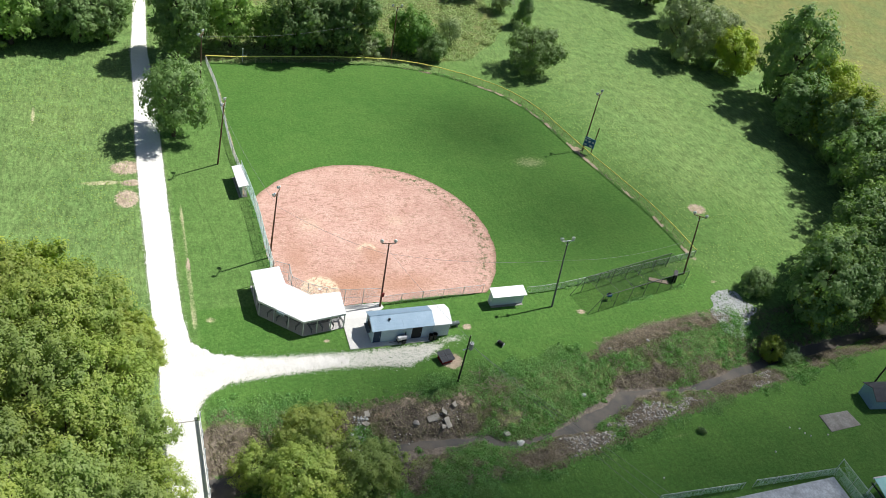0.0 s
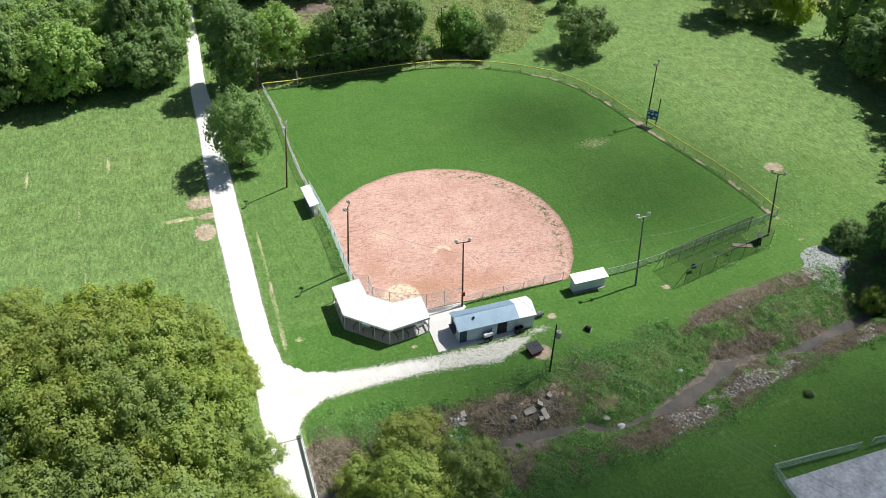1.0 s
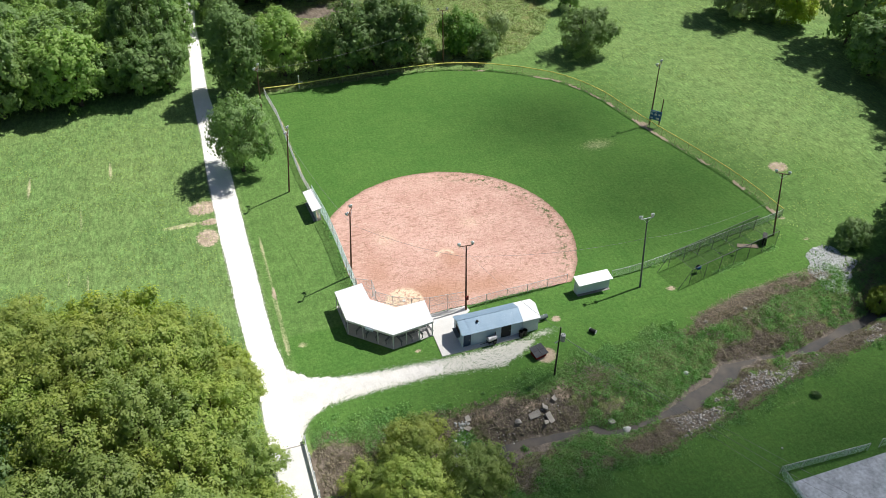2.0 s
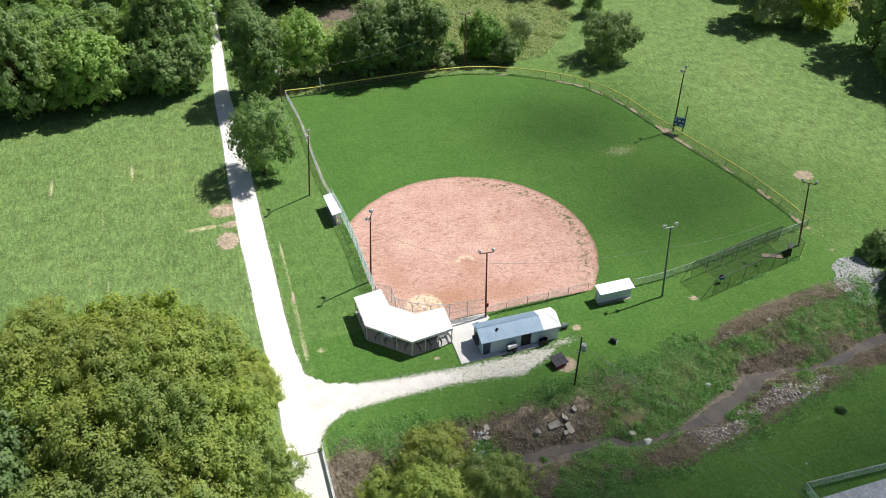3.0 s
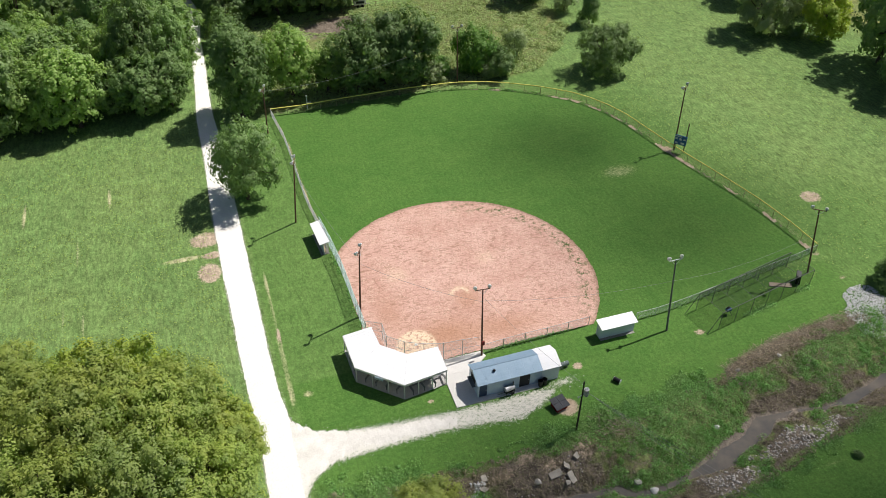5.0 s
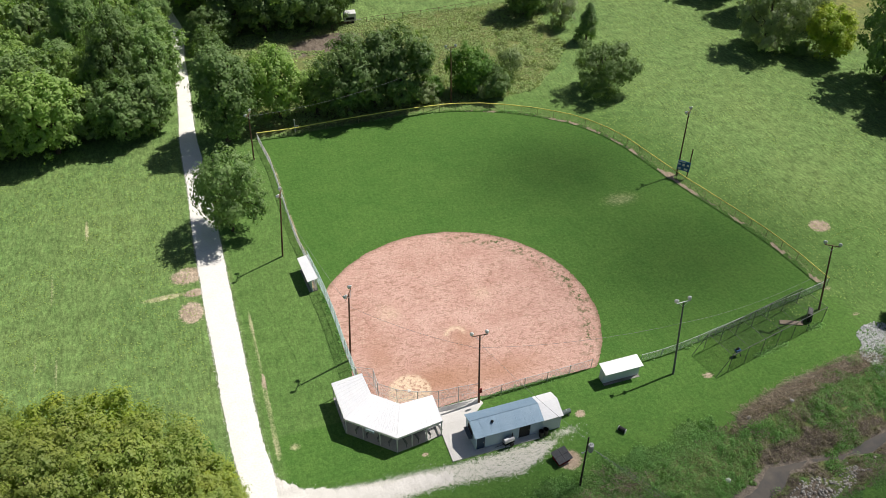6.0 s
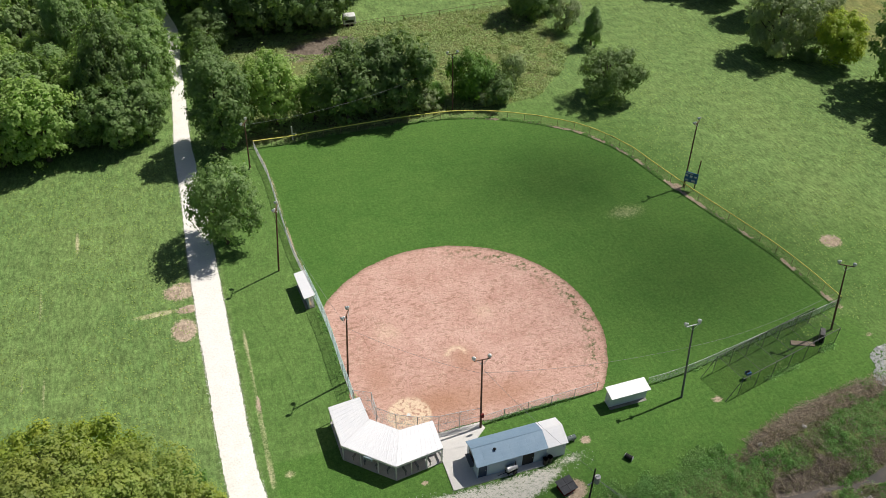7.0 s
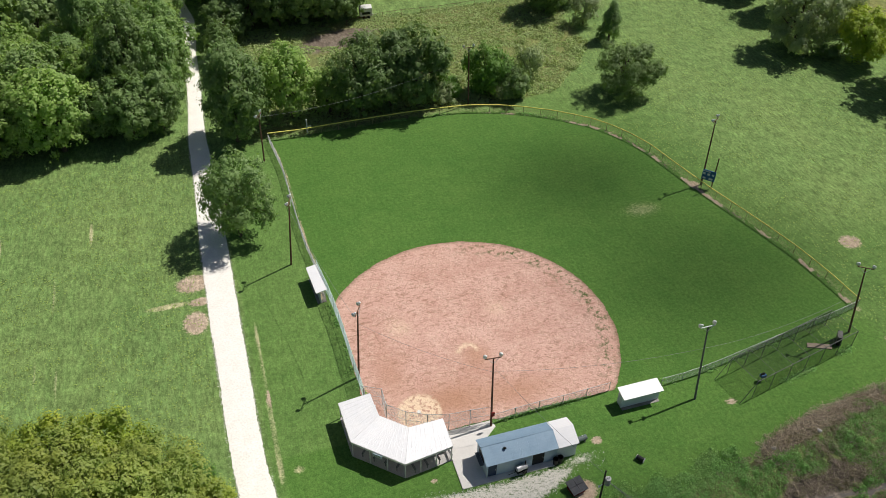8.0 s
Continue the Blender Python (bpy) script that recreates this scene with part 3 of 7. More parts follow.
def build_ground():
    far = [2, 6, 14, 30, 60, 120, 250, 500, 1000, 2000, 3500]
    gx, gy = lines(-40.0, 150.0, 0.42, far), lines(26.0, 205.0, 0.42, far)
    X, Y = np.meshgrid(gx, gy)
    Z = height(X, Y)
    nx, ny = len(gx), len(gy)
    idx = np.arange(nx * ny).reshape(ny, nx)
    faces = np.stack([idx[:-1, :-1], idx[:-1, 1:], idx[1:, 1:], idx[1:, :-1]], -1).reshape(-1, 4)
    me = from_arrays("ground", np.stack([X, Y, Z], -1).reshape(-1, 3), faces, GRASS)
    me.polygons.foreach_set("use_smooth", np.ones(len(me.polygons), bool))
    inside = field_outline(X, Y)
    fence = near_line(X, Y, FENCE_FAR)
    south = step(table(X, BANK_S) - Y, -2.5, -1.2)
    apron = step(Y - table(X, BANK_N), -3.0, -1.5) * step(79 - Y, 0, 1.5) * step(X, 6, 8) * (1 - step(X, 82, 90))
    verge = step(X, 6.0, 6.6) * step(18.5 - X, 0, 0.5) * step(142 - Y, 0, 2) * step(Y, 62, 64)
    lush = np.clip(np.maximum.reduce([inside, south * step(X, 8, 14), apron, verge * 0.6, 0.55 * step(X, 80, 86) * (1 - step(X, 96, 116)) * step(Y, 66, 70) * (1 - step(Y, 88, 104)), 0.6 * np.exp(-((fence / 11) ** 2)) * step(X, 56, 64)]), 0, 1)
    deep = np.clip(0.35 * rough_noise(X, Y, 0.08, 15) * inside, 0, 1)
    banks = step(-creek_depth(X, Y), 0.12, 0.5)
    wander = (rough_noise(X, Y, 0.09, 57) - 0.5) * 16
    rough_field = step(Y, 141.8, 143.5) * step(182 - Y + wander * 0.4, 0, 5) * step(X, 11, 16) * step(82 - X + np.clip(Y - 152, -20, 0) * 1.6 + wander, 0, 6)
    weed = np.clip(np.maximum(banks, rough_field), 0, 1)
    hay = 0.55 * rough_field + step(X - 142 + (Y - 140) * 0.02 + (value_noise(X, Y, 0.05, 5) - 0.5) * 14, 0, 8) * 0.9
    dry = np.zeros_like(X)
    dry = np.maximum(dry, (0.48 + 0.5 * value_noise(X * 0, Y, 0.35, 18)) * np.exp(-(((X - 7.3 - (Y - 90) * 0.006) / 0.30) ** 2)) * step(Y, 73, 76) * step(104 - Y, 0, 8))
    dry = np.maximum(dry, 0.40 * np.exp(-(((fence - 0.3) / 0.45) ** 2)) * (0.25 + 0.75 * step(X, 45, 58)))
    for x0, y0, w, h, k in [(-25, 123, 0.3, 3.5, 1.0), (-12.6, 124, 0.3, 3.0, 1.0), (-17.2, 112, 0.3, 6.0, 0.6), (-16.6, 96, 0.3, 5.0, 0.6), (66.8, 107, 5.0, 2.6, 0.50), (-19, 98, 0.3, 4, 0.5), (-3.0, 105.7, 3.0, 0.5, 1.2), (63, 48.3, 3, 0.5, 0.42), (53, 46.5, 3, 0.5, 0.38), (70, 73, 6, 1.5, 0.35), (112, 100, 6, 3, 0.3), (9.1, 76, 0.7, 0.6, 0.8), (46, 69.5, 8, 2, 0.25)]:
        dry = np.maximum(dry, k * np.exp(-(((X - x0) / w) ** 2 + ((Y - y0) / h) ** 2)))
    soil = np.zeros_like(X)
    soil = np.maximum(soil, banks * (0.05 + 0.6 * step(rough_noise(X, Y, 0.25, 41) - bank_lush(X, Y) + 0.5, 0.47, 0.62)))
    soil = np.maximum(soil, 0.45 * step(-creek_depth(X, Y), 2.1, 2.4))
    mud = 0.9 * step(-creek_depth(X, Y), 2.34, 2.47)
    brush = near_line(X, Y, [(60, 63.3), (67, 65.3), (74, 66.2), (80, 66.5)])
    soil = np.maximum(soil, np.exp(-((brush / 1.35) ** 2)))
    soil = np.maximum(soil, 0.95 * np.exp(-(((X - 34) / 10.5) ** 2 + ((Y - 173.5 - (X - 34) * 0.25) / 4.8) ** 2)))
    soil = np.maximum(soil, 0.7 * np.exp(-(((X - 8.5) / 2.5) ** 2 + ((Y - 57) / 4) ** 2)))
    clay = np.zeros_like(X)
    for x0, y0, w, h, k in [(0.5, 109.3, 2.5, 1.9, 1.05), (0.3, 101.7, 1.8, 2.3, 1.05), (1.2, 105.5, 1.9, 0.9, 0.95), (92.4, 91.5, 1.9, 1.6, 1.0), (77.6, 110.4, 1.1, 1.0, 0.95), (84.3, 79.6, 1.0, 1.0, 0.6), (41.9, 70.2, 0.75, 0.65, 0.95), (37.9, 64.7, 1.6, 1.5, 1.0), (7.35, 86.6, 0.42, 2.2, 0.75), (7.25, 92.5, 0.26, 2.5, 0.6), (59.6, 70.7, 1.1, 0.6, 0.75), (84.6, 74.0, 1.2, 0.5, 0.6), (37.6, 59.4, 1.3, 1.7, 1.0), (30.5, 59.6, 1.6, 0.8, 0.8), (33.2, 58.4, 2.2, 1.0, 0.62), (27.4, 58.6, 2.0, 0.9, 0.75), (21.5, 58.0, 1.6, 1.0, 0.6), (60.4, 62.2, 0.9, 0.5, 0.9), (22.8, 70.4, 0.6, 0.4, 0.8)]:
        clay = np.maximum(clay, k * np.exp(-(((X - x0) / w) ** 2 + ((Y - y0) / h) ** 2)))
    foot = np.exp(-(((fence - 0.35) / 0.5) ** 2)) * inside * step(X, 46, 58)
    soil = np.maximum(soil, 0.62 * foot * step(value_noise(X, Y, 0.9, 8), 0.4, 0.7))
    clay = np.maximum(clay, 0.85 * foot * step(value_noise(X, Y, 0.6, 28), 0.25, 0.5))
    clay = np.maximum(clay, (0.48 + 0.35 * value_noise(X, Y, 0.4, 19)) * np.exp(-(((X - np.interp(Y, [p[1] for p in FENCE_LEFT[::-1]], [p[0] for p in FENCE_LEFT[::-1]]) - 0.3) / 0.38) ** 2)) * step(Y, 103, 112) * step(142 - Y, 0, 1))
    edge = np.minimum(np.abs(X - table(Y, ROAD_W)), np.abs(X - table(Y, ROAD_E)))
    gravel = 0.5 * (1 - step(edge, 0.0, 0.55)) * step(Y, 60, 61)
    spur = np.minimum(table(X, SPUR_N) - Y, Y - table(X, SPUR_S))
    bed = step(spur, -0.9, 0.9) * (0.80 - 0.18 * step(X, 12, 27)) * step(X, 5.5, 6.2) * (1 - step(X, 36, 41))
    gravel = np.maximum(gravel, bed)
    gravel = np.maximum(gravel, 0.55 * np.exp(-(((X - 39) / 2.5) ** 2 + ((Y - 68.4) / 0.8) ** 2)))
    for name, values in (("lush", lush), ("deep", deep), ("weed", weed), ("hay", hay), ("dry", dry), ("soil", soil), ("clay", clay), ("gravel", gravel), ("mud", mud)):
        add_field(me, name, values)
    tagged(new("ground", me), "mown green grass, weedy creek banks and bare soil", "ground", kind="structure")


build_ground()


def build_shade_clouds():
    """Unseen thin broken clouds added far up towards the sun, made of many small puffs, to lay soft shade over the
    creek and parts of the outfield.
    """
    rng = np.random.default_rng(77)
    pitch, up = 2.2, 1500.0
    X, Y = np.meshgrid(np.arange(-10, 165, pitch), np.arange(16, 140, pitch))
    X, Y = X + rng.uniform(-0.5, 0.5, X.shape) * pitch, Y + rng.uniform(-0.5, 0.5, Y.shape) * pitch
    # puff cover is set by the ground to be shaded: creek side, two outfield patches
    edge = 61.5 + 0.10 * (X - 20) + 4.5 * (1 - step(X, 34, 46)) + (rough_noise(X, Y, 0.035, 71) - 0.5) * 10
    bank = (0.33 + 0.29 * step(54 - Y, 0, 8) + 0.17 * (1 - step(X, 34, 46))) * step(edge - Y, -4, 4) * step(X, 15, 23)
    shreds = 0.52 * np.exp(-(((X - 70) / 18) ** 2 + ((Y - 92) / 14) ** 2)) + 0.54 * np.exp(-(((X - 61) / 14) ** 2 + ((Y - 118) / 10) ** 2))
    cover = np.clip(np.maximum(bank, shreds * (0.75 + 0.5 * rough_noise(X, Y, 0.06, 72))), 0, 0.9)
    keep = cover > 0.02
    X, Y, R = X[keep], Y[keep], pitch * np.sqrt(-np.log(1 - cover[keep]) / 2.65)
    bm = bmesh.new()
    bmesh.ops.create_icosphere(bm, subdivisions=1, radius=1.0)
    bm.verts.index_update()
    ball = np.array([v.co[:] for v in bm.verts])
    tris = np.array([[v.index for v in f.verts] for f in bm.faces])
    bm.free()
    slope = np.array(SUN_FROM[:]) / SUN_FROM.z
    high = up + rng.uniform(-25, 25, len(X))
    centre = np.stack([X, Y, X * 0], -1) + slope * high[:, None]
    V = centre[:, None] + ball[None] * R[:, None, None]
    F = (np.arange(len(X)) * len(ball))[:, None, None] + tris[None]
    tagged(new("cloud", from_arrays("cloud", V.reshape(-1, 3), F.reshape(-1, 3), CLOUD)), "unseen broken white cloud added overhead to shade creek and outfield", "cloud", kind="stuff")


build_shade_clouds()


def build_infield():
    """The clay infield: a disc cut off by the fences, its rim ragged."""
    ang = np.linspace(0, 2 * math.pi, 1081)[:-1]
    dx, dy = np.cos(ang), np.sin(ang)
    reach = np.where((dx < 0) & (dy < 0), 99.0, RADIUS)
    with np.errstate(divide="ignore"):
        reach = np.minimum(reach, np.where(dx < 0, (17.95 - MOUND[0]) / dx, 99))
        reach = np.minimum(reach, np.where(dy < 0, (76.35 - MOUND[1]) / dy, 99))
        k = dx + dy
        reach = np.minimum(reach, np.where(k < 0, (98.7 - MOUND[0] - MOUND[1]) / k, 99))
    reach = reach + (value_noise(ang * 114, ang * 0, 1.0, 3) - 0.5) * 0.13 + (value_noise(ang * 9, ang * 0, 1.0, 4) - 0.5) * 0.2
    rings = np.linspace(0, 1, 37)[1:] ** 0.8
    R = rings[:, None] * reach[None]
    X, Y = MOUND[0] + R * dx, MOUND[1] + R * dy
    Z = 0.012 + 0.06 * rough_noise(X, Y, 1.1, 5) * (1 - rings[:, None] ** 8) + 0.10 * np.exp(-((X - 32.0) ** 2 + (Y - 87.9) ** 2) / 2.5)
    verts = np.concatenate([np.array([[MOUND[0], MOUND[1], 0.04]]), np.stack([X, Y, Z], -1).reshape(-1, 3)])
    n, m = R.shape
    idx = 1 + np.arange(n * m).reshape(n, m)
    nxt = np.roll(idx, -1, 1)
    quads = np.stack([idx[:-1], idx[1:], nxt[1:], nxt[:-1]], -1).reshape(-1, 4)
    core = np.stack([np.zeros(m, int), idx[0], nxt[0], nxt[0]], -1)[:, :3]
    me = from_arrays("infield", verts, quads, CLAY)
    bm = bmesh.new()
    bm.from_mesh(me)
    bm.verts.ensure_lookup_table()
    for a, b, c in core:
        bm.faces.new((bm.verts[int(a)], bm.verts[int(b)], bm.verts[int(c)]))
    bm.to_mesh(me)
    bm.free()
    me.polygons.foreach_set("use_smooth", np.ones(len(me.polygons), bool))
    x, y = verts[:, 0], verts[:, 1]
    add_field(me, "sand", (1 - step(np.hypot(x - 23.8, y - 79.7), 2.35, 2.8)) + 0.9 * np.exp(-((np.hypot(x - 32.2, y - 86.9) - 1.2) / 0.3) ** 2) * step(y, 86.6, 87.4) + 0.45 * np.exp(-((x - 25) ** 2 + (y - 93.4) ** 2) / 2) + 0.4 * np.exp(-((x - 38.2) ** 2 + (y - 93.2) ** 2) / 1.5))
    add_field(me, "worn", np.exp(-(((x - 27.5) / 4.5) ** 2 + ((y - 80.5) / 2.6) ** 2)) + 0.75 * np.exp(-(((x - 36) / 6) ** 2 + ((y - 79.5) / 2.0) ** 2)) + 0.5 * np.exp(-(((x - 22) / 2.0) ** 2 + ((y - 86) / 4.0) ** 2)) + 0.8 * np.exp(-((x - 33) ** 2 + (y - 86.2) ** 2) / 4))
    d = np.hypot(x - MOUND[0], y - MOUND[1])
    add_field(me, "rim", step(d, RADIUS - 3.6, RADIUS - 1.6) * (1 - 0.5 * step(d, RADIUS - 1.0, RADIUS - 0.5)) * step(x, 32, 44) * step(x + y, 122, 130))
    add_field(me, "lip", step(d, RADIUS - 0.55, RADIUS - 0.1))
    tagged(new("infield", me), "raked reddish clay softball infield with sandy plate circle", "infield", kind="structure")


build_infield()


def strip(name, along, edge_a, edge_b, z, material, cross=8, jitter=0.11, seed=1, swap=False):
    """A sheet between two edges that run along y (or, swapped, along x), with ragged rims."""
    s = np.arange(along[0], along[1], 0.1)
    a = table(s, edge_a) + (value_noise(s, s * 0, 3.3, seed) - 0.5) * jitter + (value_noise(s, s * 0, 0.3, seed + 1) - 0.5) * jitter
    b = table(s, edge_b) + (value_noise(s, s * 0, 3.3, seed + 2) - 0.5) * jitter + (value_noise(s, s * 0, 0.3, seed + 3) - 0.5) * jitter
    a = a + (value_noise(s, s * 0, 8.7, seed + 7) - 0.5) * jitter
    b = b + (value_noise(s, s * 0, 8.7, seed + 8) - 0.5) * jitter
    u = np.linspace(0, 1, cross + 1)
    C = a[:, None] * (1 - u) + b[:, None] * u
    S = np.repeat(s[:, None], cross + 1, 1)
    X, Y = (S, C) if swap else (C, S)
    Z = z + 0.03 * (1 - (2 * u - 1) ** 4)[None] + 0.025 * (rough_noise(X, Y, 1.2, seed + 5) - 0.5)
    rise = np.clip(Y - 150, 0, 400) * 0.004
    n, m = C.shape
    idx = np.arange(n * m).reshape(n, m)
    faces = np.stack([idx[:-1, :-1], idx[:-1, 1:], idx[1:, 1:], idx[1:, :-1]], -1).reshape(-1, 4)
    if swap:
        faces = faces[:, ::-1]
    me = from_arrays(name, np.stack([X, Y, Z + rise], -1).reshape(-1, 3), faces, material)
    me.polygons.foreach_set("use_smooth", np.ones(len(me.polygons), bool))
    return me


tagged(new("road", strip("road", (60.6, 240), ROAD_W, ROAD_E, 0.0, LIMESTONE)), "white crushed limestone lane with ragged grassy edges", "road", kind="structure")
tagged(new("driveway", strip("driveway", (5.6, 25.0), DRIVE_S, DRIVE_N, -0.035, DRIVE_GRAVEL, 10, 0.6, 20, True)), "pale gravel drive turning off the lane", "driveway", kind="structure")


def build_water():
    s = np.arange(-60, 260, 1.0)
    a, b = table(s, WATER_S) - 1.2, table(s, WATER_N) + 1.4
    verts = np.concatenate([np.stack([s, a, s * 0 - 2.54], -1), np.stack([s, b, s * 0 - 2.54], -1)])
    n = len(s)
    i = np.arange(n - 1)
    me = from_arrays("water", verts, np.stack([i, i + 1, n + i + 1, n + i], -1), WATER)
    tagged(new("water", me), "shallow muddy brown creek water between banks", "water", kind="structure")


build_water()


# ---- concrete ----
def build_concrete():
    bm = bmesh.new()
    slab(bm, [(25.4, 68.5), (36.3, 68.45), (36.3, 69.3), (28.6, 69.4), (28.6, 72.9), (31.6, 75.3), (31.3, 76.25), (25.5, 76.2)], -0.12, 0.07)
    solid("pavement", bm, CONCRETE, "pale concrete pad round the concession building", "pavement", kind="structure", bevel=0.01)
    bm = bmesh.new()
    slab(bm, [(2.1, 43.0), (6.35, 43.0), (6.35, 60.6), (2.1, 60.6)], -0.45, 0.05)
    deck = solid("bridge", bm, DECK, "white concrete bridge deck carrying the lane over the creek", "bridge", bevel=0.02)
    for y0 in (44.2, 59.4):
        bm = bmesh.new()
        box(bm, (1.9, y0 - 0.6, -3.2), (6.55, y0 + 0.6, -0.45))
        part("abutment", bm, OLD_CONCRETE, deck)
    bm = bmesh.new()
    box(bm, (2.1, 60.6, -0.1), (6.2, 60.72, 0.075))
    part("joint_strip", bm, JOINT, deck)
    for x0, side in ((6.3, "east"), (2.15, "west")):
        rail = thing("guard_rail", "galvanised steel guard rail along the bridge edge", "guard rail", "bridge rails")
        for z in (0.42, 0.72):
            bm = bmesh.new()
            box(bm, (x0 - 0.04, 43.0, z - 0.11), (x0 + 0.04, 61.3, z + 0.11))
            part("beam", bm, GALV, rail, bevel=0.015)
        bm = bmesh.new()
        box(bm, (-0.06, -0.06, -0.55), (0.06, 0.06, 0.9))
        me = finish(bm, "post", GALV, bevel=0.01)
        for k in range(8):
            part("post", me, None, rail, m=pose(x0 + (0.1 if side == "east" else -0.1), 43.6 + k * 2.5, 0))
    bm = bmesh.new()
    slab(bm, [(84.7, 47.6), (89.6, 47.6), (89.9, 45.1), (84.7, 44.9)], -0.15, 0.08)
    solid("concrete_slab", bm, OLD_CONCRETE, "stained old concrete slab set in the grass", "slab", bevel=0.01)
    bm = bmesh.new()
    for i in range(5):
        for j in range(4):
            slab(bm, [(55.6 + i * 4.9, 18 + j * 5.2), (60.48 + i * 4.9, 18 + j * 5.2), (60.48 + i * 4.9, 23.18 + j * 5.2), (55.6 + i * 4.9, 23.18 + j * 5.2)], -0.1, 0.06)
    solid("court", bm, BLEACHED, "bleached and blotched concrete sports court", "court", kind="structure")


build_concrete()


# ---- fences ----
def resample(line, pitch):
    """Points at even steps along a line, with their ends kept."""
    pts = [Vector((x, y, 0)) for x, y in line]
    lens = [0.0]
    for a, b in zip(pts, pts[1:]):
        lens.append(lens[-1] + (b - a).length)
    n = max(1, round(lens[-1] / pitch))
    out = []
    for k in range(n + 1):
        d = lens[-1] * k / n
        j = min(max(i for i in range(len(pts)) if lens[i] <= d + 1e-6), len(pts) - 2)
        u = (d - lens[j]) / (lens[j + 1] - lens[j])
        p = pts[j].lerp(pts[j + 1], u)
        out.append(Vector((p.x, p.y, float(height(p.x, p.y)))))
    return out


def tube_along(pts, r, sides=6):
    """One round bar bent through the points."""
    bm = bmesh.new()
    rings = []
    for i, p in enumerate(pts):
        d = (pts[min(i + 1, len(pts) - 1)] - pts[max(i - 1, 0)]).normalized()
        s = d.cross(Vector((0, 0, 1))).normalized()
        u = s.cross(d)
        rings.append([bm.verts.new(p + (s * math.cos(k * 2 * math.pi / sides) + u * math.sin(k * 2 * math.pi / sides)) * r) for k in range(sides)])
    for a, b in zip(rings, rings[1:]):
        for k in range(sides):
            bm.faces.new((a[k], a[(k + 1) % sides], b[(k + 1) % sides], b[k]))
    return bm


def wire_mesh(pts, high, material, pitch=0.085, r=0.0032):
    """Diamond chain link: two sets of slanting wires, each a thin three-sided bar, bent along the posts."""
    P = np.array([p[:] for p in pts])
    run = np.concatenate([[0], np.cumsum(np.linalg.norm(np.diff(P[:, :2], axis=0), axis=1))])
    total = run[-1]

    def place(s, z, off):
        s = np.clip(s, 0, total)
        q = np.stack([np.interp(s, run, P[:, k]) for k in range(3)], -1)
        k = np.clip(np.searchsorted(run, s) - 1, 0, len(run) - 2)
        d = (P[k + 1, :2] - P[k, :2]) / np.maximum(run[k + 1] - run[k], 1e-6)[:, None]
        q[:, 0] += -d[:, 1] * off
        q[:, 1] += d[:, 0] * off
        q[:, 2] += z
        return q

    V = []
    for lean in (-1, 1):
        s0 = np.arange(-high, total + high, pitch)
        s0 = s0[(s0 + lean * high > -high * 0.9) & (s0 + lean * high < total + high * 0.9)]
        for u0, u1 in ((0.0, 0.5), (0.5, 1.0)):
            sa, sb = s0 + lean * high * u0, s0 + lean * high * u1
            inside = (np.minimum(sa, sb) >= 0) & (np.maximum(sa, sb) <= total)
            sa, sb = sa[inside], sb[inside]
            za, zb = 0.04 + (high - 0.05) * u0, 0.04 + (high - 0.05) * u1
            ring = [(r, 0.0), (-r * 0.5, r * 0.87), (-r * 0.5, -r * 0.87)]
            ends = [place(s + k[1] * 0.7, z + k[1] * 0.7, k[0] + lean * r) for s, z in ((sa, za), (sb, zb)) for k in ring]
            V.append(np.stack(ends, 1))
    V = np.concatenate(V)
    n = len(V)
    base = (np.arange(n) * 6)[:, None, None]
    F = (base + np.array([[0, 1, 4, 3], [1, 2, 5, 4], [2, 0, 3, 5]])[None]).reshape(-1, 4)
    return from_arrays("chain_link_mesh", V.reshape(-1, 3), F, material)


def chain_fence(name, line, high, label, pitch=3.0, link=None, cap=False, post_mat=None, mid=False, group="field fences"):
    link, post_mat = link or LINK, post_mat or GALV
    f = thing(name, label, "fence", group)
    pts = resample(line, pitch)
    up = Vector((0, 0, high))
    part("top_rail", tube_along([p + up for p in pts], 0.03), post_mat, f)
    if mid:
        part("mid_rail", tube_along([p + up * 0.5 for p in pts], 0.025), post_mat, f)
    part("chain_link_mesh", wire_mesh(pts, high, link, 0.3 if name == "pasture_fence" else 0.085, 0.0036 if cap else 0.0048), None, f)
    if cap:
        bm = tube_along([p + up + Vector((0, 0, 0.05)) for p in resample(line, 1.5)], 0.085)
        part("safety_cap", bm, YELLOW, f, "yellow corrugated plastic cap")
    bm = bmesh.new()
    tube(bm, (0, 0, -0.3), (0, 0, high + 0.06), 0.045, sides=8)
    me = finish(bm, "post", post_mat)
    for p in pts:
        part("post", me, None, f, m=Matrix.Translation(p))
    return f


chain_fence("outfield_fence", FENCE_FAR, 1.35, "low chain-link outfield fence capped with yellow tubing", 3.0, LINK_DULL, cap=True, post_mat=LINK_DULL)
chain_fence("foul_line_fence", FENCE_LEFT[:5], 1.4, "grey chain-link fence along the third-base side")
chain_fence("side_fence", FENCE_LEFT[4:], 2.6, "tall faded green chain-link fence beside the infield", 2.6, LINK_TEAL, mid=True, post_mat=TEAL_RAIL)
chain_fence("foul_line_fence", FENCE_RIGHT, 1.25, "grey chain-link fence along the first-base side")
chain_fence("infield_fence", FENCE_INFIELD, 1.5, "chain-link fence between infield clay and grass", 2.9)
chain_fence("backstop", [(18.0, 83.0), (20.0, 82.3), (19.6, 79.9), (21.9, 77.9), (25.2, 76.4), (31.2, 75.95)], 3.0, "tall chain-link backstop curving behind the plate", 2.4, mid=True)
chain_fence("court_fence", [(55.2, 40.3), (66.6, 39.75)], 1.3, "pale green chain-link fence along the court", 3.0, LINK_TEAL, group="court fences")
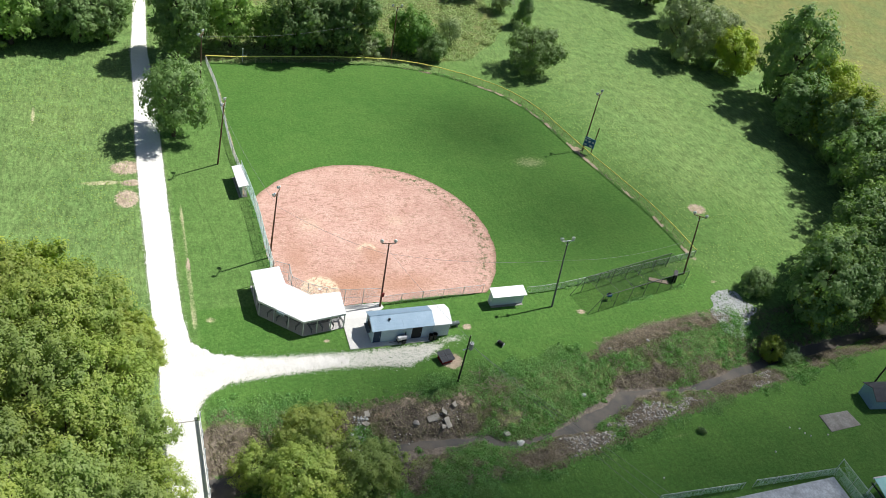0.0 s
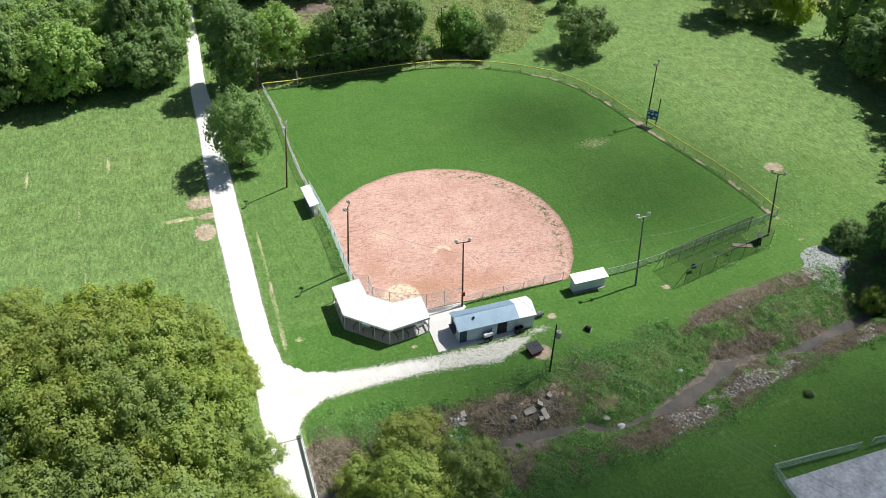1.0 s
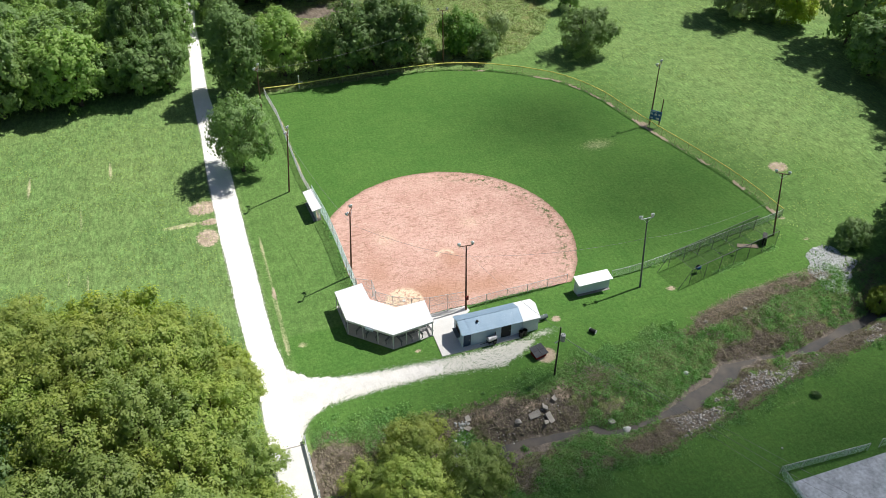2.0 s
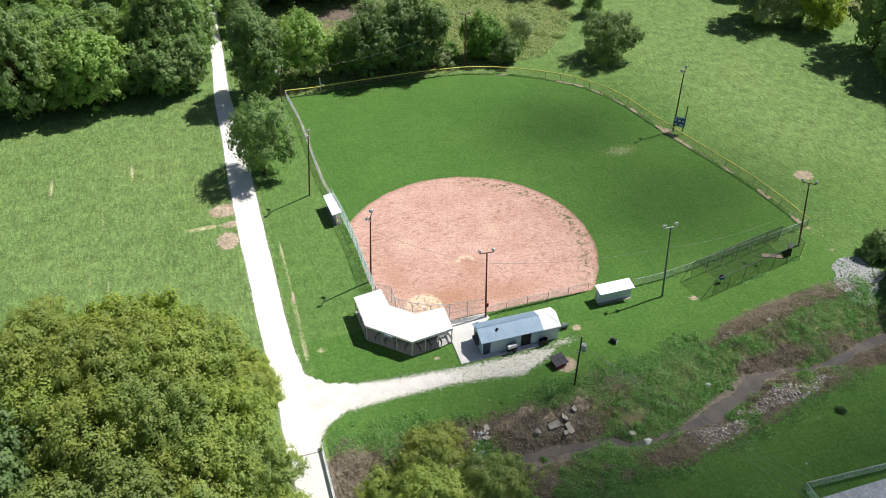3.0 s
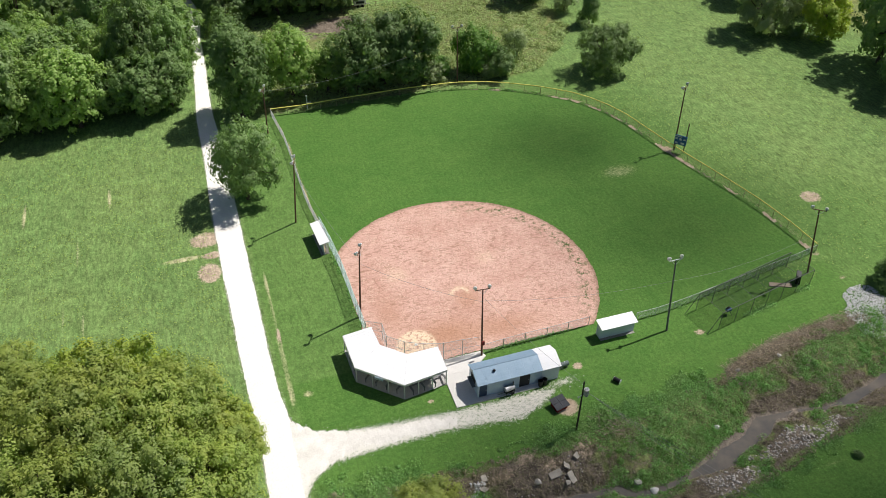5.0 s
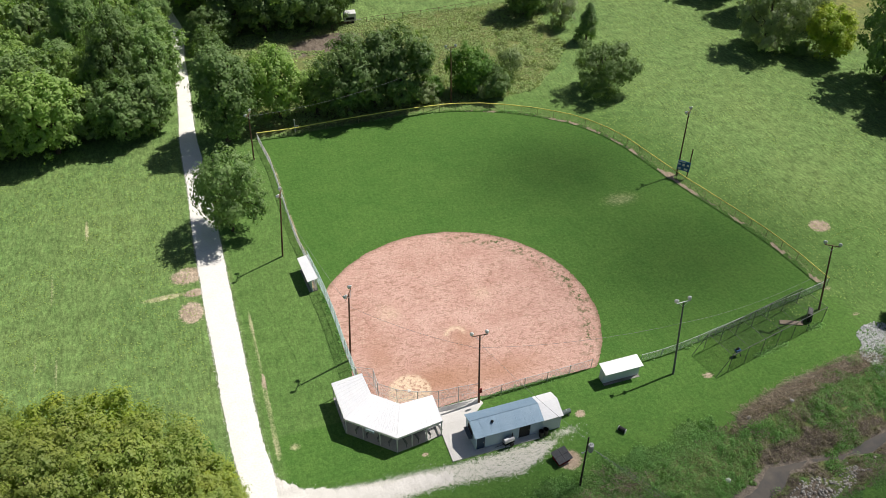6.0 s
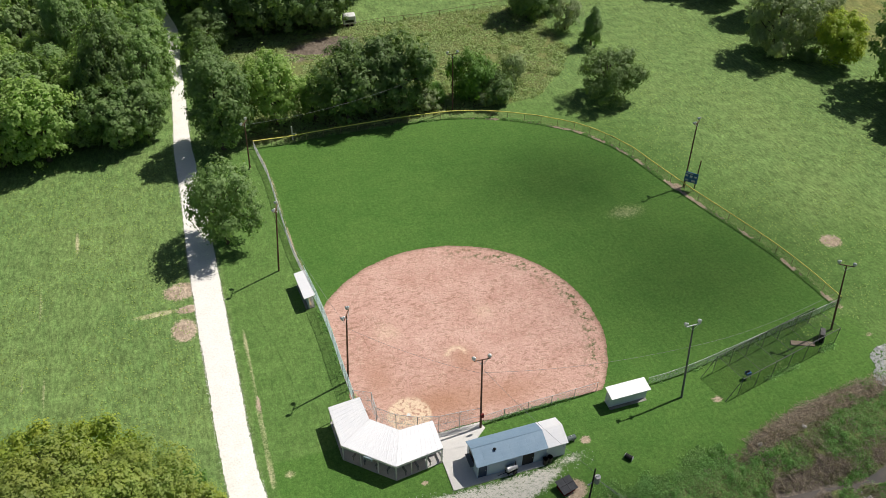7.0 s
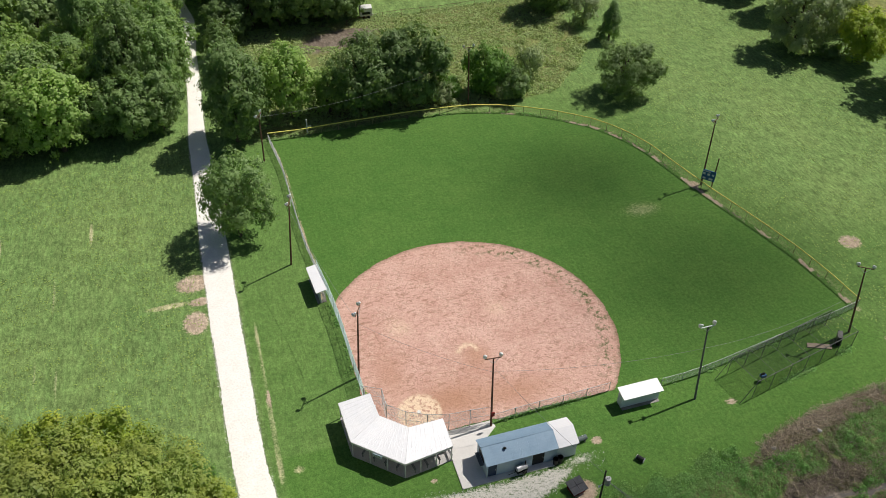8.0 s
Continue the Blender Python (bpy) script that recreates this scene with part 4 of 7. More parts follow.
chain_fence("court_fence", [(68.2, 39.7), (80.3, 39.1), (80.6, 33)], 1.5, "pale green chain-link fence round the court corner", 3.0, LINK_TEAL, group="court fences")
chain_fence("court_fence", [(80.75, 39.5), (80.9, 29)], 2.6, "tall pale green chain-link fence beside the court", 3.0, LINK_TEAL, group="court fences")
chain_fence("court_fence", [(55.2, 40.3), (54.9, 20)], 1.3, "pale green chain-link fence along the court edge", 3.0, LINK_TEAL, group="court fences")
chain_fence("pasture_fence", [(36.9, 179.0), (46.4, 180.9), (58.7, 180.5), (70, 181.6), (90, 182), (110, 185)], 1.2, "thin wire pasture fence on wooden posts", 4.0, POLE_WOOD, post_mat=POLE_WOOD, group="pasture fences")


# ---- light poles ----
def light_pole(base, top, label, mat=None, arm_turn=10.0, lamps=2):
    """A wooden pole, leaning as it does, with a braced crossarm and flood lamps."""
    mat = mat or POLE_WOOD
    base, top = Vector((*base, float(height(*base)))), Vector(top)
    p = thing("light_pole", label, "light pole", "field light poles", at=base)
    d = top - base
    bm = bmesh.new()
    tube(bm, Vector((0, 0, -0.4)), d, 0.14, 0.085, 10)
    part("pole", bm, mat, p, smooth=False)
    arm = pose(d.x, d.y, d.z, 0, 0, arm_turn)
    bm = bmesh.new()
    box(bm, (-0.95, -0.05, -0.04), (0.95, 0.05, 0.06))
    part("crossarm", bm, GALV if mat is GREY_POLE else mat, p, m=arm, bevel=0.01)
    bm = bmesh.new()
    tube(bm, (-0.6, -0.08, 0.0), (0, -0.12, -0.7), 0.025)
    tube(bm, (0.6, -0.08, 0.0), (0, -0.12, -0.7), 0.025)
    part("brace", bm, GALV, p, m=arm)
    bm = bmesh.new()
    bmesh.ops.create_cone(bm, cap_ends=True, segments=14, radius1=0.25, radius2=0.11, depth=0.36)
    bmesh.ops.create_uvsphere(bm, u_segments=12, v_segments=6, radius=0.13, matrix=Matrix.Translation((0, 0, 0.2)))
    shade = finish(bm, "lamp_head", LAMP_WHITE, True)
    bm = bmesh.new()
    tube(bm, (0, 0, -0.1), (0, 0, 0.2), 0.03)
    stem = finish(bm, "lamp_stem", GALV)
    for k in range(lamps):
        x = -0.88 + 1.76 * k / max(1, lamps - 1)
        head = part("lamp_head", shade, None, p, "white enamel flood lamp", arm @ pose(x, 0.12, 0.33, 38, 0, 12 * (1 if x < 0 else -1)))
        part("lamp_stem", stem, None, p, m=arm @ pose(x, 0.02, 0.1))
    if base.x > 31 and base.x < 31.2:
        bm = bmesh.new()
        box(bm, (-0.2, -0.3, 2.2), (0.2, -0.12, 2.85))
        part("junction_box", bm, RED, p, "rust-red junction box", bevel=0.02)
    return p


POLES = [
    ((13.8, 109.5), (14.6, 108.9, 11.2), POLE_WOOD, 70), ((18.25, 87.0), (18.7, 86.9, 11.2), POLE_WOOD, 60),
    ((31.1, 75.45), (31.35, 76.9, 10.0), POLE_WOOD, -4), ((55.65, 72.25), (55.35, 73.5, 11.2), GREY_POLE, 1),
    ((80.5, 76.25), (78.8, 76.7, 11.2), POLE_WOOD, -35), ((78.7, 110.0), (79.1, 111.0, 11.2), POLE_WOOD, 35),
    ((51.1, 143.0), (50.8, 142.9, 11.2), POLE_WOOD, 0), ((13.8, 135.4), (14.0, 135.2, 8.7), POLE_WOOD, 60),
]
for base, top, mat, turn in POLES:
    light_pole(base, top, "grey weathered light pole with white flood lamps" if mat is GREY_POLE else "dark wooden light pole with white flood lamps", mat, turn)


CABLE = surface("grey_cable", (0.30, 0.31, 0.30), (0.24, 0.25, 0.24), 2.0, 0.6)


def cable(a, b, sag, label, r=0.016):
    a, b = Vector(a), Vector(b)
    pts = []
    for k in range(17):
        u = k / 16
        p = a.lerp(b, u)
        p.z -= sag * 4 * u * (1 - u)
        pts.append(p)
    return solid("overhead_cable", tube_along(pts, r, 5), CABLE, label, "cable", "overhead cables")


cable((55.5, 73.0, 8.2), (79.4, 76.55, 7.0), 1.2, "pale overhead cable sagging between light poles")
cable((55.5, 73.0, 8.2), (31.1, 75.6, 9.4), 0.9, "pale overhead cable sagging between light poles")
cable((31.1, 75.6, 9.2), (18.6, 86.9, 9.2), 0.7, "thin overhead cable between two light poles")
cable((14.6, 108.9, 9.5), (18.6, 86.9, 9.5), 0.8, "thin overhead cable between two light poles")
cable((14.0, 135.2, 8.4), (50.8, 142.9, 9.5), 1.6, "thin overhead cable along the outfield fence")
cable((37.7, 61.6, 7.4), (31.1, 75.6, 9.8), 0.5, "service cable up to the light pole")
for k in range(3):
    cable((37.5 + 0.2 * k, 61.5, 7.0 - 0.3 * k), (62 + 3 * k, 14, 7.5), 1.0, "service cable crossing the creek", 0.016)


SIDING_WHITE = surface("pale_blue_white_board", (0.72, 0.77, 0.81), (0.66, 0.71, 0.76), 0.8, 0.6, grain=10, vary=0.06)
# ---- the grandstand behind the plate ----
STAND_FRONT = [(18.45, 81.5), (18.7, 78.15), (21.45, 75.65), (25.35, 75.75)]
STAND_BACK = [(14.8, 81.6), (15.0, 76.05), (19.9, 71.6), (25.45, 72.35)]


def build_stand():
    roof_group = thing("grandstand_roof", "white ribbed metal roof on posts over the grandstand", "shelter")
    front_z, back_z = 3.25, 2.65
    mats = [WHITE_ROOF_X, WHITE_ROOF_Y, WHITE_ROOF_Y]
    for k in range(3):
        quad = [(*STAND_BACK[k], back_z), (*STAND_BACK[k + 1], back_z), (*STAND_FRONT[k + 1], front_z), (*STAND_FRONT[k], front_z)]
        bm = bmesh.new()
        hi = [bm.verts.new(v) for v in quad]
        lo = [bm.verts.new((x, y, z - 0.06)) for x, y, z in quad]
        bm.faces.new(hi)
        bm.faces.new(lo[::-1])
        for i in range(4):
            bm.faces.new((lo[i], lo[(i + 1) % 4], hi[(i + 1) % 4], hi[i]))
        # standing seams up the slope
        b0, b1, f0, f1 = Vector(quad[0]), Vector(quad[1]), Vector(quad[3]), Vector(quad[2])
        n = round((b1 - b0).length / 0.6)
        panel = part("roof_panel", bm, mats[k], roof_group)
        for j in range(n + 1):
            u = j / n
            bm = bmesh.new()
            tube(bm, b0.lerp(b1, u) + Vector((0, 0, 0.005)), f0.lerp(f1, u) + Vector((0, 0, 0.005)), 0.018, sides=4)
            part("seam", bm, mats[k], panel)
        a, b = b0, b1
        bm = bmesh.new()
        d = (b - a).normalized()
        side = Vector((d.y, -d.x, 0)) * 0.04
        quad8 = []
        for p in (a, b):
            for s in (side, side * 0.2):
                for z in (-0.32, -0.02):
                    quad8.append(bm.verts.new(p + s + Vector((0, 0, z))))
        for f in ((0, 1, 5, 4), (2, 6, 7, 3), (0, 2, 3, 1), (4, 5, 7, 6), (1, 3, 7, 5), (0, 4, 6, 2)):
            bm.faces.new([quad8[i] for i in f])
        part("fascia", bm, WHITE_PAINT, roof_group)
    bm = bmesh.new()
    box(bm, (-0.055, -0.055, 0), (0.055, 0.055, 1.0))
    me = finish(bm, "post", WHITE_PAINT)
    for line, top in ((STAND_BACK, back_z - 0.06), (STAND_FRONT, front_z - 0.06)):
        for k in range(3):
            a, b = Vector((*line[k], 0)), Vector((*line[k + 1], 0))
            n = max(2, round((b - a).length / 2.0))
            inward = Vector((20.5, 77.0, 0))
            for j in range(n + (k == 2)):
                p = a.lerp(b, j / n)
                p = p + (inward - p).normalized() * 0.12
                part("post", me, None, roof_group, m=Matrix.Translation((p.x, p.y, -0.02)) @ Matrix.Diagonal((1, 1, top, 1)))
    # two end rafters on the open wing and a plain board on the back edge
    bm = bmesh.new()
    box(bm, (-0.55, -0.03, -0.2), (0.55, 0.03, 0.2))
    board = part("name_board", bm, SIDING, roof_group, "small white name board", pose(17.33, 73.66, 2.36, 0, 0, -42), bevel=0.01)
    for z in (-0.07, 0.06):
        bm = bmesh.new()
        box(bm, (-0.42, -0.036, z - 0.03), (0.42, -0.032, z + 0.03))
        part("lettering_bar", bm, GREY_PAINT, board)
    # a bleacher under each wing: planks on stepped stringers
    for k in range(3):
        b0, b1 = Vector((*STAND_BACK[k], 0)), Vector((*STAND_BACK[k + 1], 0))
        f0, f1 = Vector((*STAND_FRONT[k], 0)), Vector((*STAND_FRONT[k + 1], 0))
        mid = (b0 + b1 + f0 + f1) / 4
        along = (b1 - b0).normalized()
        turn = math.degrees(math.atan2(along.y, along.x))
        length = min((b1 - b0).length, (f1 - f0).length + 1.2) - 0.7
        bl = thing("bleacher", "tiered grey plank bleacher under the grandstand roof", "bleacher", "grandstand bleachers", at=(mid.x, mid.y, 0), turn=turn)
        bm = bmesh.new()
        box(bm, (-length / 2, -0.13, -0.02), (length / 2, 0.13, 0.025))
        plank = finish(bm, "plank", GREY_PAINT)
        for row in range(3):
            y, z = 1.25 - row * 0.68, 0.34 + row * 0.14
            part("seat_plank", plank, None, bl, m=pose(0, y, z))
            part("foot_plank", plank, None, bl, m=pose(0, y - 0.35, z - 0.19))
        bm = bmesh.new()
        for s in (-1, 1):
            tube(bm, (0.05 * s, 1.45, 0.12), (0.05 * s, -1.65, 0.75), 0.08, sides=5)
            tube(bm, (0.03 * s, -1.6, 0), (0.03 * s, -1.6, 0.72), 0.03, sides=5)
            tube(bm, (0.03 * s, 0.0, 0), (0.03 * s, 0.0, 0.42), 0.03, sides=5)
        frame_mesh = finish(bm, "stringer", GREY_PAINT)
        n = max(2, round(length / 1.3))
        for j in range(n + 1):
            part("stringer", frame_mesh, None, bl, m=pose(-length / 2 + length * j / n, 0, 0))
    bm = bmesh.new()
    slab(bm, [STAND_BACK[0], STAND_BACK[1], STAND_BACK[2], STAND_BACK[3], STAND_FRONT[3], STAND_FRONT[2], STAND_FRONT[1], STAND_FRONT[0]], -0.15, 0.045)
    solid("stand_floor", bm, surface("swept_concrete", (0.50, 0.49, 0.46), (0.42, 0.41, 0.385), 0.7, 0.85, grain=9, relief=0.2), "grey concrete floor under the grandstand", "floor", kind="structure")


build_stand()


# ---- concession building ----
def build_concession():
    X0, X1, X2, Y0, Y1 = 28.3, 36.45, 38.75, 69.15, 72.35
    EAVE, RIDGE, RY = 2.4, 3.15, 70.9
    b = thing("concession_building", "pale blue metal concession building with blue-grey gable roof", "building")
    doors = [(28.42, 29.42, 0.07, 2.1, "front"), (33.55, 34.95, 0.07, 2.12, "front")]
    # front wall with its two door openings
    bm = bmesh.new()
    edges = [X0, doors[0][0], doors[0][1], doors[1][0], doors[1][1], X1]
    for i in range(5):
        if i in (1, 3):
            box(bm, (edges[i], Y0, doors[i // 2][3]), (edges[i + 1], Y0 + 0.12, EAVE))
        else:
            box(bm, (edges[i], Y0, 0.0), (edges[i + 1], Y0 + 0.12, EAVE))
    part("front_wall", bm, SIDING, b)
    bm = bmesh.new()
    box(bm, (X0, Y1 - 0.12, 0), (X1, Y1, EAVE))
    part("back_wall", bm, SIDING, b)
    # gable wall with the serving window
    bm = bmesh.new()
    wy0, wy1, wz0, wz1 = 70.2, 71.8, 1.05, 2.05
    for lo, hi in (((Y0 + 0.12, 0), (wy0, EAVE)), ((wy1, 0), (Y1 - 0.12, EAVE)), ((wy0, 0), (wy1, wz0)), ((wy0, wz1), (wy1, EAVE))):
        box(bm, (X0, lo[0], lo[1]), (X0 + 0.12, hi[0], hi[1]))
    verts = [bm.verts.new((x, y, z)) for x in (X0, X0 + 0.12) for y, z in ((Y0, EAVE), (Y1, EAVE), (RY, RIDGE - 0.03))]
    for f in ((0, 1, 2), (5, 4, 3), (0, 3, 4, 1), (1, 4, 5, 2), (2, 5, 3, 0)):
        bm.faces.new([verts[i] for i in f])
    part("gable_wall", bm, SIDING, b)
    bm = bmesh.new()
    box(bm, (X0 - 0.45, wy0 - 0.1, wz0 - 0.05), (X0, wy1 + 0.1, wz0))
    part("serving_shelf", bm, GREY_PAINT, b)
    bm = bmesh.new()
    box(bm, (X0 + 0.02, wy0, wz0), (X0 + 0.07, wy1, wz1))
    part("shutter", bm, DARK, b, "dark serving shutter")
    # the roof: two slopes with a ridge cap and ribs
    for ya, za, name in ((Y0 - 0.22, EAVE - 0.08, "roof_slope"), (Y1 + 0.2, EAVE - 0.02, "roof_slope")):
        bm = bmesh.new()
        quad = [(X0 - 0.2, ya, za), (X1 + 0.02, ya, za), (X1 + 0.02, RY, RIDGE), (X0 - 0.2, RY, RIDGE)]
        hi = [bm.verts.new((x, y, z + 0.05)) for x, y, z in quad]
        lo = [bm.verts.new(v) for v in quad]
        bm.faces.new(hi)
        bm.faces.new(lo[::-1])
        for i in range(4):
            bm.faces.new((lo[i], lo[(i + 1) % 4], hi[(i + 1) % 4], hi[i]))
        slope = part(name, bm, BLUE_ROOF, b)
        for j in range(9):
            x = X0 - 0.15 + j * (X1 - X0 + 0.1) / 8
            bm = bmesh.new()
            tube(bm, (x, ya, za + 0.05), (x, RY, RIDGE + 0.05), 0.007, sides=4)
            part("rib", bm, BLUE_ROOF, slope)
    bm = bmesh.new()
    tube(bm, (X0 - 0.2, RY, RIDGE + 0.07), (X1 + 0.02, RY, RIDGE + 0.045), 0.04, sides=6)
    part("ridge_cap", bm, BLUE_ROOF, b)
    bm = bmesh.new()
    tube(bm, (30.6, 70.2, 2.7), (30.6, 70.2, 3.08), 0.10, sides=12)
    bmesh.ops.create_cone(bm, cap_ends=True, segments=12, radius1=0.19, radius2=0.06, depth=0.13, matrix=Matrix.Translation((30.6, 70.2, 3.14)))
    part("roof_vent", bm, BLACK, b, "dark round roof vent")
    # the white end bay under the same gable
    bm = bmesh.new()
    box(bm, (X1 + 0.02, Y0, 0), (X2, Y0 + 0.1, EAVE - 0.02))
    box(bm, (X1 + 0.02, Y1 - 0.1, 0), (X2, Y1, EAVE - 0.02))
    box(bm, (X2 - 0.1, Y0 + 0.1, 0), (X2, Y1 - 0.1, EAVE - 0.02))
    verts = [bm.verts.new((x, y, z)) for x in (X2 - 0.1, X2) for y, z in ((Y0, EAVE - 0.02), (Y1, EAVE - 0.02), (RY, RIDGE - 0.05))]
    for f in ((0, 1, 2), (5, 4, 3), (0, 3, 4, 1), (1, 4, 5, 2), (2, 5, 3, 0)):
        bm.faces.new([verts[k] for k in f])
    part("end_bay_wall", bm, SIDING_WHITE, b, "paler siding of the end bay")
    for ya, za in ((Y0 - 0.22, EAVE - 0.10), (Y1 + 0.2, EAVE - 0.04)):
        bm = bmesh.new()
        quad = [(X1 + 0.03, ya, za), (X2 + 0.15, ya, za), (X2 + 0.15, RY, RIDGE - 0.02), (X1 + 0.03, RY, RIDGE - 0.02)]
        hi = [bm.verts.new((x, y, z + 0.06)) for x, y, z in quad]
        lo = [bm.verts.new(v) for v in quad]
        bm.faces.new(hi)
        bm.faces.new(lo[::-1])
        for k in range(4):
            bm.faces.new((lo[k], lo[(k + 1) % 4], hi[(k + 1) % 4], hi[k]))
        part("end_bay_roof", bm, WHITE_ROOF_Y, b, "bright white metal end roof")
    for (xa, xb, z0, z1, _), mat, lab in zip(doors, (DARK_BLUE, DARK), ("navy painted door", "dark double door")):
        bm = bmesh.new()
        box(bm, (xa, Y0 + 0.05, z0), (xb, Y0 + 0.1, z1))
        d = part("door", bm, mat, b, lab)
        bm = bmesh.new()
        box(bm, (xb - 0.16, Y0 + 0.0, 1.0), (xb - 0.1, Y0 + 0.05, 1.12))
        part("handle", bm, GALV, d)
        bm = bmesh.new()
        for lo, hi in (((xa - 0.06, z0), (xa, z1 + 0.06)), ((xb, z0), (xb + 0.06, z1 + 0.06)), ((xa, z1), (xb, z1 + 0.06))):
            box(bm, (lo[0], Y0 - 0.02, lo[1]), (hi[0], Y0 + 0.0, hi[1]))
        part("door_frame", bm, SIDING, b)


build_concession()


# ---- dugouts ----
BENCH_WOOD = surface("bare_pine_plank", (0.52, 0.42, 0.28), (0.44, 0.35, 0.23), 1.5, 0.75, grain=12)


def dugout(name, at, turn, length, wide, label, ends=(-1, 1)):
    """A box shelter: solid back and ends, open front with a bench, white mono-pitch roof."""
    d = thing(name, label, "dugout", "dugouts", at=at, turn=turn)
    L, W = length / 2, wide / 2
    bm = bmesh.new()
    box(bm, (-L, -W + 0.4, 0), (L, -W + 0.5, 1.98))
    part("back_wall", bm, SIDING_WHITE, d)
    for s in ends:
        bm = bmesh.new()
        x = s * (L - 0.05)
        verts = [bm.verts.new((x + k, y, z)) for k in (-0.05, 0.05) for y, z in ((-W + 0.5, 0), (W - 0.25, 0), (W - 0.25, 2.12), (-W + 0.5, 1.98))]
        for f in ((0, 1, 2, 3), (7, 6, 5, 4), (0, 4, 5, 1), (1, 5, 6, 2), (2, 6, 7, 3), (3, 7, 4, 0)):
            bm.faces.new([verts[i] for i in f])
        part("end_wall", bm, SIDING_WHITE, d)
    bm = bmesh.new()
    verts = [bm.verts.new((x, y, z + k)) for k in (0, 0.09) for x, y, z in ((-L - 0.12, -W - 0.12, 1.96), (L + 0.12, -W - 0.12, 1.96), (L + 0.12, W + 0.15, 2.2), (-L - 0.12, W + 0.15, 2.2))]
    for f in ((3, 2, 1, 0), (4, 5, 6, 7), (0, 1, 5, 4), (1, 2, 6, 5), (2, 3, 7, 6), (3, 0, 4, 7)):
        bm.faces.new([verts[i] for i in f])
    part("roof", bm, WHITE_ROOF_Y, d, "flat white roof")
    bm = bmesh.new()
    box(bm, (-L + 0.15, -W + 0.52, 0.42), (L - 0.15, -W + 0.85, 0.47))
    part("bench", bm, BENCH_WOOD, d, "bare wooden bench")
    bm = bmesh.new()
    box(bm, (-0.04, -0.04, 0), (0.04, 0.04, 2.1))
    me = finish(bm, "post", WHITE_PAINT)
    for k in range(4):
        part("post", me, None, d, m=pose(-L + 0.1 + k * (length - 0.2) / 3, W - 0.1, 0))
    part("chain_link_mesh", wire_mesh([Vector((-L + 0.1, W - 0.06, 0)), Vector((L - 0.1, W - 0.06, 0))], 1.2, LINK), None, d)
    bm = bmesh.new()
    box(bm, (-L, -W, -0.1), (L, W, 0.03))
    part("slab", bm, OLD_CONCRETE, d)
    return d


dugout("dugout", (49.0, 73.95, 0), 0.0, 4.9, 1.55, "white-roofed pale board dugout on the first-base side")
dugout("dugout", (16.35, 103.3, 0), -86.0, 5.1, 1.25, "white-roofed dugout with an open end, third-base side", (-1,))


# ---- scoreboard ----
def build_scoreboard():
    s = thing("scoreboard", "blue scoreboard on two dark posts at the outfield fence", "scoreboard", at=(79.1, 109.3, 0), turn=-48)
    for x, h in ((-0.85, 3.4), (0.85, 5.6)):
        bm = bmesh.new()
        tube(bm, (x, 0.12, -0.4), (x, 0.12, h), 0.09, sides=8)
        part("post", bm, POLE_WOOD, s)
    bm = bmesh.new()
    box(bm, (-1.0, -0.08, 1.3), (1.05, 0.04, 3.1))
    board = part("board", bm, SIGN_BLUE, s, bevel=0.02)
    for lo, hi in (((-0.98, 2.82), (0.2, 2.98)), ((-0.9, 2.25), (-0.5, 2.6)), ((-0.2, 2.2), (0.2, 2.6)), ((0.5, 2.3), (0.85, 2.6)), ((-0.8, 1.5), (-0.35, 1.8)), ((0.15, 1.5), (0.75, 1.85))):
        bm = bmesh.new()
        box(bm, (lo[0], -0.095, lo[1]), (hi[0], -0.082, hi[1]))
        part("lettering_bar", bm, SIGN_WHITE, board)


build_scoreboard()


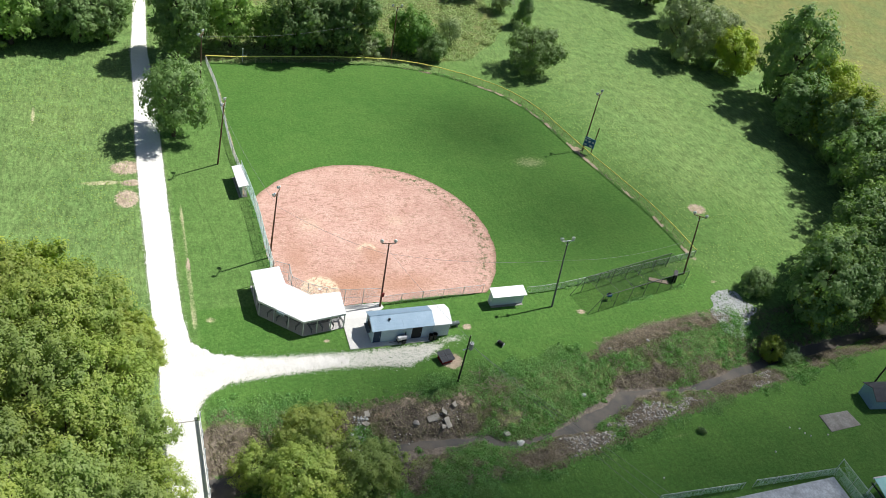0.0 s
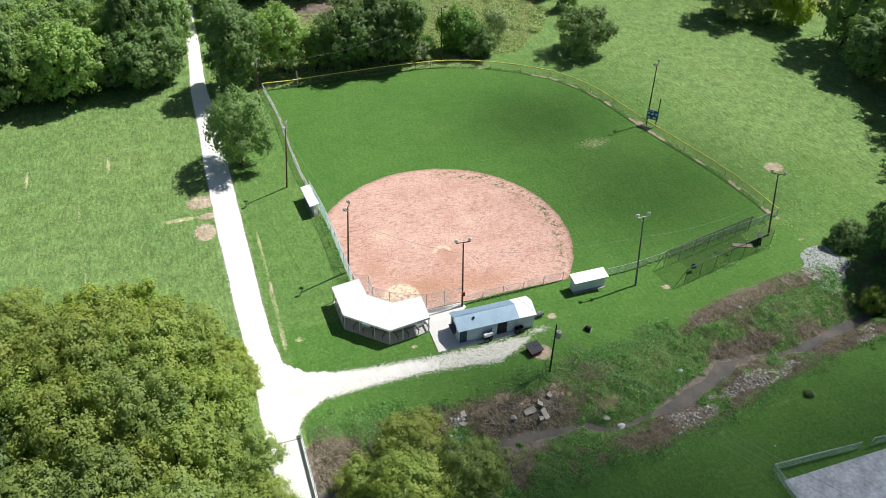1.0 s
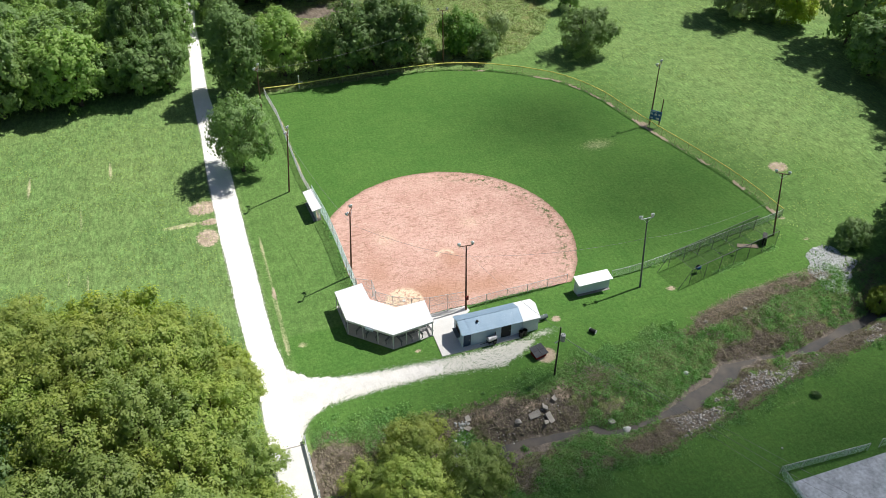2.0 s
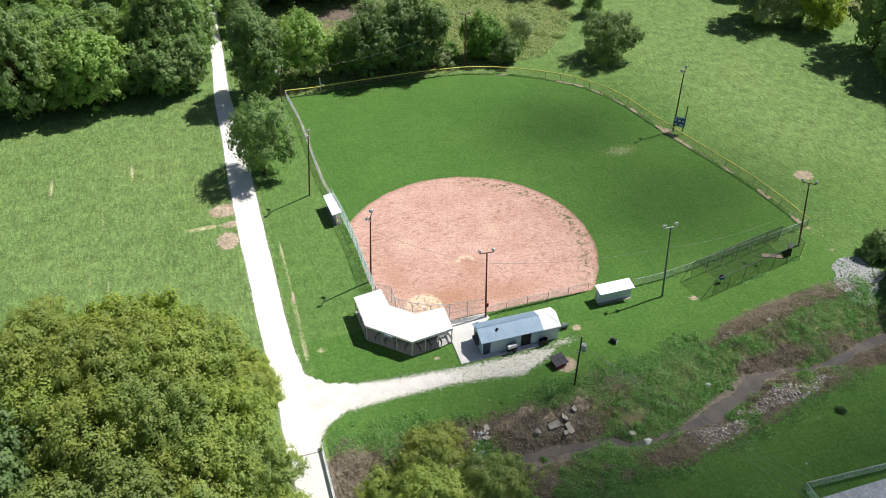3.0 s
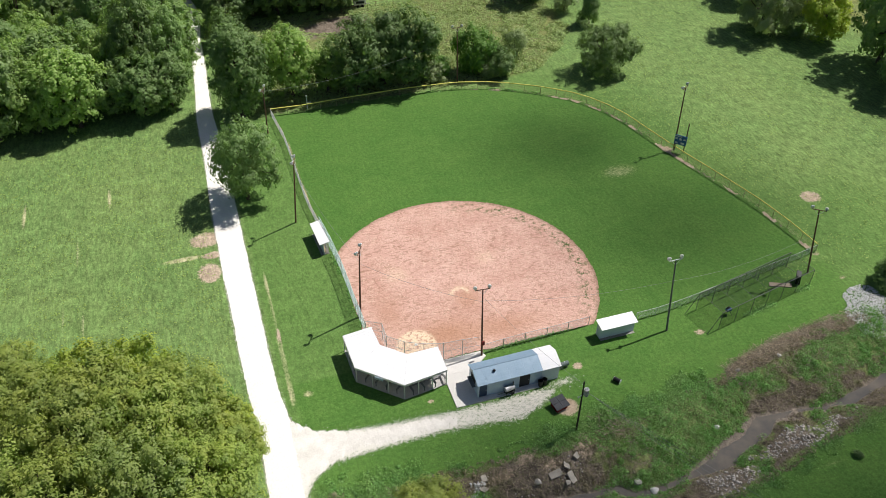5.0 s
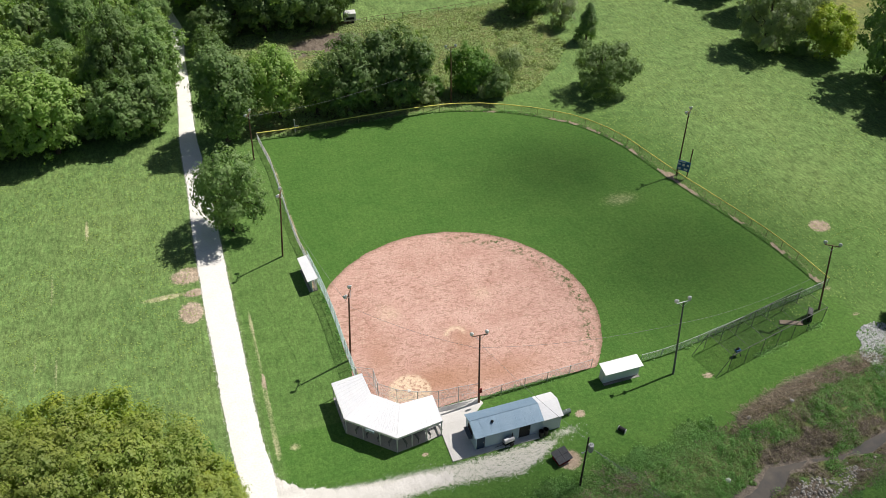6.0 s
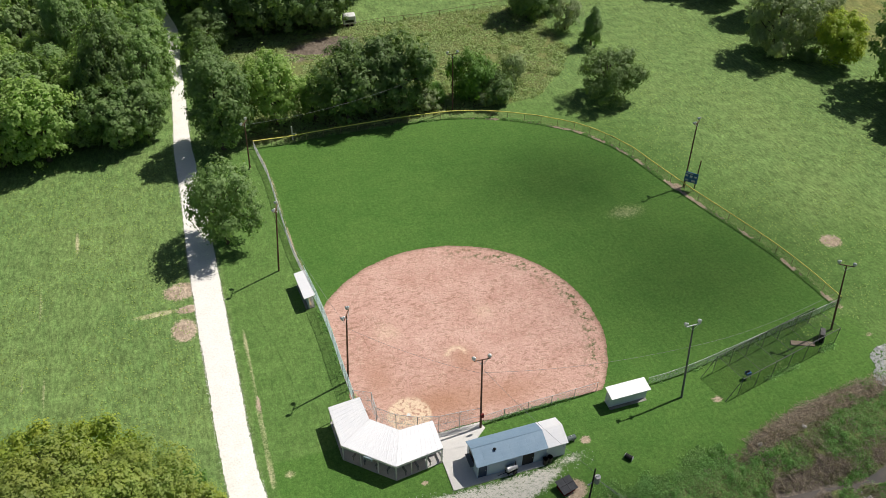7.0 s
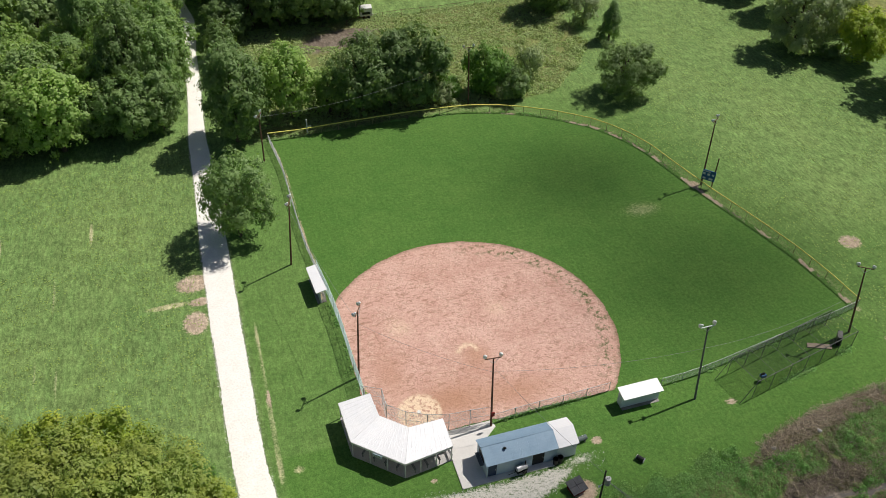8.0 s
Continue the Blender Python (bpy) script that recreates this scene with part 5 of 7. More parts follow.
# ---- batting cage ----
def build_cage():
    c = thing("batting_cage", "dark netted batting cage on a steel pipe frame", "batting cage")
    a, b = Vector((62.3, 70.5, 0)), Vector((79.0, 74.0, 0))
    d = (b - a).normalized()
    n = Vector((-d.y, d.x, 0)) * 4.2
    L, H = (b - a).length, 2.9
    steps = 6
    for k in range(steps + 1):
        p = a + d * (L * k / steps)
        for q in (p, p + n):
            bm = bmesh.new()
            tube(bm, q - Vector((0, 0, 0.2)), q + Vector((0, 0, H)), 0.035, sides=6)
            part("post", bm, GREY_POLE, c)
        bm = bmesh.new()
        tube(bm, p + Vector((0, 0, H)), p + n + Vector((0, 0, H)), 0.02, sides=6)
        part("cross_pipe", bm, GREY_POLE, c)
    for q in (a, a + n):
        bm = bmesh.new()
        tube(bm, q + Vector((0, 0, H)), q + d * L + Vector((0, 0, H)), 0.04, sides=6)
        part("top_pipe", bm, GREY_POLE, c)
    for q in (a, a + n):
        bm = bmesh.new()
        quad = [q + Vector((0, 0, 0.02)), q + d * L + Vector((0, 0, 0.02)), q + d * L + Vector((0, 0, H)), q + Vector((0, 0, H))]
        bm.faces.new([bm.verts.new(v) for v in quad])
        part("side_net", bm, NET, c)
    bm = bmesh.new()
    rows = []
    for i in range(19):
        u = i / 18
        sag = 0.35 * math.sin(math.pi * ((u * steps) % 1.0))
        rows.append([bm.verts.new(a + d * (L * u) + n * v + Vector((0, 0, H - sag * math.sin(math.pi * v) - 0.02))) for v in (0, 0.25, 0.5, 0.75, 1)])
    for r0, r1 in zip(rows, rows[1:]):
        for j in range(4):
            bm.faces.new((r0[j], r1[j], r1[j + 1], r0[j + 1]))
    part("roof_net", bm, NET, c)
    # pipe braces at the open end
    for s in (0, 1):
        bm = bmesh.new()
        tube(bm, a + n * s + Vector((0, 0, H)), a + n * s - d * 2.0, 0.035, sides=6)
        part("brace", bm, GREY_POLE, c)
    bm = bmesh.new()
    slab(bm, [(73.6, 75.5), (76.4, 74.3), (76.8, 74.95), (74.0, 76.15)], -0.1, 0.12)
    solid("plate_mat", bm, CLAYMAT, "worn tan batting mat in the cage", "mat", bevel=0.01)
    bm = bmesh.new()
    quad = [(77.3, 74.8, 0.03), (78.1, 75.8, 0.03), (78.0, 75.9, 1.5), (77.2, 74.9, 1.4)]
    vs = [bm.verts.new(v) for v in quad] + [bm.verts.new((x + 0.5, y - 0.35, z * 0.95 + 0.0)) for x, y, z in quad]
    for f in ((0, 1, 2, 3), (7, 6, 5, 4), (0, 4, 5, 1), (1, 5, 6, 2), (2, 6, 7, 3), (3, 7, 4, 0)):
        bm.faces.new([vs[i] for i in f])
    solid("backstop_pad", bm, BLACK, "black padded backstop leaning in the cage", "pad")
    m = thing("pitching_machine", "small blue pitching machine on splayed legs in the cage", "pitching machine", at=(64.9, 72.5, 0))
    bm = bmesh.new()
    box(bm, (-0.35, -0.25, 0.7), (0.35, 0.25, 1.1))
    part("housing", bm, SIGN_BLUE, m, bevel=0.04)
    bm = bmesh.new()
    tube(bm, (-0.1, -0.06, 1.15), (-0.1, 0.06, 1.15), 0.28, sides=16)
    part("wheel", bm, RUBBER, m)
    for x, y in ((-0.45, -0.4), (0.45, -0.4), (0, 0.5)):
        bm = bmesh.new()
        tube(bm, (x, y, 0), (x * 0.3, y * 0.3, 0.75), 0.035, sides=6)
        part("leg", bm, GREY_POLE, m)


CLAYMAT = surface("worn_tan_mat", (0.46, 0.38, 0.29), (0.36, 0.29, 0.22), 1.5, 0.9)
build_cage()


# ---- things round the concession building ----
def build_yard():
    g = thing("smoker_grill", "white drum smoker grill on a black wheeled trailer frame", "grill", at=(32.15, 68.75, 0.07), turn=10)
    bm = bmesh.new()
    tube(bm, (-0.62, 0, 0.85), (0.62, 0, 0.85), 0.34, sides=18)
    drum = part("drum", bm, STEEL_WHITE, g, smooth=False)
    bm = bmesh.new()
    tube(bm, (-0.3, -0.36, 0.95), (0.3, -0.36, 0.95), 0.02, sides=6)
    part("handle", bm, GALV, drum)
    bm = bmesh.new()
    tube(bm, (0.45, 0, 1.1), (0.45, 0, 1.75), 0.06, sides=10)
    part("chimney", bm, BLACK, g)
    bm = bmesh.new()
    box(bm, (-0.65, -0.3, 0.38), (0.65, 0.3, 0.45))
    tube(bm, (-0.6, 0, 0.4), (-1.7, 0.1, 0.36), 0.03, sides=6)
    part("trailer_frame", bm, BLACK, g)
    for x in (-0.55, 0.55):
        for y in (-0.28, 0.28):
            bm = bmesh.new()
            tube(bm, (x, y, 0.0), (x, y, 0.42), 0.03, sides=6)
            part("leg", bm, BLACK, g)
    for y in (-0.42, 0.42):
        bm = bmesh.new()
        tube(bm, (0.2, y - 0.06, 0.26), (0.2, y + 0.06, 0.26), 0.26, sides=16)
        part("wheel", bm, RUBBER, g)
    for x, y in ((36.15, 68.65), (36.75, 68.75)):
        t = thing("rubbish_barrel", "black open plastic rubbish barrel beside the wall", "barrel", "rubbish barrels", at=(x, y, 0.0))
        bm = bmesh.new()
        bmesh.ops.create_cone(bm, cap_ends=False, segments=16, radius1=0.26, radius2=0.31, depth=0.9, matrix=Matrix.Translation((0, 0, 0.47)))
        bmesh.ops.create_circle(bm, cap_ends=True, segments=16, radius=0.26, matrix=Matrix.Translation((0, 0, 0.1)))
        part("drum", bm, BLACK, t)
        bm = bmesh.new()
        for k in range(16):
            a0, a1 = k * math.pi / 8, (k + 1) * math.pi / 8
            tube(bm, (0.31 * math.cos(a0), 0.31 * math.sin(a0), 0.92), (0.31 * math.cos(a1), 0.31 * math.sin(a1), 0.92), 0.02, sides=5)
        part("rim", bm, RUBBER, t)
    t = thing("oil_tank", "grey-green cylindrical tank lying beside the building end", "tank", at=(40.0, 70.6, 0), turn=6)
    bm = bmesh.new()
    tube(bm, (-0.75, 0, 0.5), (0.75, 0, 0.5), 0.3, sides=18)
    part("drum", bm, TANK_GREEN, t)
    for x in (-0.5, 0.5):
        bm = bmesh.new()
        box(bm, (x - 0.06, -0.28, 0), (x + 0.06, 0.28, 0.24))
        part("cradle", bm, OLD_CONCRETE, t)
    bm = bmesh.new()
    tube(bm, (0.2, 0, 0.78), (0.2, 0, 0.95), 0.05, sides=8)
    part("filler_cap", bm, GALV, t)
    t = thing("steel_drum", "black steel drum lying on the mown grass", "barrel", at=(45.35, 66.4, float(height(45.35, 66.4))), turn=35)
    bm = bmesh.new()
    tube(bm, (0, -0.45, 0.3), (0, 0.45, 0.3), 0.29, sides=18)
    part("drum", bm, BLACK, t)
    for y in (-0.45, -0.15, 0.15, 0.45):
        bm = bmesh.new()
        tube(bm, (0, y - 0.02, 0.3), (0, y + 0.02, 0.3), 0.305, sides=18)
        part("hoop", bm, RUBBER if abs(y) < 0.2 else GALV, t)
    w = thing("pump_house", "low red brick pump box with charcoal panelled lid", "pump house", at=(37.0, 65.0, 0.0), turn=12)
    bm = bmesh.new()
    for lo, hi in (((-0.75, -0.65), (0.75, -0.5)), ((-0.75, 0.5), (0.75, 0.65)), ((-0.75, -0.5), (-0.6, 0.5)), ((0.6, -0.5), (0.75, 0.5))):
        box(bm, (*lo, -0.1), (*hi, 0.62))
    part("box_wall", bm, RED, w)
    for i in (0, 1):
        for j in (0, 1):
            bm = bmesh.new()
            x0, y0 = -0.95 + i * 0.96, -0.85 + j * 0.86
            vs = [bm.verts.new((x, y, 0.64 + 0.16 * (y + 0.85) + k)) for k in (0, 0.07) for x, y in ((x0, y0), (x0 + 0.93, y0), (x0 + 0.93, y0 + 0.83), (x0, y0 + 0.83))]
            for f in ((3, 2, 1, 0), (4, 5, 6, 7), (0, 1, 5, 4), (1, 2, 6, 5), (2, 3, 7, 6), (3, 0, 4, 7)):
                bm.faces.new([vs[q] for q in f])
            part("lid_panel", bm, SHINGLE, w)
    # utility pole with its transformer
    z = float(height(37.6, 61.4))
    u = thing("utility_pole", "dark wooden utility pole with grey transformer on the bank", "utility pole", at=(37.6, 61.4, z))
    bm = bmesh.new()
    tube(bm, (0, 0, -0.5), (0.1, 0.25, 7.9 - z), 0.12, 0.08, 10)
    part("pole", bm, DARK_POLE, u)
    bm = bmesh.new()
    tube(bm, (0.48, 0.1, 5.7 - z), (0.48, 0.1, 6.65 - z), 0.3, sides=16)
    tr = part("transformer", bm, STEEL_WHITE, u, "pale grey transformer can")
    bm = bmesh.new()
    for x in (0.36, 0.6):
        tube(bm, (x, 0.1, 6.65 - z), (x, 0.1, 6.9 - z), 0.05, sides=8)
    part("bushing", bm, GALV, tr)
    bm = bmesh.new()
    tube(bm, (-0.25, 0.15, 5.6 - z), (0.1, 0.2, 5.75 - z), 0.04, sides=6)
    tube(bm, (-0.42, 0.15, 5.5 - z), (-0.25, 0.15, 5.6 - z), 0.12, 0.05, 10)
    part("yard_lamp", bm, LAMP_WHITE, u)
    # south bank: blue shed, leaning pole, markers
    s = thing("garden_shed", "small pale blue shed with a dark shingle roof", "shed", at=(95.4, 48.4, 0), turn=-8)
    bm = bmesh.new()
    box(bm, (-1.9, -1.5, 0), (1.9, 1.5, 1.9))
    part("wall", bm, SHED_BLUE, s)
    for k in (-1, 1):
        bm = bmesh.new()
        vs = [bm.verts.new((x, y, zz + h)) for h in (0, 0.08) for x, y, zz in ((-2.1, k * 1.75, 1.85), (2.1, k * 1.75, 1.85), (2.1, 0, 2.7), (-2.1, 0, 2.7))]
        for f in ((3, 2, 1, 0), (4, 5, 6, 7), (0, 1, 5, 4), (1, 2, 6, 5), (2, 3, 7, 6), (3, 0, 4, 7)):
            bm.faces.new([vs[q] for q in f])
        part("roof_slope", bm, SHINGLE, s)
    for x in (-1.9, 1.9):
        bm = bmesh.new()
        vs = [bm.verts.new((x + h, y, zz)) for h in (-0.04, 0.04) for y, zz in ((-1.5, 1.9), (1.5, 1.9), (0, 2.66))]
        for f in ((0, 1, 2), (5, 4, 3), (0, 3, 4, 1), (1, 4, 5, 2), (2, 5, 3, 0)):
            bm.faces.new([vs[q] for q in f])
        part("gable", bm, SHED_BLUE, s)
    p = thing("utility_pole", "thin dark utility pole standing by the blue shed", "utility pole", at=(96.4, 50.6, 0))
    bm = bmesh.new()
    tube(bm, (0, 0, -0.5), (0.1, 0, 7.5), 0.13, 0.09, 10)
    part("pole", bm, DARK_POLE, p)
    # white picket-like marker at the far fence corner
    m = thing("fence_marker", "white wooden marker post at the outfield fence", "marker", at=(22.0, 141.9, 0))
    bm = bmesh.new()
    box(bm, (-0.1, -0.1, -0.2), (0.1, 0.1, 2.6))
    part("post", bm, WHITE_PAINT, m, bevel=0.02)
    bm = bmesh.new()
    box(bm, (-0.1, -0.13, 1.1), (0.7, -0.1, 1.35))
    part("board", bm, WHITE_PAINT, m)


SHED_BLUE = surface("pale_blue_board", (0.30, 0.42, 0.55), (0.36, 0.48, 0.60), 0.8, 0.6, grain=10)
build_yard()


# ---- far house among the trees ----
def build_house():
    h = thing("far_house", "white cottage with a grey roof half hidden by trees", "house", at=(27.0, 197.0, float(height(27, 197))), turn=8)
    bm = bmesh.new()
    box(bm, (-6, -3.5, 0), (6, 3.5, 2.8))
    part("wall", bm, WHITE_PAINT, h)
    for k in (-1, 1):
        bm = bmesh.new()
        vs = [bm.verts.new((x, y, z + t)) for t in (0, 0.12) for x, y, z in ((-6.4, k * 4.0, 2.6), (6.4, k * 4.0, 2.6), (6.4, 0, 4.4), (-6.4, 0, 4.4))]
        for f in ((3, 2, 1, 0), (4, 5, 6, 7), (0, 1, 5, 4), (1, 2, 6, 5), (2, 3, 7, 6), (3, 0, 4, 7)):
            bm.faces.new([vs[q] for q in f])
        part("roof", bm, SHINGLE, h)
    for x in (-6, 6):
        bm = bmesh.new()
        vs = [bm.verts.new((x + t, y, z)) for t in (-0.05, 0.05) for y, z in ((-3.5, 2.8), (3.5, 2.8), (0, 4.38))]
        for f in ((0, 1, 2), (5, 4, 3), (0, 3, 4, 1), (1, 4, 5, 2), (2, 5, 3, 0)):
            bm.faces.new([vs[q] for q in f])
        part("gable", bm, WHITE_PAINT, h)
    for x in (-4, -1.2, 3.6):
        bm = bmesh.new()
        box(bm, (x - 0.45, -3.56, 1.0), (x + 0.45, -3.5, 2.2))
        part("window", bm, DARK, h)
    bm = bmesh.new()
    box(bm, (0.9, -3.56, 0.1), (1.9, -3.5, 2.15))
    part("door", bm, DARK_BLUE, h)
    t = thing("trailer", "small white box trailer parked at the wood edge", "trailer", at=(41.6, 182.0, float(height(41.6, 182.0))), turn=-6)
    bm = bmesh.new()
    box(bm, (-1.3, -1.0, 0.5), (1.3, 1.0, 2.3))
    body = part("body", bm, WHITE_PAINT, t, bevel=0.06)
    bm = bmesh.new()
    box(bm, (-0.9, -1.02, 0.95), (0.9, -1.0, 1.5))
    part("dark_panel", bm, DARK, body)
    for x in (-0.5, 0.5):
        for y in (-0.95, 0.95):
            bm = bmesh.new()
            tube(bm, (x, y - 0.1, 0.33), (x, y + 0.1, 0.33), 0.33, sides=14)
            part("wheel", bm, RUBBER, t)
    bm = bmesh.new()
    tube(bm, (1.3, 0, 0.5), (2.4, 0, 0.42), 0.05, sides=6)
    part("hitch", bm, GALV, t)


build_house()

TEAL_ROOF = ribbed_metal("teal_ribbed_roof", (0.20, 0.55, 0.52), (0.30, 0.64, 0.60), "x", 0.4)


def build_shelter():
    """Small open shelter beside the court: sloping roof of teal sheet on four posts."""
    sh = thing("picnic_shelter", "small open shelter with a teal ribbed metal roof", "shelter", at=(82.7, 36.2, 0.0), turn=-2)
    bm = bmesh.new()
    vs = [bm.verts.new((x, y, z + t)) for t in (0, 0.08) for x, y, z in ((0, 0, 2.6), (4.4, 0, 2.6), (4.4, -3.6, 2.1), (0, -3.6, 2.1))]
    for f in ((3, 2, 1, 0), (4, 5, 6, 7), (0, 1, 5, 4), (1, 2, 6, 5), (2, 3, 7, 6), (3, 0, 4, 7)):
        bm.faces.new([vs[q] for q in f])
    roof = part("roof", bm, TEAL_ROOF, sh)
    bm = bmesh.new()
    box(bm, (-0.06, -0.02, 2.56), (4.46, 0.14, 2.76))
    part("ridge_cap", bm, WHITE_PAINT, roof, "white painted ridge board")
    bm = bmesh.new()
    box(bm, (-0.06, -3.5, 1.85), (-0.01, -0.05, 2.08))
    part("end_board", bm, DARK, roof, "dark stained end board")
    for x in (0.3, 4.1):
        for y in (-0.3, -3.3):
            bm = bmesh.new()
            box(bm, (x - 0.07, y - 0.07, 0.0), (x + 0.07, y + 0.07, 2.1 if y < -1 else 2.55))
            part("post", bm, WHITE_PAINT, sh)


build_shelter()


# ---- trees ----
RNG = np.random.default_rng(7)


def spray_mesh(name, centres, normals, size, material, rng, narrow=1.0):
    """Leaf sprays: pointed blades, each an island, set round the given centres."""
    n = len(centres)
    t = rng.normal(size=(n, 3))
    t -= normals * np.sum(t * normals, 1, keepdims=True)
    t /= np.linalg.norm(t, axis=1, keepdims=True) + 1e-9
    b = np.cross(normals, t)
    s = size * rng.uniform(0.6, 1.35, (n, 1))
    w = s * rng.uniform(0.6, 1.0, (n, 1)) * narrow
    droop = normals * s * rng.uniform(-0.35, 0.1, (n, 1))
    v = np.stack([centres - t * s * 0.5 + b * w * 0.35, centres - t * s * 0.25 - b * w * 0.6, centres + t * s * 0.6 + droop], 1)
    faces = np.arange(3 * n).reshape(n, 3)
    me = from_arrays(name, v.reshape(-1, 3), faces, material)
    return me


def crown_points(rng, lobes, count, clump=0.30):
    """Leaf places: twig clumps set on the outer shells of overlapping lobes (x, y, z, radius), each clump a loose tuft of leaves."""
    L = np.array(lobes)
    heart = np.array([0, 0, np.mean(L[:, 2])])
    many = max(60, count // 24)
    pick = rng.choice(len(L), many, p=L[:, 3] ** 2 / np.sum(L[:, 3] ** 2))
    d = rng.normal(size=(many, 3))
    d[:, 2] += 0.25
    d /= np.linalg.norm(d, axis=1, keepdims=True)
    r = L[pick, 3] * (0.70 + 0.45 * rng.random(many) ** 0.8)
    c = L[pick, :3] + d * r[:, None] * np.array([1, 1, 0.95])
    inner = np.zeros(many, bool)
    for k in range(len(L)):
        inner |= (np.linalg.norm(c - L[k, :3], axis=1) < L[k, 3] * 0.72) & (pick != k)
    c, d = c[~inner], d[~inner]
    far = c - heart
    far /= np.linalg.norm(far, axis=1, keepdims=True) + 1e-6
    share = rng.integers(0, len(c), count)
    spread = rng.normal(size=(count, 3)) * clump * rng.uniform(0.6, 1.35, len(c))[share][:, None]
    spread += d[share] * rng.normal(size=(count, 1)) * clump * 0.5
    p = c[share] + spread
    out = d[share] * 0.5 + far[share] * 0.35 + spread / clump * 0.4
    n = out + rng.normal(size=out.shape) * 0.15 + np.array([0.16, 0.05, 0.5])
    n /= np.linalg.norm(n, axis=1, keepdims=True)
    keep = p[:, 2] > 0.05
    return p[keep], n[keep]


def lobes_for(rng, high, wide, low, n, shape):
    """Uneven lobes set on a domed crown between heights low and high and of half-width about wide."""
    out = []
    mid, half = (low + high) / 2, (high - low) / 2
    p1, p2, p3 = rng.uniform(0, 6.28, 3)
    for k in range(n):
        u = (k + 0.5) / n
        zrel = 0.97 - 1.9 * u
        ring = max(0.08, 1 - abs(zrel) ** 2.6) ** 0.5
        if shape == "cone":
            ring = 0.12 + 0.88 * u
        if shape == "wide":
            ring = min(1.0, ring * 1.15)
        a = k * 2.39996 + rng.uniform(-0.4, 0.4)
        lean = 1 + 0.14 * math.sin(a + p1) + 0.12 * math.sin(2 * a + p2 + zrel * 2) + 0.08 * math.sin(3 * a + p3 - zrel * 3)
        r = wide * rng.uniform(0.17, 0.34) * (0.8 if zrel > 0.6 else 1.0)
        d = max(0.0, wide * ring * lean * rng.uniform(0.82, 1.06) - r * 0.75)
        out.append((d * math.cos(a), d * math.sin(a), mid + zrel * (half - r * 0.6) + rng.uniform(-0.4, 0.4), r))
    out.append((0, 0, mid + half * 0.15, wide * 0.62))
    out.append((0, 0, mid - half * 0.3, wide * 0.6))
    return out


def make_tree(label, leaf, high, wide, low, lobe_count, leaf_count, leaf_size, seed, shape="round", name="tree", category="tree", group=""):
    """A tapered trunk with forking limbs, and a lobed crown of many leaf sprays."""
    rng = np.random.default_rng(seed)
    t = thing(name, label, category, group, at=(0, 0, -500))
    lobes = lobes_for(rng, high, wide, low, lobe_count, shape)
    bm = bmesh.new()
    r0 = 0.028 * high + 0.05
    fork = Vector((rng.uniform(-0.2, 0.2), rng.uniform(-0.2, 0.2), max(low * 0.9, high * 0.22)))
    tube(bm, (0, 0, -0.4), fork, r0, r0 * 0.75, 9)
    top = Vector((0, 0, (low + high) / 2 + (high - low) * 0.2))
    tube(bm, fork, top, r0 * 0.72, r0 * 0.25, 7)
    for x, y, z, r in lobes[:-2:3]:
        s = fork.lerp(top, rng.uniform(0.05, 0.6))
        e = Vector((x, y, z))
        k = s.lerp(e, 0.5) + Vector((0, 0, -0.06 * (e - s).length))
        tube(bm, s, k, r0 * 0.34, r0 * 0.24, 4)
        tube(bm, k, e, r0 * 0.24, r0 * 0.1, 4)
    part("trunk", bm, BARK, t)
    c, n = crown_points(rng, lobes, leaf_count)
    part("crown", spray_mesh("crown", c, n, leaf_size, leaf, rng), None, t)
    return t


def plant(kind, x, y, scale=1.0, turn=None, tall=1.0, label=""):
    """A copy of a tree at its place in the plan."""
    z = float(height(x, y)) - 0.05
    turn = RNG.uniform(0, 360) if turn is None else turn
    ob = copy_thing(kind, pose(x, y, z, 0, 0, turn) @ Matrix.Diagonal((scale, scale, scale * tall, 1)))
    if label:
        ob["label"] = label
    return ob


def drop_master(ob):
    for o in (*ob.children_recursive, ob):
        bpy.data.objects.remove(o)


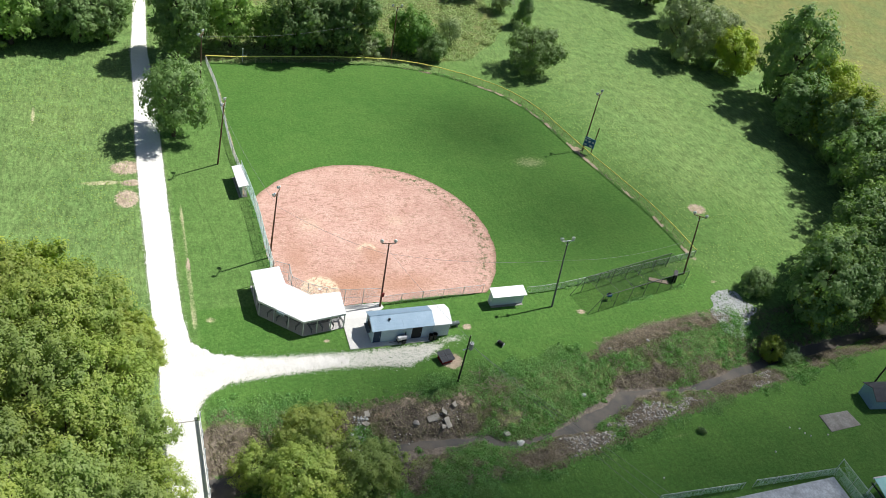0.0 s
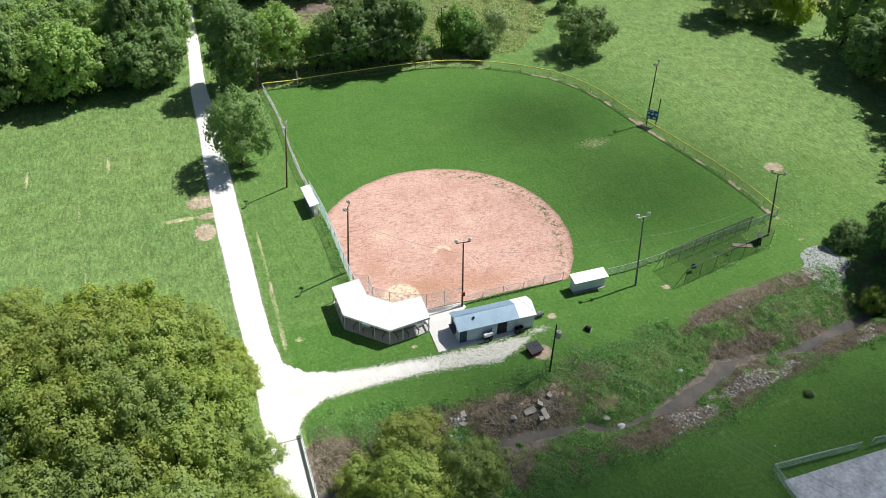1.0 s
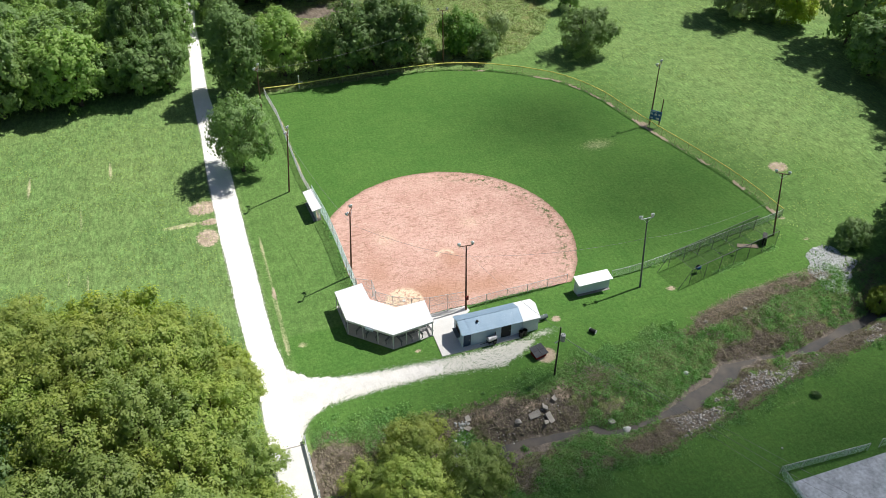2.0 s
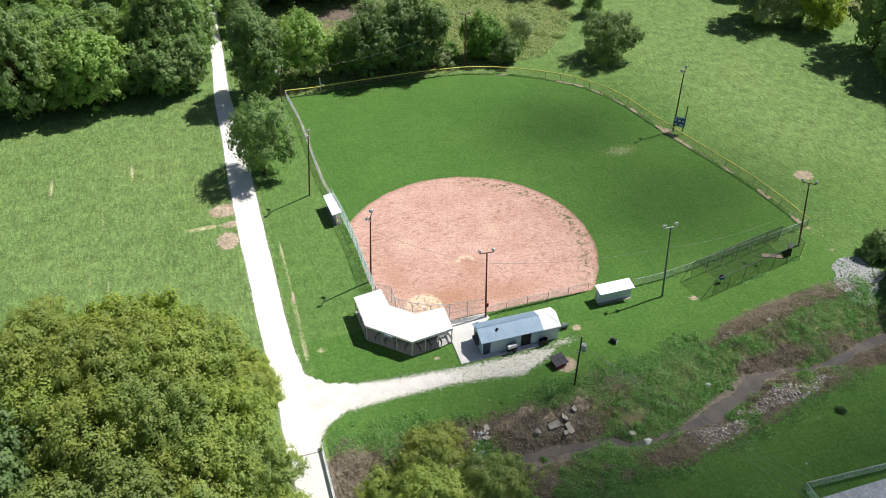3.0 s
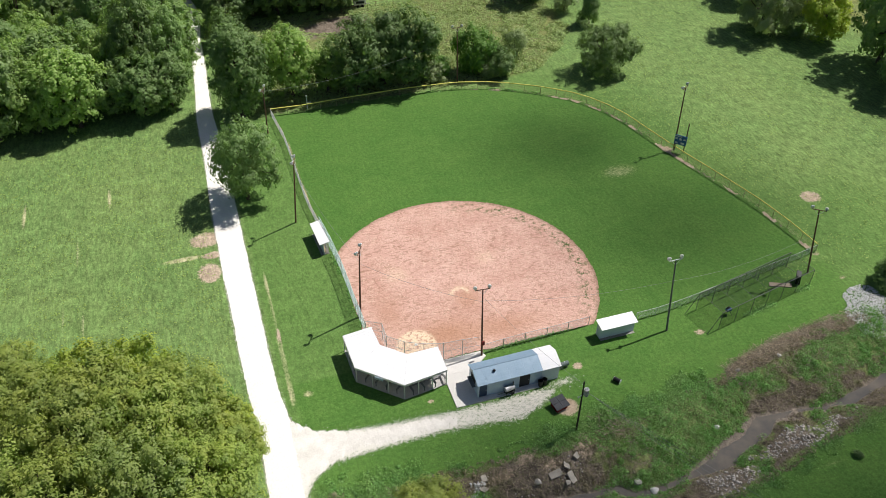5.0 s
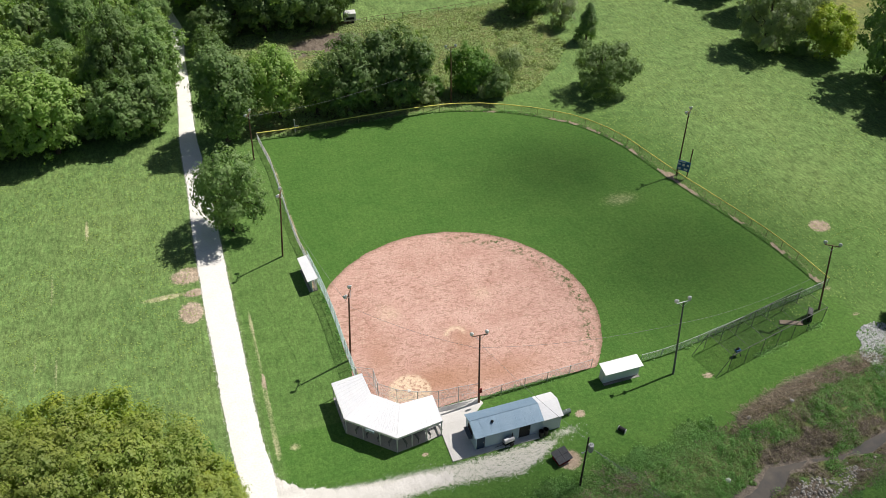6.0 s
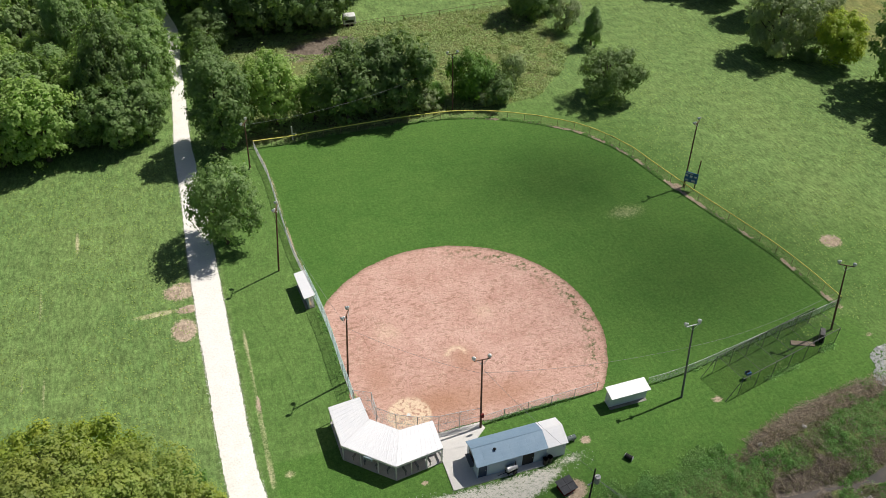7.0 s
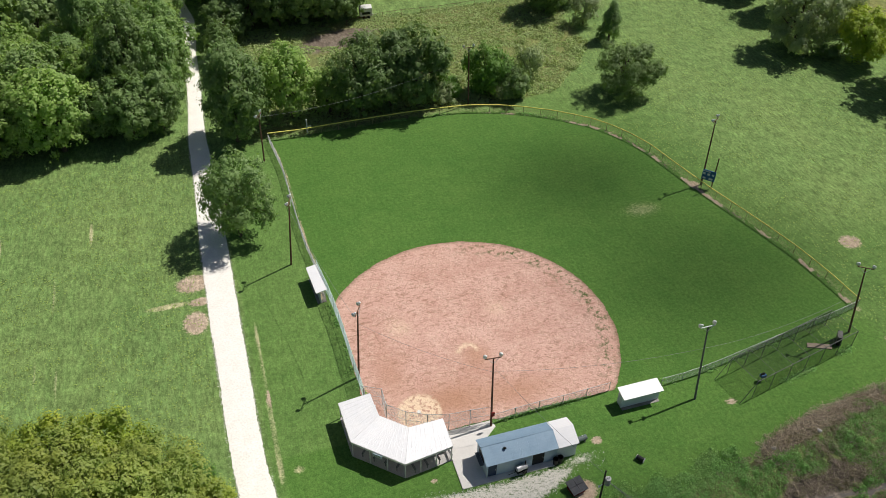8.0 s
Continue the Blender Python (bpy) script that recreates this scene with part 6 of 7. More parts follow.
KINDS = {
    "maple": make_tree("dense green broadleaf tree in the wood", LEAF_GREEN, 13, 5.0, 0.8, 46, 14000, 0.42, 1),
    "maple2": make_tree("tall blue-green broadleaf tree in the wood", LEAF_BLUE, 15, 4.6, 0.8, 48, 14000, 0.42, 2),
    "maple3": make_tree("large blue-green broadleaf tree in the wood", LEAF_BLUE, 14, 6.0, 0.8, 60, 17000, 0.44, 22),
    "far": make_tree("green broadleaf tree deep in the wood", LEAF_GREEN, 14, 5.2, 3.0, 36, 6500, 0.60, 41),
    "far2": make_tree("blue-green broadleaf tree deep in the wood", LEAF_BLUE, 14, 5.4, 3.0, 36, 6500, 0.60, 42),
    "deep": make_tree("dark green broadleaf tree in the hedge", LEAF_DEEP, 11.5, 4.9, 0.6, 40, 14000, 0.40, 3),
    "deep2": make_tree("dark green broadleaf tree in the hedge", LEAF_DEEP, 12.5, 5.4, 0.7, 46, 15000, 0.40, 13),
    "grey": make_tree("grey-green willow-like tree in the field", LEAF_GREY, 10, 5.0, 0.5, 44, 17000, 0.34, 4, "wide"),
    "yellow": make_tree("yellowing broadleaf tree in the wood", LEAF_YELLOW, 9.5, 4.2, 0.5, 36, 15000, 0.34, 5),
    "front": make_tree("sunlit yellow-green box elder tree in the wood", LEAF_FRONT, 12.5, 5.0, 0.8, 52, 25000, 0.27, 6),
    "front2": make_tree("sunlit yellow-green box elder tree in the wood", LEAF_FRONT, 11.5, 5.2, 0.8, 56, 25000, 0.27, 16),
    "near": make_tree("dense green box elder tree in the wood", LEAF_NEAR, 12.5, 5.2, 0.8, 54, 24000, 0.27, 26),
    "roadside": make_tree("dark green roadside tree with a short trunk", LEAF_OLIVE, 9, 4.0, 1.0, 40, 10500, 0.30, 28),
    "olive": make_tree("tall olive-green broadleaf tree", LEAF_OLIVE, 15, 4.7, 0.6, 52, 20000, 0.38, 29),
    "round": make_tree("lone green spreading tree", LEAF_BLUE, 9, 5.2, 0.9, 42, 16000, 0.32, 31, "wide"),
    "shrub": make_tree("bright green shrub at the wood edge", LEAF_BRIGHT, 5, 2.8, 0.2, 22, 7000, 0.30, 9, name="shrub", category="shrub"),
    "bush": make_tree("dark green bush in the weeds", LEAF_DEEP, 4.5, 2.7, 0.2, 22, 7000, 0.30, 10, name="shrub", category="shrub"),
    "drybush": make_tree("grey-brown half bare bush in weeds", LEAF_GREY, 5, 2.5, 0.3, 18, 3200, 0.26, 11, name="shrub", category="shrub"),
    "pine": make_tree("dark conical evergreen tree in the field", LEAF_DEEP, 8.5, 2.3, 0.3, 32, 9000, 0.32, 12, "cone"),
}
K = KINDS

# lone trees and hedge trees round the field: kind, x, y, scale, height factor
for kind, x, y, s, tall, label in [
    ("roadside", 7.9, 117.6, 1.24, 1.2, "dark green roadside tree with a short trunk"),
    ("olive", 10.6, 142.6, 1.12, 1.08, "tall olive-green roadside tree beside the lane"),
    ("maple", 20.4, 147.6, 0.95, 1.1, "olive-green tree behind the outfield fence"),
    ("maple", 27.0, 147.2, 0.68, 0.95, "green tree behind the outfield fence"),
    ("deep", 32.6, 145.7, 0.98, 1.15, "dark green tree behind the outfield fence"),
    ("deep", 37.6, 146.4, 1.05, 1.1, "dark green tree behind the outfield fence"),
    ("deep", 42.4, 145.4, 1.12, 1.15, "dark green tree behind the outfield fence"),
    ("grey", 46.6, 145.2, 0.5, 0.8, "grey-green bushy tree behind the outfield fence"),
    ("shrub", 48.9, 146.5, 0.75, 1.0, "bright green shrub in rough weeds"),
    ("shrub", 55.4, 146.3, 1.35, 1.3, "bright green shrub in rough weeds"),
    ("bush", 59.6, 143.6, 1.1, 1.1, "dark green bush by the outfield fence"),
    ("drybush", 64.3, 147.4, 1.2, 1.3, "grey half bare bush in rough weeds"),
    ("drybush", 57.2, 142.8, 0.7, 0.9, "grey half bare bush in rough weeds"),
    ("round", 79.8, 139.2, 1.05, 1.0, "lone green tree standing in the hayfield"),
    ("pine", 86.4, 158.8, 0.98, 1.0, "dark conical evergreen at the field edge"),
    ("drybush", 84.2, 166.5, 1.3, 1.1, "grey bush at the field edge"),
    ("deep", 79.0, 174.5, 0.95, 0.9, "dark green tree at the field edge"),
    ("deep", 84.5, 177.5, 0.85, 0.85, "dark green tree at the field edge"),
    ("grey", 119.6, 145.0, 1.3, 1.12, "large grey-green willow-like tree in the hayfield"),
    ("deep", 129.5, 160.0, 1.2, 1.2, "dark green tree in the hayfield hedge"),
    ("deep", 127.0, 172.5, 1.1, 1.05, "dark green tree in the hayfield hedge"),
    ("deep", 119.0, 179.0, 1.05, 1.0, "dark green tree in the hayfield hedge"),
    ("grey", 133.0, 151.0, 0.95, 1.0, "grey-green tree in the hayfield hedge"),
    ("yellow", 129.3, 137.5, 1.15, 1.0, "yellowing tree in the hayfield hedge"),
    ("bush", 124.8, 140.2, 0.8, 0.8, "dark green bush in the hayfield hedge"),
    ("deep", 134.0, 125.5, 1.4, 1.25, "large dark green hedge tree in a row"),
    ("yellow", 138.0, 119.0, 1.4, 1.1, "yellow-green hedge tree in a row"),
    ("deep", 129.0, 113.0, 1.15, 1.0, "dark green hedge tree in a row"),
    ("yellow", 133.5, 107.0, 1.4, 1.15, "yellow-green hedge tree in a row"),
    ("deep", 130.0, 101.0, 1.2, 1.0, "dark green hedge tree in a row"),
    ("front", 136.5, 96.5, 1.3, 1.0, "yellow-green hedge tree in a row"),
    ("deep", 128.5, 93.5, 1.25, 1.0, "dark green hedge tree in a row"),
    ("deep", 133.0, 87.0, 1.35, 1.05, "dark green hedge tree in a row"),
    ("deep", 123.5, 83.0, 1.25, 1.1, "dark green hedge tree in a row"),
    ("maple", 118.0, 76.0, 1.1, 1.1, "dark green creekside tree in shade"),
    ("deep", 126.0, 72.0, 1.3, 1.1, "dark green creekside tree in shade"),
    ("deep", 96.6, 65.4, 1.12, 1.0, "large dark green creekside tree"),
    ("maple", 101.0, 69.0, 1.05, 0.95, "large dark green creekside tree"),
    ("yellow", 97.2, 64.0, 0.85, 1.0, "yellow-green creekside tree in shade"),
    ("deep", 104.5, 68.0, 1.15, 1.0, "large dark green creekside tree"),
    ("front", 109.0, 64.0, 0.85, 0.8, "yellow-green creekside tree in shade"),
    ("deep", 111.5, 73.0, 1.2, 1.1, "large dark green creekside tree"),
    ("bush", 89.8, 71.2, 0.9, 1.0, "dark green bush beside the stone heap"),
    ("yellow", 86.4, 60.0, 0.42, 1.0, "small yellow-green creekside bush"),
    ("bush", 88.6, 58.8, 0.75, 0.8, "dark green bush at the creek edge"),
    ("front", 17.7, 54.0, 0.80, 0.92, "sunlit yellow-green tree on the creek bank"),
    ("front2", 11.6, 53.4, 0.52, 0.95, "small sunlit yellow-green tree on the creek bank"),
    ("near", 22.6, 48.0, 0.72, 0.85, "olive-green tree on the creek bank"),
    ("front2", 15.4, 48.0, 0.78, 0.85, "sunlit yellow-green tree on the creek bank"),
    ("bush", 66.2, 48.2, 0.2, 0.8, "tiny round dark bush on the mown bank"),
    ("bush", 10.6, 172.0, 1.1, 1.4, "dark green bush beside the lane"),
    ("deep", 12.5, 180.0, 0.8, 0.8, "dark green tree beside the lane"),
]:
    kind = {"deep": "deep2"}.get(kind, kind) if int(x * 7 + y) % 2 else kind
    plant(K[kind], x, y, s, None, tall, label)

# the wood on the near side of the lane
for kind, x, y, s, tall in [
    ("front", -12.5, 76.4, 1.12, 0.95), ("front", -5.0, 73.4, 1.02, 0.9), ("yellow", -9.6, 80.0, 1.0, 1.1), ("front", -18.5, 75.6, 1.08, 1.0),
    ("front", -23.0, 84.5, 0.85, 0.82), ("yellow", -15.8, 81.5, 0.95, 1.05), ("shrub", -2.2, 76.6, 0.9, 1.0), ("yellow", 0.0, 71.6, 0.6, 1.0), ("front", -0.6, 67.0, 0.75, 0.85), ("front", -8.0, 69.5, 1.1, 1.05),
    ("front", -15.0, 69.5, 1.15, 1.1), ("front", -3.5, 63.5, 0.95, 0.95), ("maple", -10.0, 62.5, 1.05, 1.05), ("front", -17.0, 62.0, 1.15, 1.1),
    ("maple", -1.2, 57.5, 0.8, 0.9), ("front", -6.5, 56.0, 1.05, 1.0), ("maple", -13.5, 54.5, 1.1, 1.05), ("front", -0.8, 51.5, 0.85, 0.85),
    ("maple", -6.5, 49.0, 1.05, 1.0), ("front", -21.0, 67.5, 1.1, 1.0), ("maple", -0.6, 46.5, 0.85, 0.9), ("front", -24.5, 74.0, 1.1, 1.05),
    ("maple", -20.5, 54.5, 1.1, 1.0), ("front", -12.0, 46.0, 1.1, 1.0), ("deep", -26.0, 62.0, 1.1, 1.1),
]:
    kind = "near" if kind == "maple" else "front2" if kind == "front" and int(x * 7 + y) % 2 else kind
    plant(K[kind], x, y, s, None, tall)

# the wood beyond the hay meadow
wood = []
rng = np.random.default_rng(23)
for row in range(6):
    for col in range(8):
        x = -8.6 - col * 6.8 + rng.uniform(-1.2, 1.2) + row * 0.5 + (3.0 if row % 2 else 0)
        y = 147.6 + row * 7.4 + rng.uniform(-1.4, 1.4)
        wood.append((x, y))
wood = [(x, y) for x, y in wood if y > 151.5 or x < -27]
for kind, x, y, s, tall in [("maple", -16.8, 147.4, 1.14, 1.0), ("maple", -23.6, 147.8, 1.0, 1.05), ("deep2", -10.8, 150.2, 0.85, 0.95), ("deep", -5.6, 148.2, 0.98, 1.0), ("deep2", -1.2, 149.8, 0.82, 1.05)]:
    plant(K[kind], x, y, s, None, tall, "dark green tree at the wood edge" if kind.startswith("deep") else "sunlit green broadleaf tree at the wood edge")
wood += [(0.2, 155.6), (0.3, 161.5), (0.6, 168.5), (0.4, 176.0), (0.9, 183.5), (0.4, 191.0), (-2.5, 198.0), (9.6, 199.5), (9.0, 206.0), (-4.5, 205.0), (3.5, 206.0)]
for x, y in wood:
    kind = ("maple", "maple2", "maple3", "maple", "olive")[int(rng.integers(0, 5))]
    if y > 172 and x < -5 or x < -34:
        kind = "far2" if kind in ("maple2", "maple3") else "far"
    plant(K[kind], x, y, rng.uniform(0.76, 1.04), None, rng.uniform(1.0, 1.5))
for x, y, s in [(18.5, 184, 0.95), (23.5, 183, 1.0), (28.5, 183.5, 1.05), (33.5, 182.8, 0.95), (37.8, 184.5, 0.9), (13.5, 198, 1.0), (19, 193, 1.1), (34.5, 192, 1.1), (40, 193, 1.1), (45, 198, 1.0), (21, 203, 1.1), (30, 204, 1.1), (38, 204, 1.1), (12, 208, 1.1), (48, 206, 1.0)]:
    plant(K["deep2" if int(x) % 2 else "deep"], x, y, s * 1.2, None, rng.uniform(0.95, 1.15), "dark green tree round the far house")
for kind in KINDS.values():
    drop_master(kind)


# ---- weeds, stones and brush ----
def tuft_cloud(x, y, size, rng, blades=6):
    """Clumps of leaning blades standing on the ground."""
    n = len(x)
    z = height(x, y)
    base = np.stack([x, y, z], -1)
    cs, ns = [], []
    for k in range(blades):
        d = rng.normal(size=(n, 3)) * np.array([1, 1, 0.5])
        d[:, 2] = np.abs(d[:, 2]) + 0.35
        d /= np.linalg.norm(d, axis=1, keepdims=True)
        cs.append(base + d * (size * rng.uniform(0.3, 0.9, n))[:, None])
        m = d + rng.normal(size=(n, 3)) * 0.4 + np.array([0.2, 0.0, 0.9])
        ns.append(m / np.linalg.norm(m, axis=1, keepdims=True))
    return np.concatenate(cs), np.concatenate(ns)


def scatter(n, box_, rng, keep):
    x = rng.uniform(box_[0], box_[1], n)
    y = rng.uniform(box_[2], box_[3], n)
    k = keep(x, y)
    return x[k], y[k]


def bank_green(x, y):
    d = -creek_depth(x, y)
    bare = rubble_keep(x, y) & (hash01(x, y, 5) > 0.12)
    past = np.minimum(table(x, BANK_N) - y, y - table(x, BANK_S)) + (rough_noise(x, y, 0.5, 65) - 0.5) * 3.0
    d = np.where(past > 0.4 - 1.4 * hash01(y, x, 6) ** 2, np.maximum(d, 0.2), 0.0)
    return (d > 0.12) & (d < 2.47) & (rough_noise(x, y, 0.25, 41) < bank_lush(x, y)) & ~bare & ~((x > 1.5) & (x < 7))


def rubble_keep(x, y):
    n, s = bank_share(x, y)
    loose = (s > 0.2) & (s < 0.75) & (x > 44) & (x < 84) & (rough_noise(x, y, 0.3, 81) > 0.60)
    return (n < 0) & ((near_line(x, y, RUBBLE) + (rough_noise(x, y, 0.35, 82) - 0.5) * 3.2 < 1.15) | loose)


def bank_dry(x, y):
    d = -creek_depth(x, y)
    return (d > 0.1) & (d < 2.38) & (rough_noise(x, y, 0.25, 41) > bank_lush(x, y) - 0.12) & ~rubble_keep(x, y) & ~((x > 1.5) & (x < 7))


def rough_patch(x, y):
    return (y > 142.6) & (y < 182) & (x > 14) & (x < 81 + np.clip(y - 152, -20, 0) * 1.6 + (rough_noise(x, y, 0.09, 57) - 0.5) * 16) & (rough_noise(x, y, 0.12, 51) > 0.37) & (((x - 34) / 9) ** 2 + ((y - 174.5) / 4.5) ** 2 > 0.7)


rng = np.random.default_rng(31)
x, y = scatter(90000, (7, 118, 44, 70), rng, bank_green)
c, n = tuft_cloud(x, y, 0.12 + 0.55 * value_noise(x, y, 0.55, 61) ** 1.5, rng, 7)
tagged(new("bank_weeds", spray_mesh("bank_weeds", c, n, 0.18, WEEDS, rng, 0.5)), "rank green weeds covering the creek banks", "weeds", kind="stuff")


def weed_heads(x, y, radius, leaves, rng):
    """Rounded heads of tall weeds: blades over the upper half of a lumpy ball."""
    k = np.repeat(np.arange(len(x)), leaves)
    d = rng.normal(size=(len(k), 3))
    d[:, 2] = np.abs(d[:, 2]) * 0.9
    d /= np.linalg.norm(d, axis=1, keepdims=True)
    r = radius[k] * rng.uniform(0.75, 1.15, len(k))
    c = np.stack([x[k], y[k], height(x, y)[k]], -1) + d * r[:, None] * np.array([1.0, 1.0, 0.95])
    n = d + rng.normal(size=d.shape) * 0.3
    return c, n / np.linalg.norm(n, axis=1, keepdims=True)


x, y = scatter(3400, (8, 100, 45, 69), rng, lambda x, y: bank_green(x, y) & (rough_noise(x, y, 0.3, 66) > 0.47))
c, n = weed_heads(x, y, 0.22 + 0.7 * rng.random(len(x)) ** 2, 80, rng)
tagged(new("tall_weeds", spray_mesh("tall_weeds", c, n, 0.18, WEEDS, rng, 0.7)), "tall rounded clumps of green weeds on the bank", "weeds", kind="stuff")
x, y = scatter(1500, (8, 84, 45, 68), rng, lambda x, y: bank_dry(x, y) & (rough_noise(x, y, 0.4, 67) > 0.5))
c, n = weed_heads(x, y, rng.uniform(0.2, 0.55, len(x)), 40, rng)
tagged(new("dead_weeds", spray_mesh("dead_weeds", c, n, 0.24, DRY_WEEDS, rng, 0.5)), "brown clumps of dead weeds on the bank", "weeds", kind="stuff")
x, y = scatter(42000, (7, 118, 44, 70), rng, bank_dry)
c, n = tuft_cloud(x, y, 0.10 + 0.3 * value_noise(x, y, 0.5, 63) ** 1.5, rng, 5)
tagged(new("dry_weeds", spray_mesh("dry_weeds", c, n, 0.28, DRY_WEEDS, rng, 0.35)), "dry brown weeds and dead stalks on creek banks", "weeds", kind="stuff")
x, y = scatter(30000, (12, 90, 141, 184), rng, rough_patch)
c, n = tuft_cloud(x, y, 0.16 + 0.65 * rough_noise(x, y, 0.22, 71) ** 2.5, rng)
tagged(new("field_weeds", spray_mesh("field_weeds", c, n, 0.3, FIELD_WEEDS, rng)), "rough yellow-green weeds beyond the outfield fence", "weeds", kind="stuff")


x, y = scatter(900, (14, 84, 143, 180), rng, lambda x, y: rough_patch(x, y) & (rough_noise(x, y, 0.25, 68) > 0.5))
c, n = weed_heads(x, y, 0.3 + 0.7 * rng.random(len(x)) ** 2, 60, rng)
tagged(new("weed_clumps", spray_mesh("weed_clumps", c, n, 0.28, FIELD_WEEDS, rng, 0.7)), "rounded pale green clumps of tall weeds in the rough", "weeds", kind="stuff")


def fence_foot(line, count, spread, rng):
    """Places close to the foot of a fence, in patches."""
    pts = resample(line, 0.25)
    k = rng.integers(0, len(pts), count)
    x = np.array([p.x for p in pts])[k] + rng.normal(size=count) * spread
    y = np.array([p.y for p in pts])[k] + rng.normal(size=count) * spread
    keep = rough_noise(x, y, 0.35, 97) > 0.5
    return x[keep], y[keep]


for line, count, label in (
    (FENCE_RIGHT, 800, "rank green weeds along the first-base fence"), (FENCE_INFIELD, 160, "green weeds under the infield fence"),
    ([(62.3, 70.4), (79.0, 73.9)], 800, "dark green weeds along the cage side"), (FENCE_LEFT[5:], 400, "weeds under the tall side fence"), (FENCE_FAR[:14], 1600, "coarse weeds along the outfield fence"),
):
    x, y = fence_foot(line, count, 0.22, rng)
    c, n = tuft_cloud(x, y, 0.10 + 0.30 * value_noise(x, y, 0.6, 62), rng, 5)
    tagged(new("fence_weeds", spray_mesh("fence_weeds", c, n, 0.2, WEEDS, rng, 0.6)), label, "weeds", kind="stuff")


def meadow(x, y):
    east = (x > 72) & ~(field_outline(x, y) > 0) & (y > 74) & (x < 142)
    west = (x < table(y, ROAD_W) - 1) & (y < 141) & (y > 84)
    return (east | west) & (rough_noise(x, y, 0.2, 91) > 0.42) & (near_line(x, y, FENCE_FAR) > 1.5)


x, y = scatter(60000, (-38, 148, 72, 200), rng, meadow)
c, n = tuft_cloud(x, y, 0.04 + 0.08 * value_noise(x, y, 0.5, 95), rng, 3)
n = n + np.array([0.3, 0.1, 1.6])
n /= np.linalg.norm(n, axis=1, keepdims=True)
tagged(new("meadow_tufts", spray_mesh("meadow_tufts", c, n, 0.20, MEADOW, rng)), "coarse grass tufts standing in the mown hayfields", "grass", kind="stuff")


def rock_mesh(rng, flat=0.7):
    bm = bmesh.new()
    bmesh.ops.create_icosphere(bm, subdivisions=1, radius=0.5)
    for v in bm.verts:
        v.co *= rng.uniform(0.6, 1.15)
        v.co.z *= flat
    return bm


def stones(name, xs, ys, sizes, material, label, category, rng):
    """Many loose stones, joined."""
    protos = []
    for k in range(6):
        bm = rock_mesh(rng, rng.uniform(0.5, 0.9))
        bm.verts.index_update()
        protos.append((np.array([v.co[:] for v in bm.verts]), np.array([[v.index for v in f.verts] for f in bm.faces])))
        bm.free()
    V, F, at = [], [], 0
    zs = height(xs, ys)
    for i in range(len(xs)):
        v, f = protos[int(rng.integers(0, 6))]
        a = rng.uniform(0, 6.28)
        r = np.array([[math.cos(a), -math.sin(a), 0], [math.sin(a), math.cos(a), 0], [0, 0, 1]])
        V.append((v * sizes[i]) @ r.T + np.array([xs[i], ys[i], zs[i] + sizes[i] * 0.12]))
        F.append(f + at)
        at += len(v)
    me = from_arrays(name, np.concatenate(V), np.concatenate(F), material)
    return tagged(new(name, me), label, category, kind="stuff")


x, y = scatter(10500, (44, 84, 46, 60), rng, rubble_keep)
stones("creek_rubble", x, y, 0.08 + 0.36 * rng.random(len(x)) ** 2.2, STONE, "grey broken rubble along the creek bank", "rubble", rng)
x, y = scatter(700, (23, 40, 54, 62), rng, lambda x, y: (rough_noise(x, y, 0.2, 83) > 0.58) & (creek_depth(x, y) < -0.5))
stones("bank_rubble", x, y, 0.06 + 0.24 * rng.random(len(x)) ** 1.5, STONE, "scattered pale stones on the creek bank", "rubble", rng)
x, y = scatter(260, (22.0, 25.6, 54.6, 58.6), rng, lambda x, y: np.abs(x - 23.8 - 0.25 * (y - 56.5)) < 0.9)
stones("pale_rubble", x, y, rng.uniform(0.12, 0.5, len(x)), WHITE_STONE, "pale broken rocks spilling down the creek bank", "rubble", rng)
ang, rad = rng.uniform(0, 6.28, 3000), rng.random(3000) ** 0.62
rad = rad * (0.75 + 0.6 * value_noise(np.cos(ang) * 2, np.sin(ang) * 2, 1.0, 88))
stones("riprap_pile", 83.9 + rad * np.cos(ang) * 3.5 + np.sin(ang) * 0.7, 67.6 + rad * np.sin(ang) * 3.7, rng.uniform(0.09, 0.30, 3000), WHITE_STONE, "heap of white riprap stone at the bank edge", "stone heap", rng)
x, y = scatter(2600, (6, 42, 61, 74), rng, lambda x, y: (y < table(x, SPUR_N) + 0.6) & (y > table(x, SPUR_S) - 0.5) & ((y > table(x, SPUR_N) - 0.35) | (y < table(x, SPUR_S) + 0.4) | (x > 33)))
stones("loose_gravel", x, y, rng.uniform(0.04, 0.13, len(x)), WHITE_STONE, "loose pale gravel along the drive edges", "gravel", rng)

for x, y, s, lab, mat in [
    (43.3, 52.6, 1.25, "large pale rounded boulder in the creek", WHITE_STONE), (41.9, 53.9, 1.1, "flat tan boulder at the water edge", STONE),
    (54.4, 57.8, 0.9, "pale boulder on the creek bank", WHITE_STONE), (67.2, 64.2, 0.6, "pale stone on the brushy bank", WHITE_STONE),
    (30.9, 56.9, 1.0, "broad grey boulder in bank weeds", STONE), (60.7, 63.6, 0.8, "tan boulder on the brushy bank", STONE), (84.2, 71.6, 0.7, "pale stone above the heap", WHITE_STONE),
]:
    bm = rock_mesh(np.random.default_rng(int(x * 10)), 0.6)
    bmesh.ops.subdivide_edges(bm, edges=bm.edges[:], cuts=1, smooth=0.3)
    solid("boulder", bm, mat, lab, "boulder", "creek boulders", m=pose(x, y, float(height(x, y)) + s * 0.12, 0, 0, x * 40) @ Matrix.Diagonal((s, s, s, 1)))
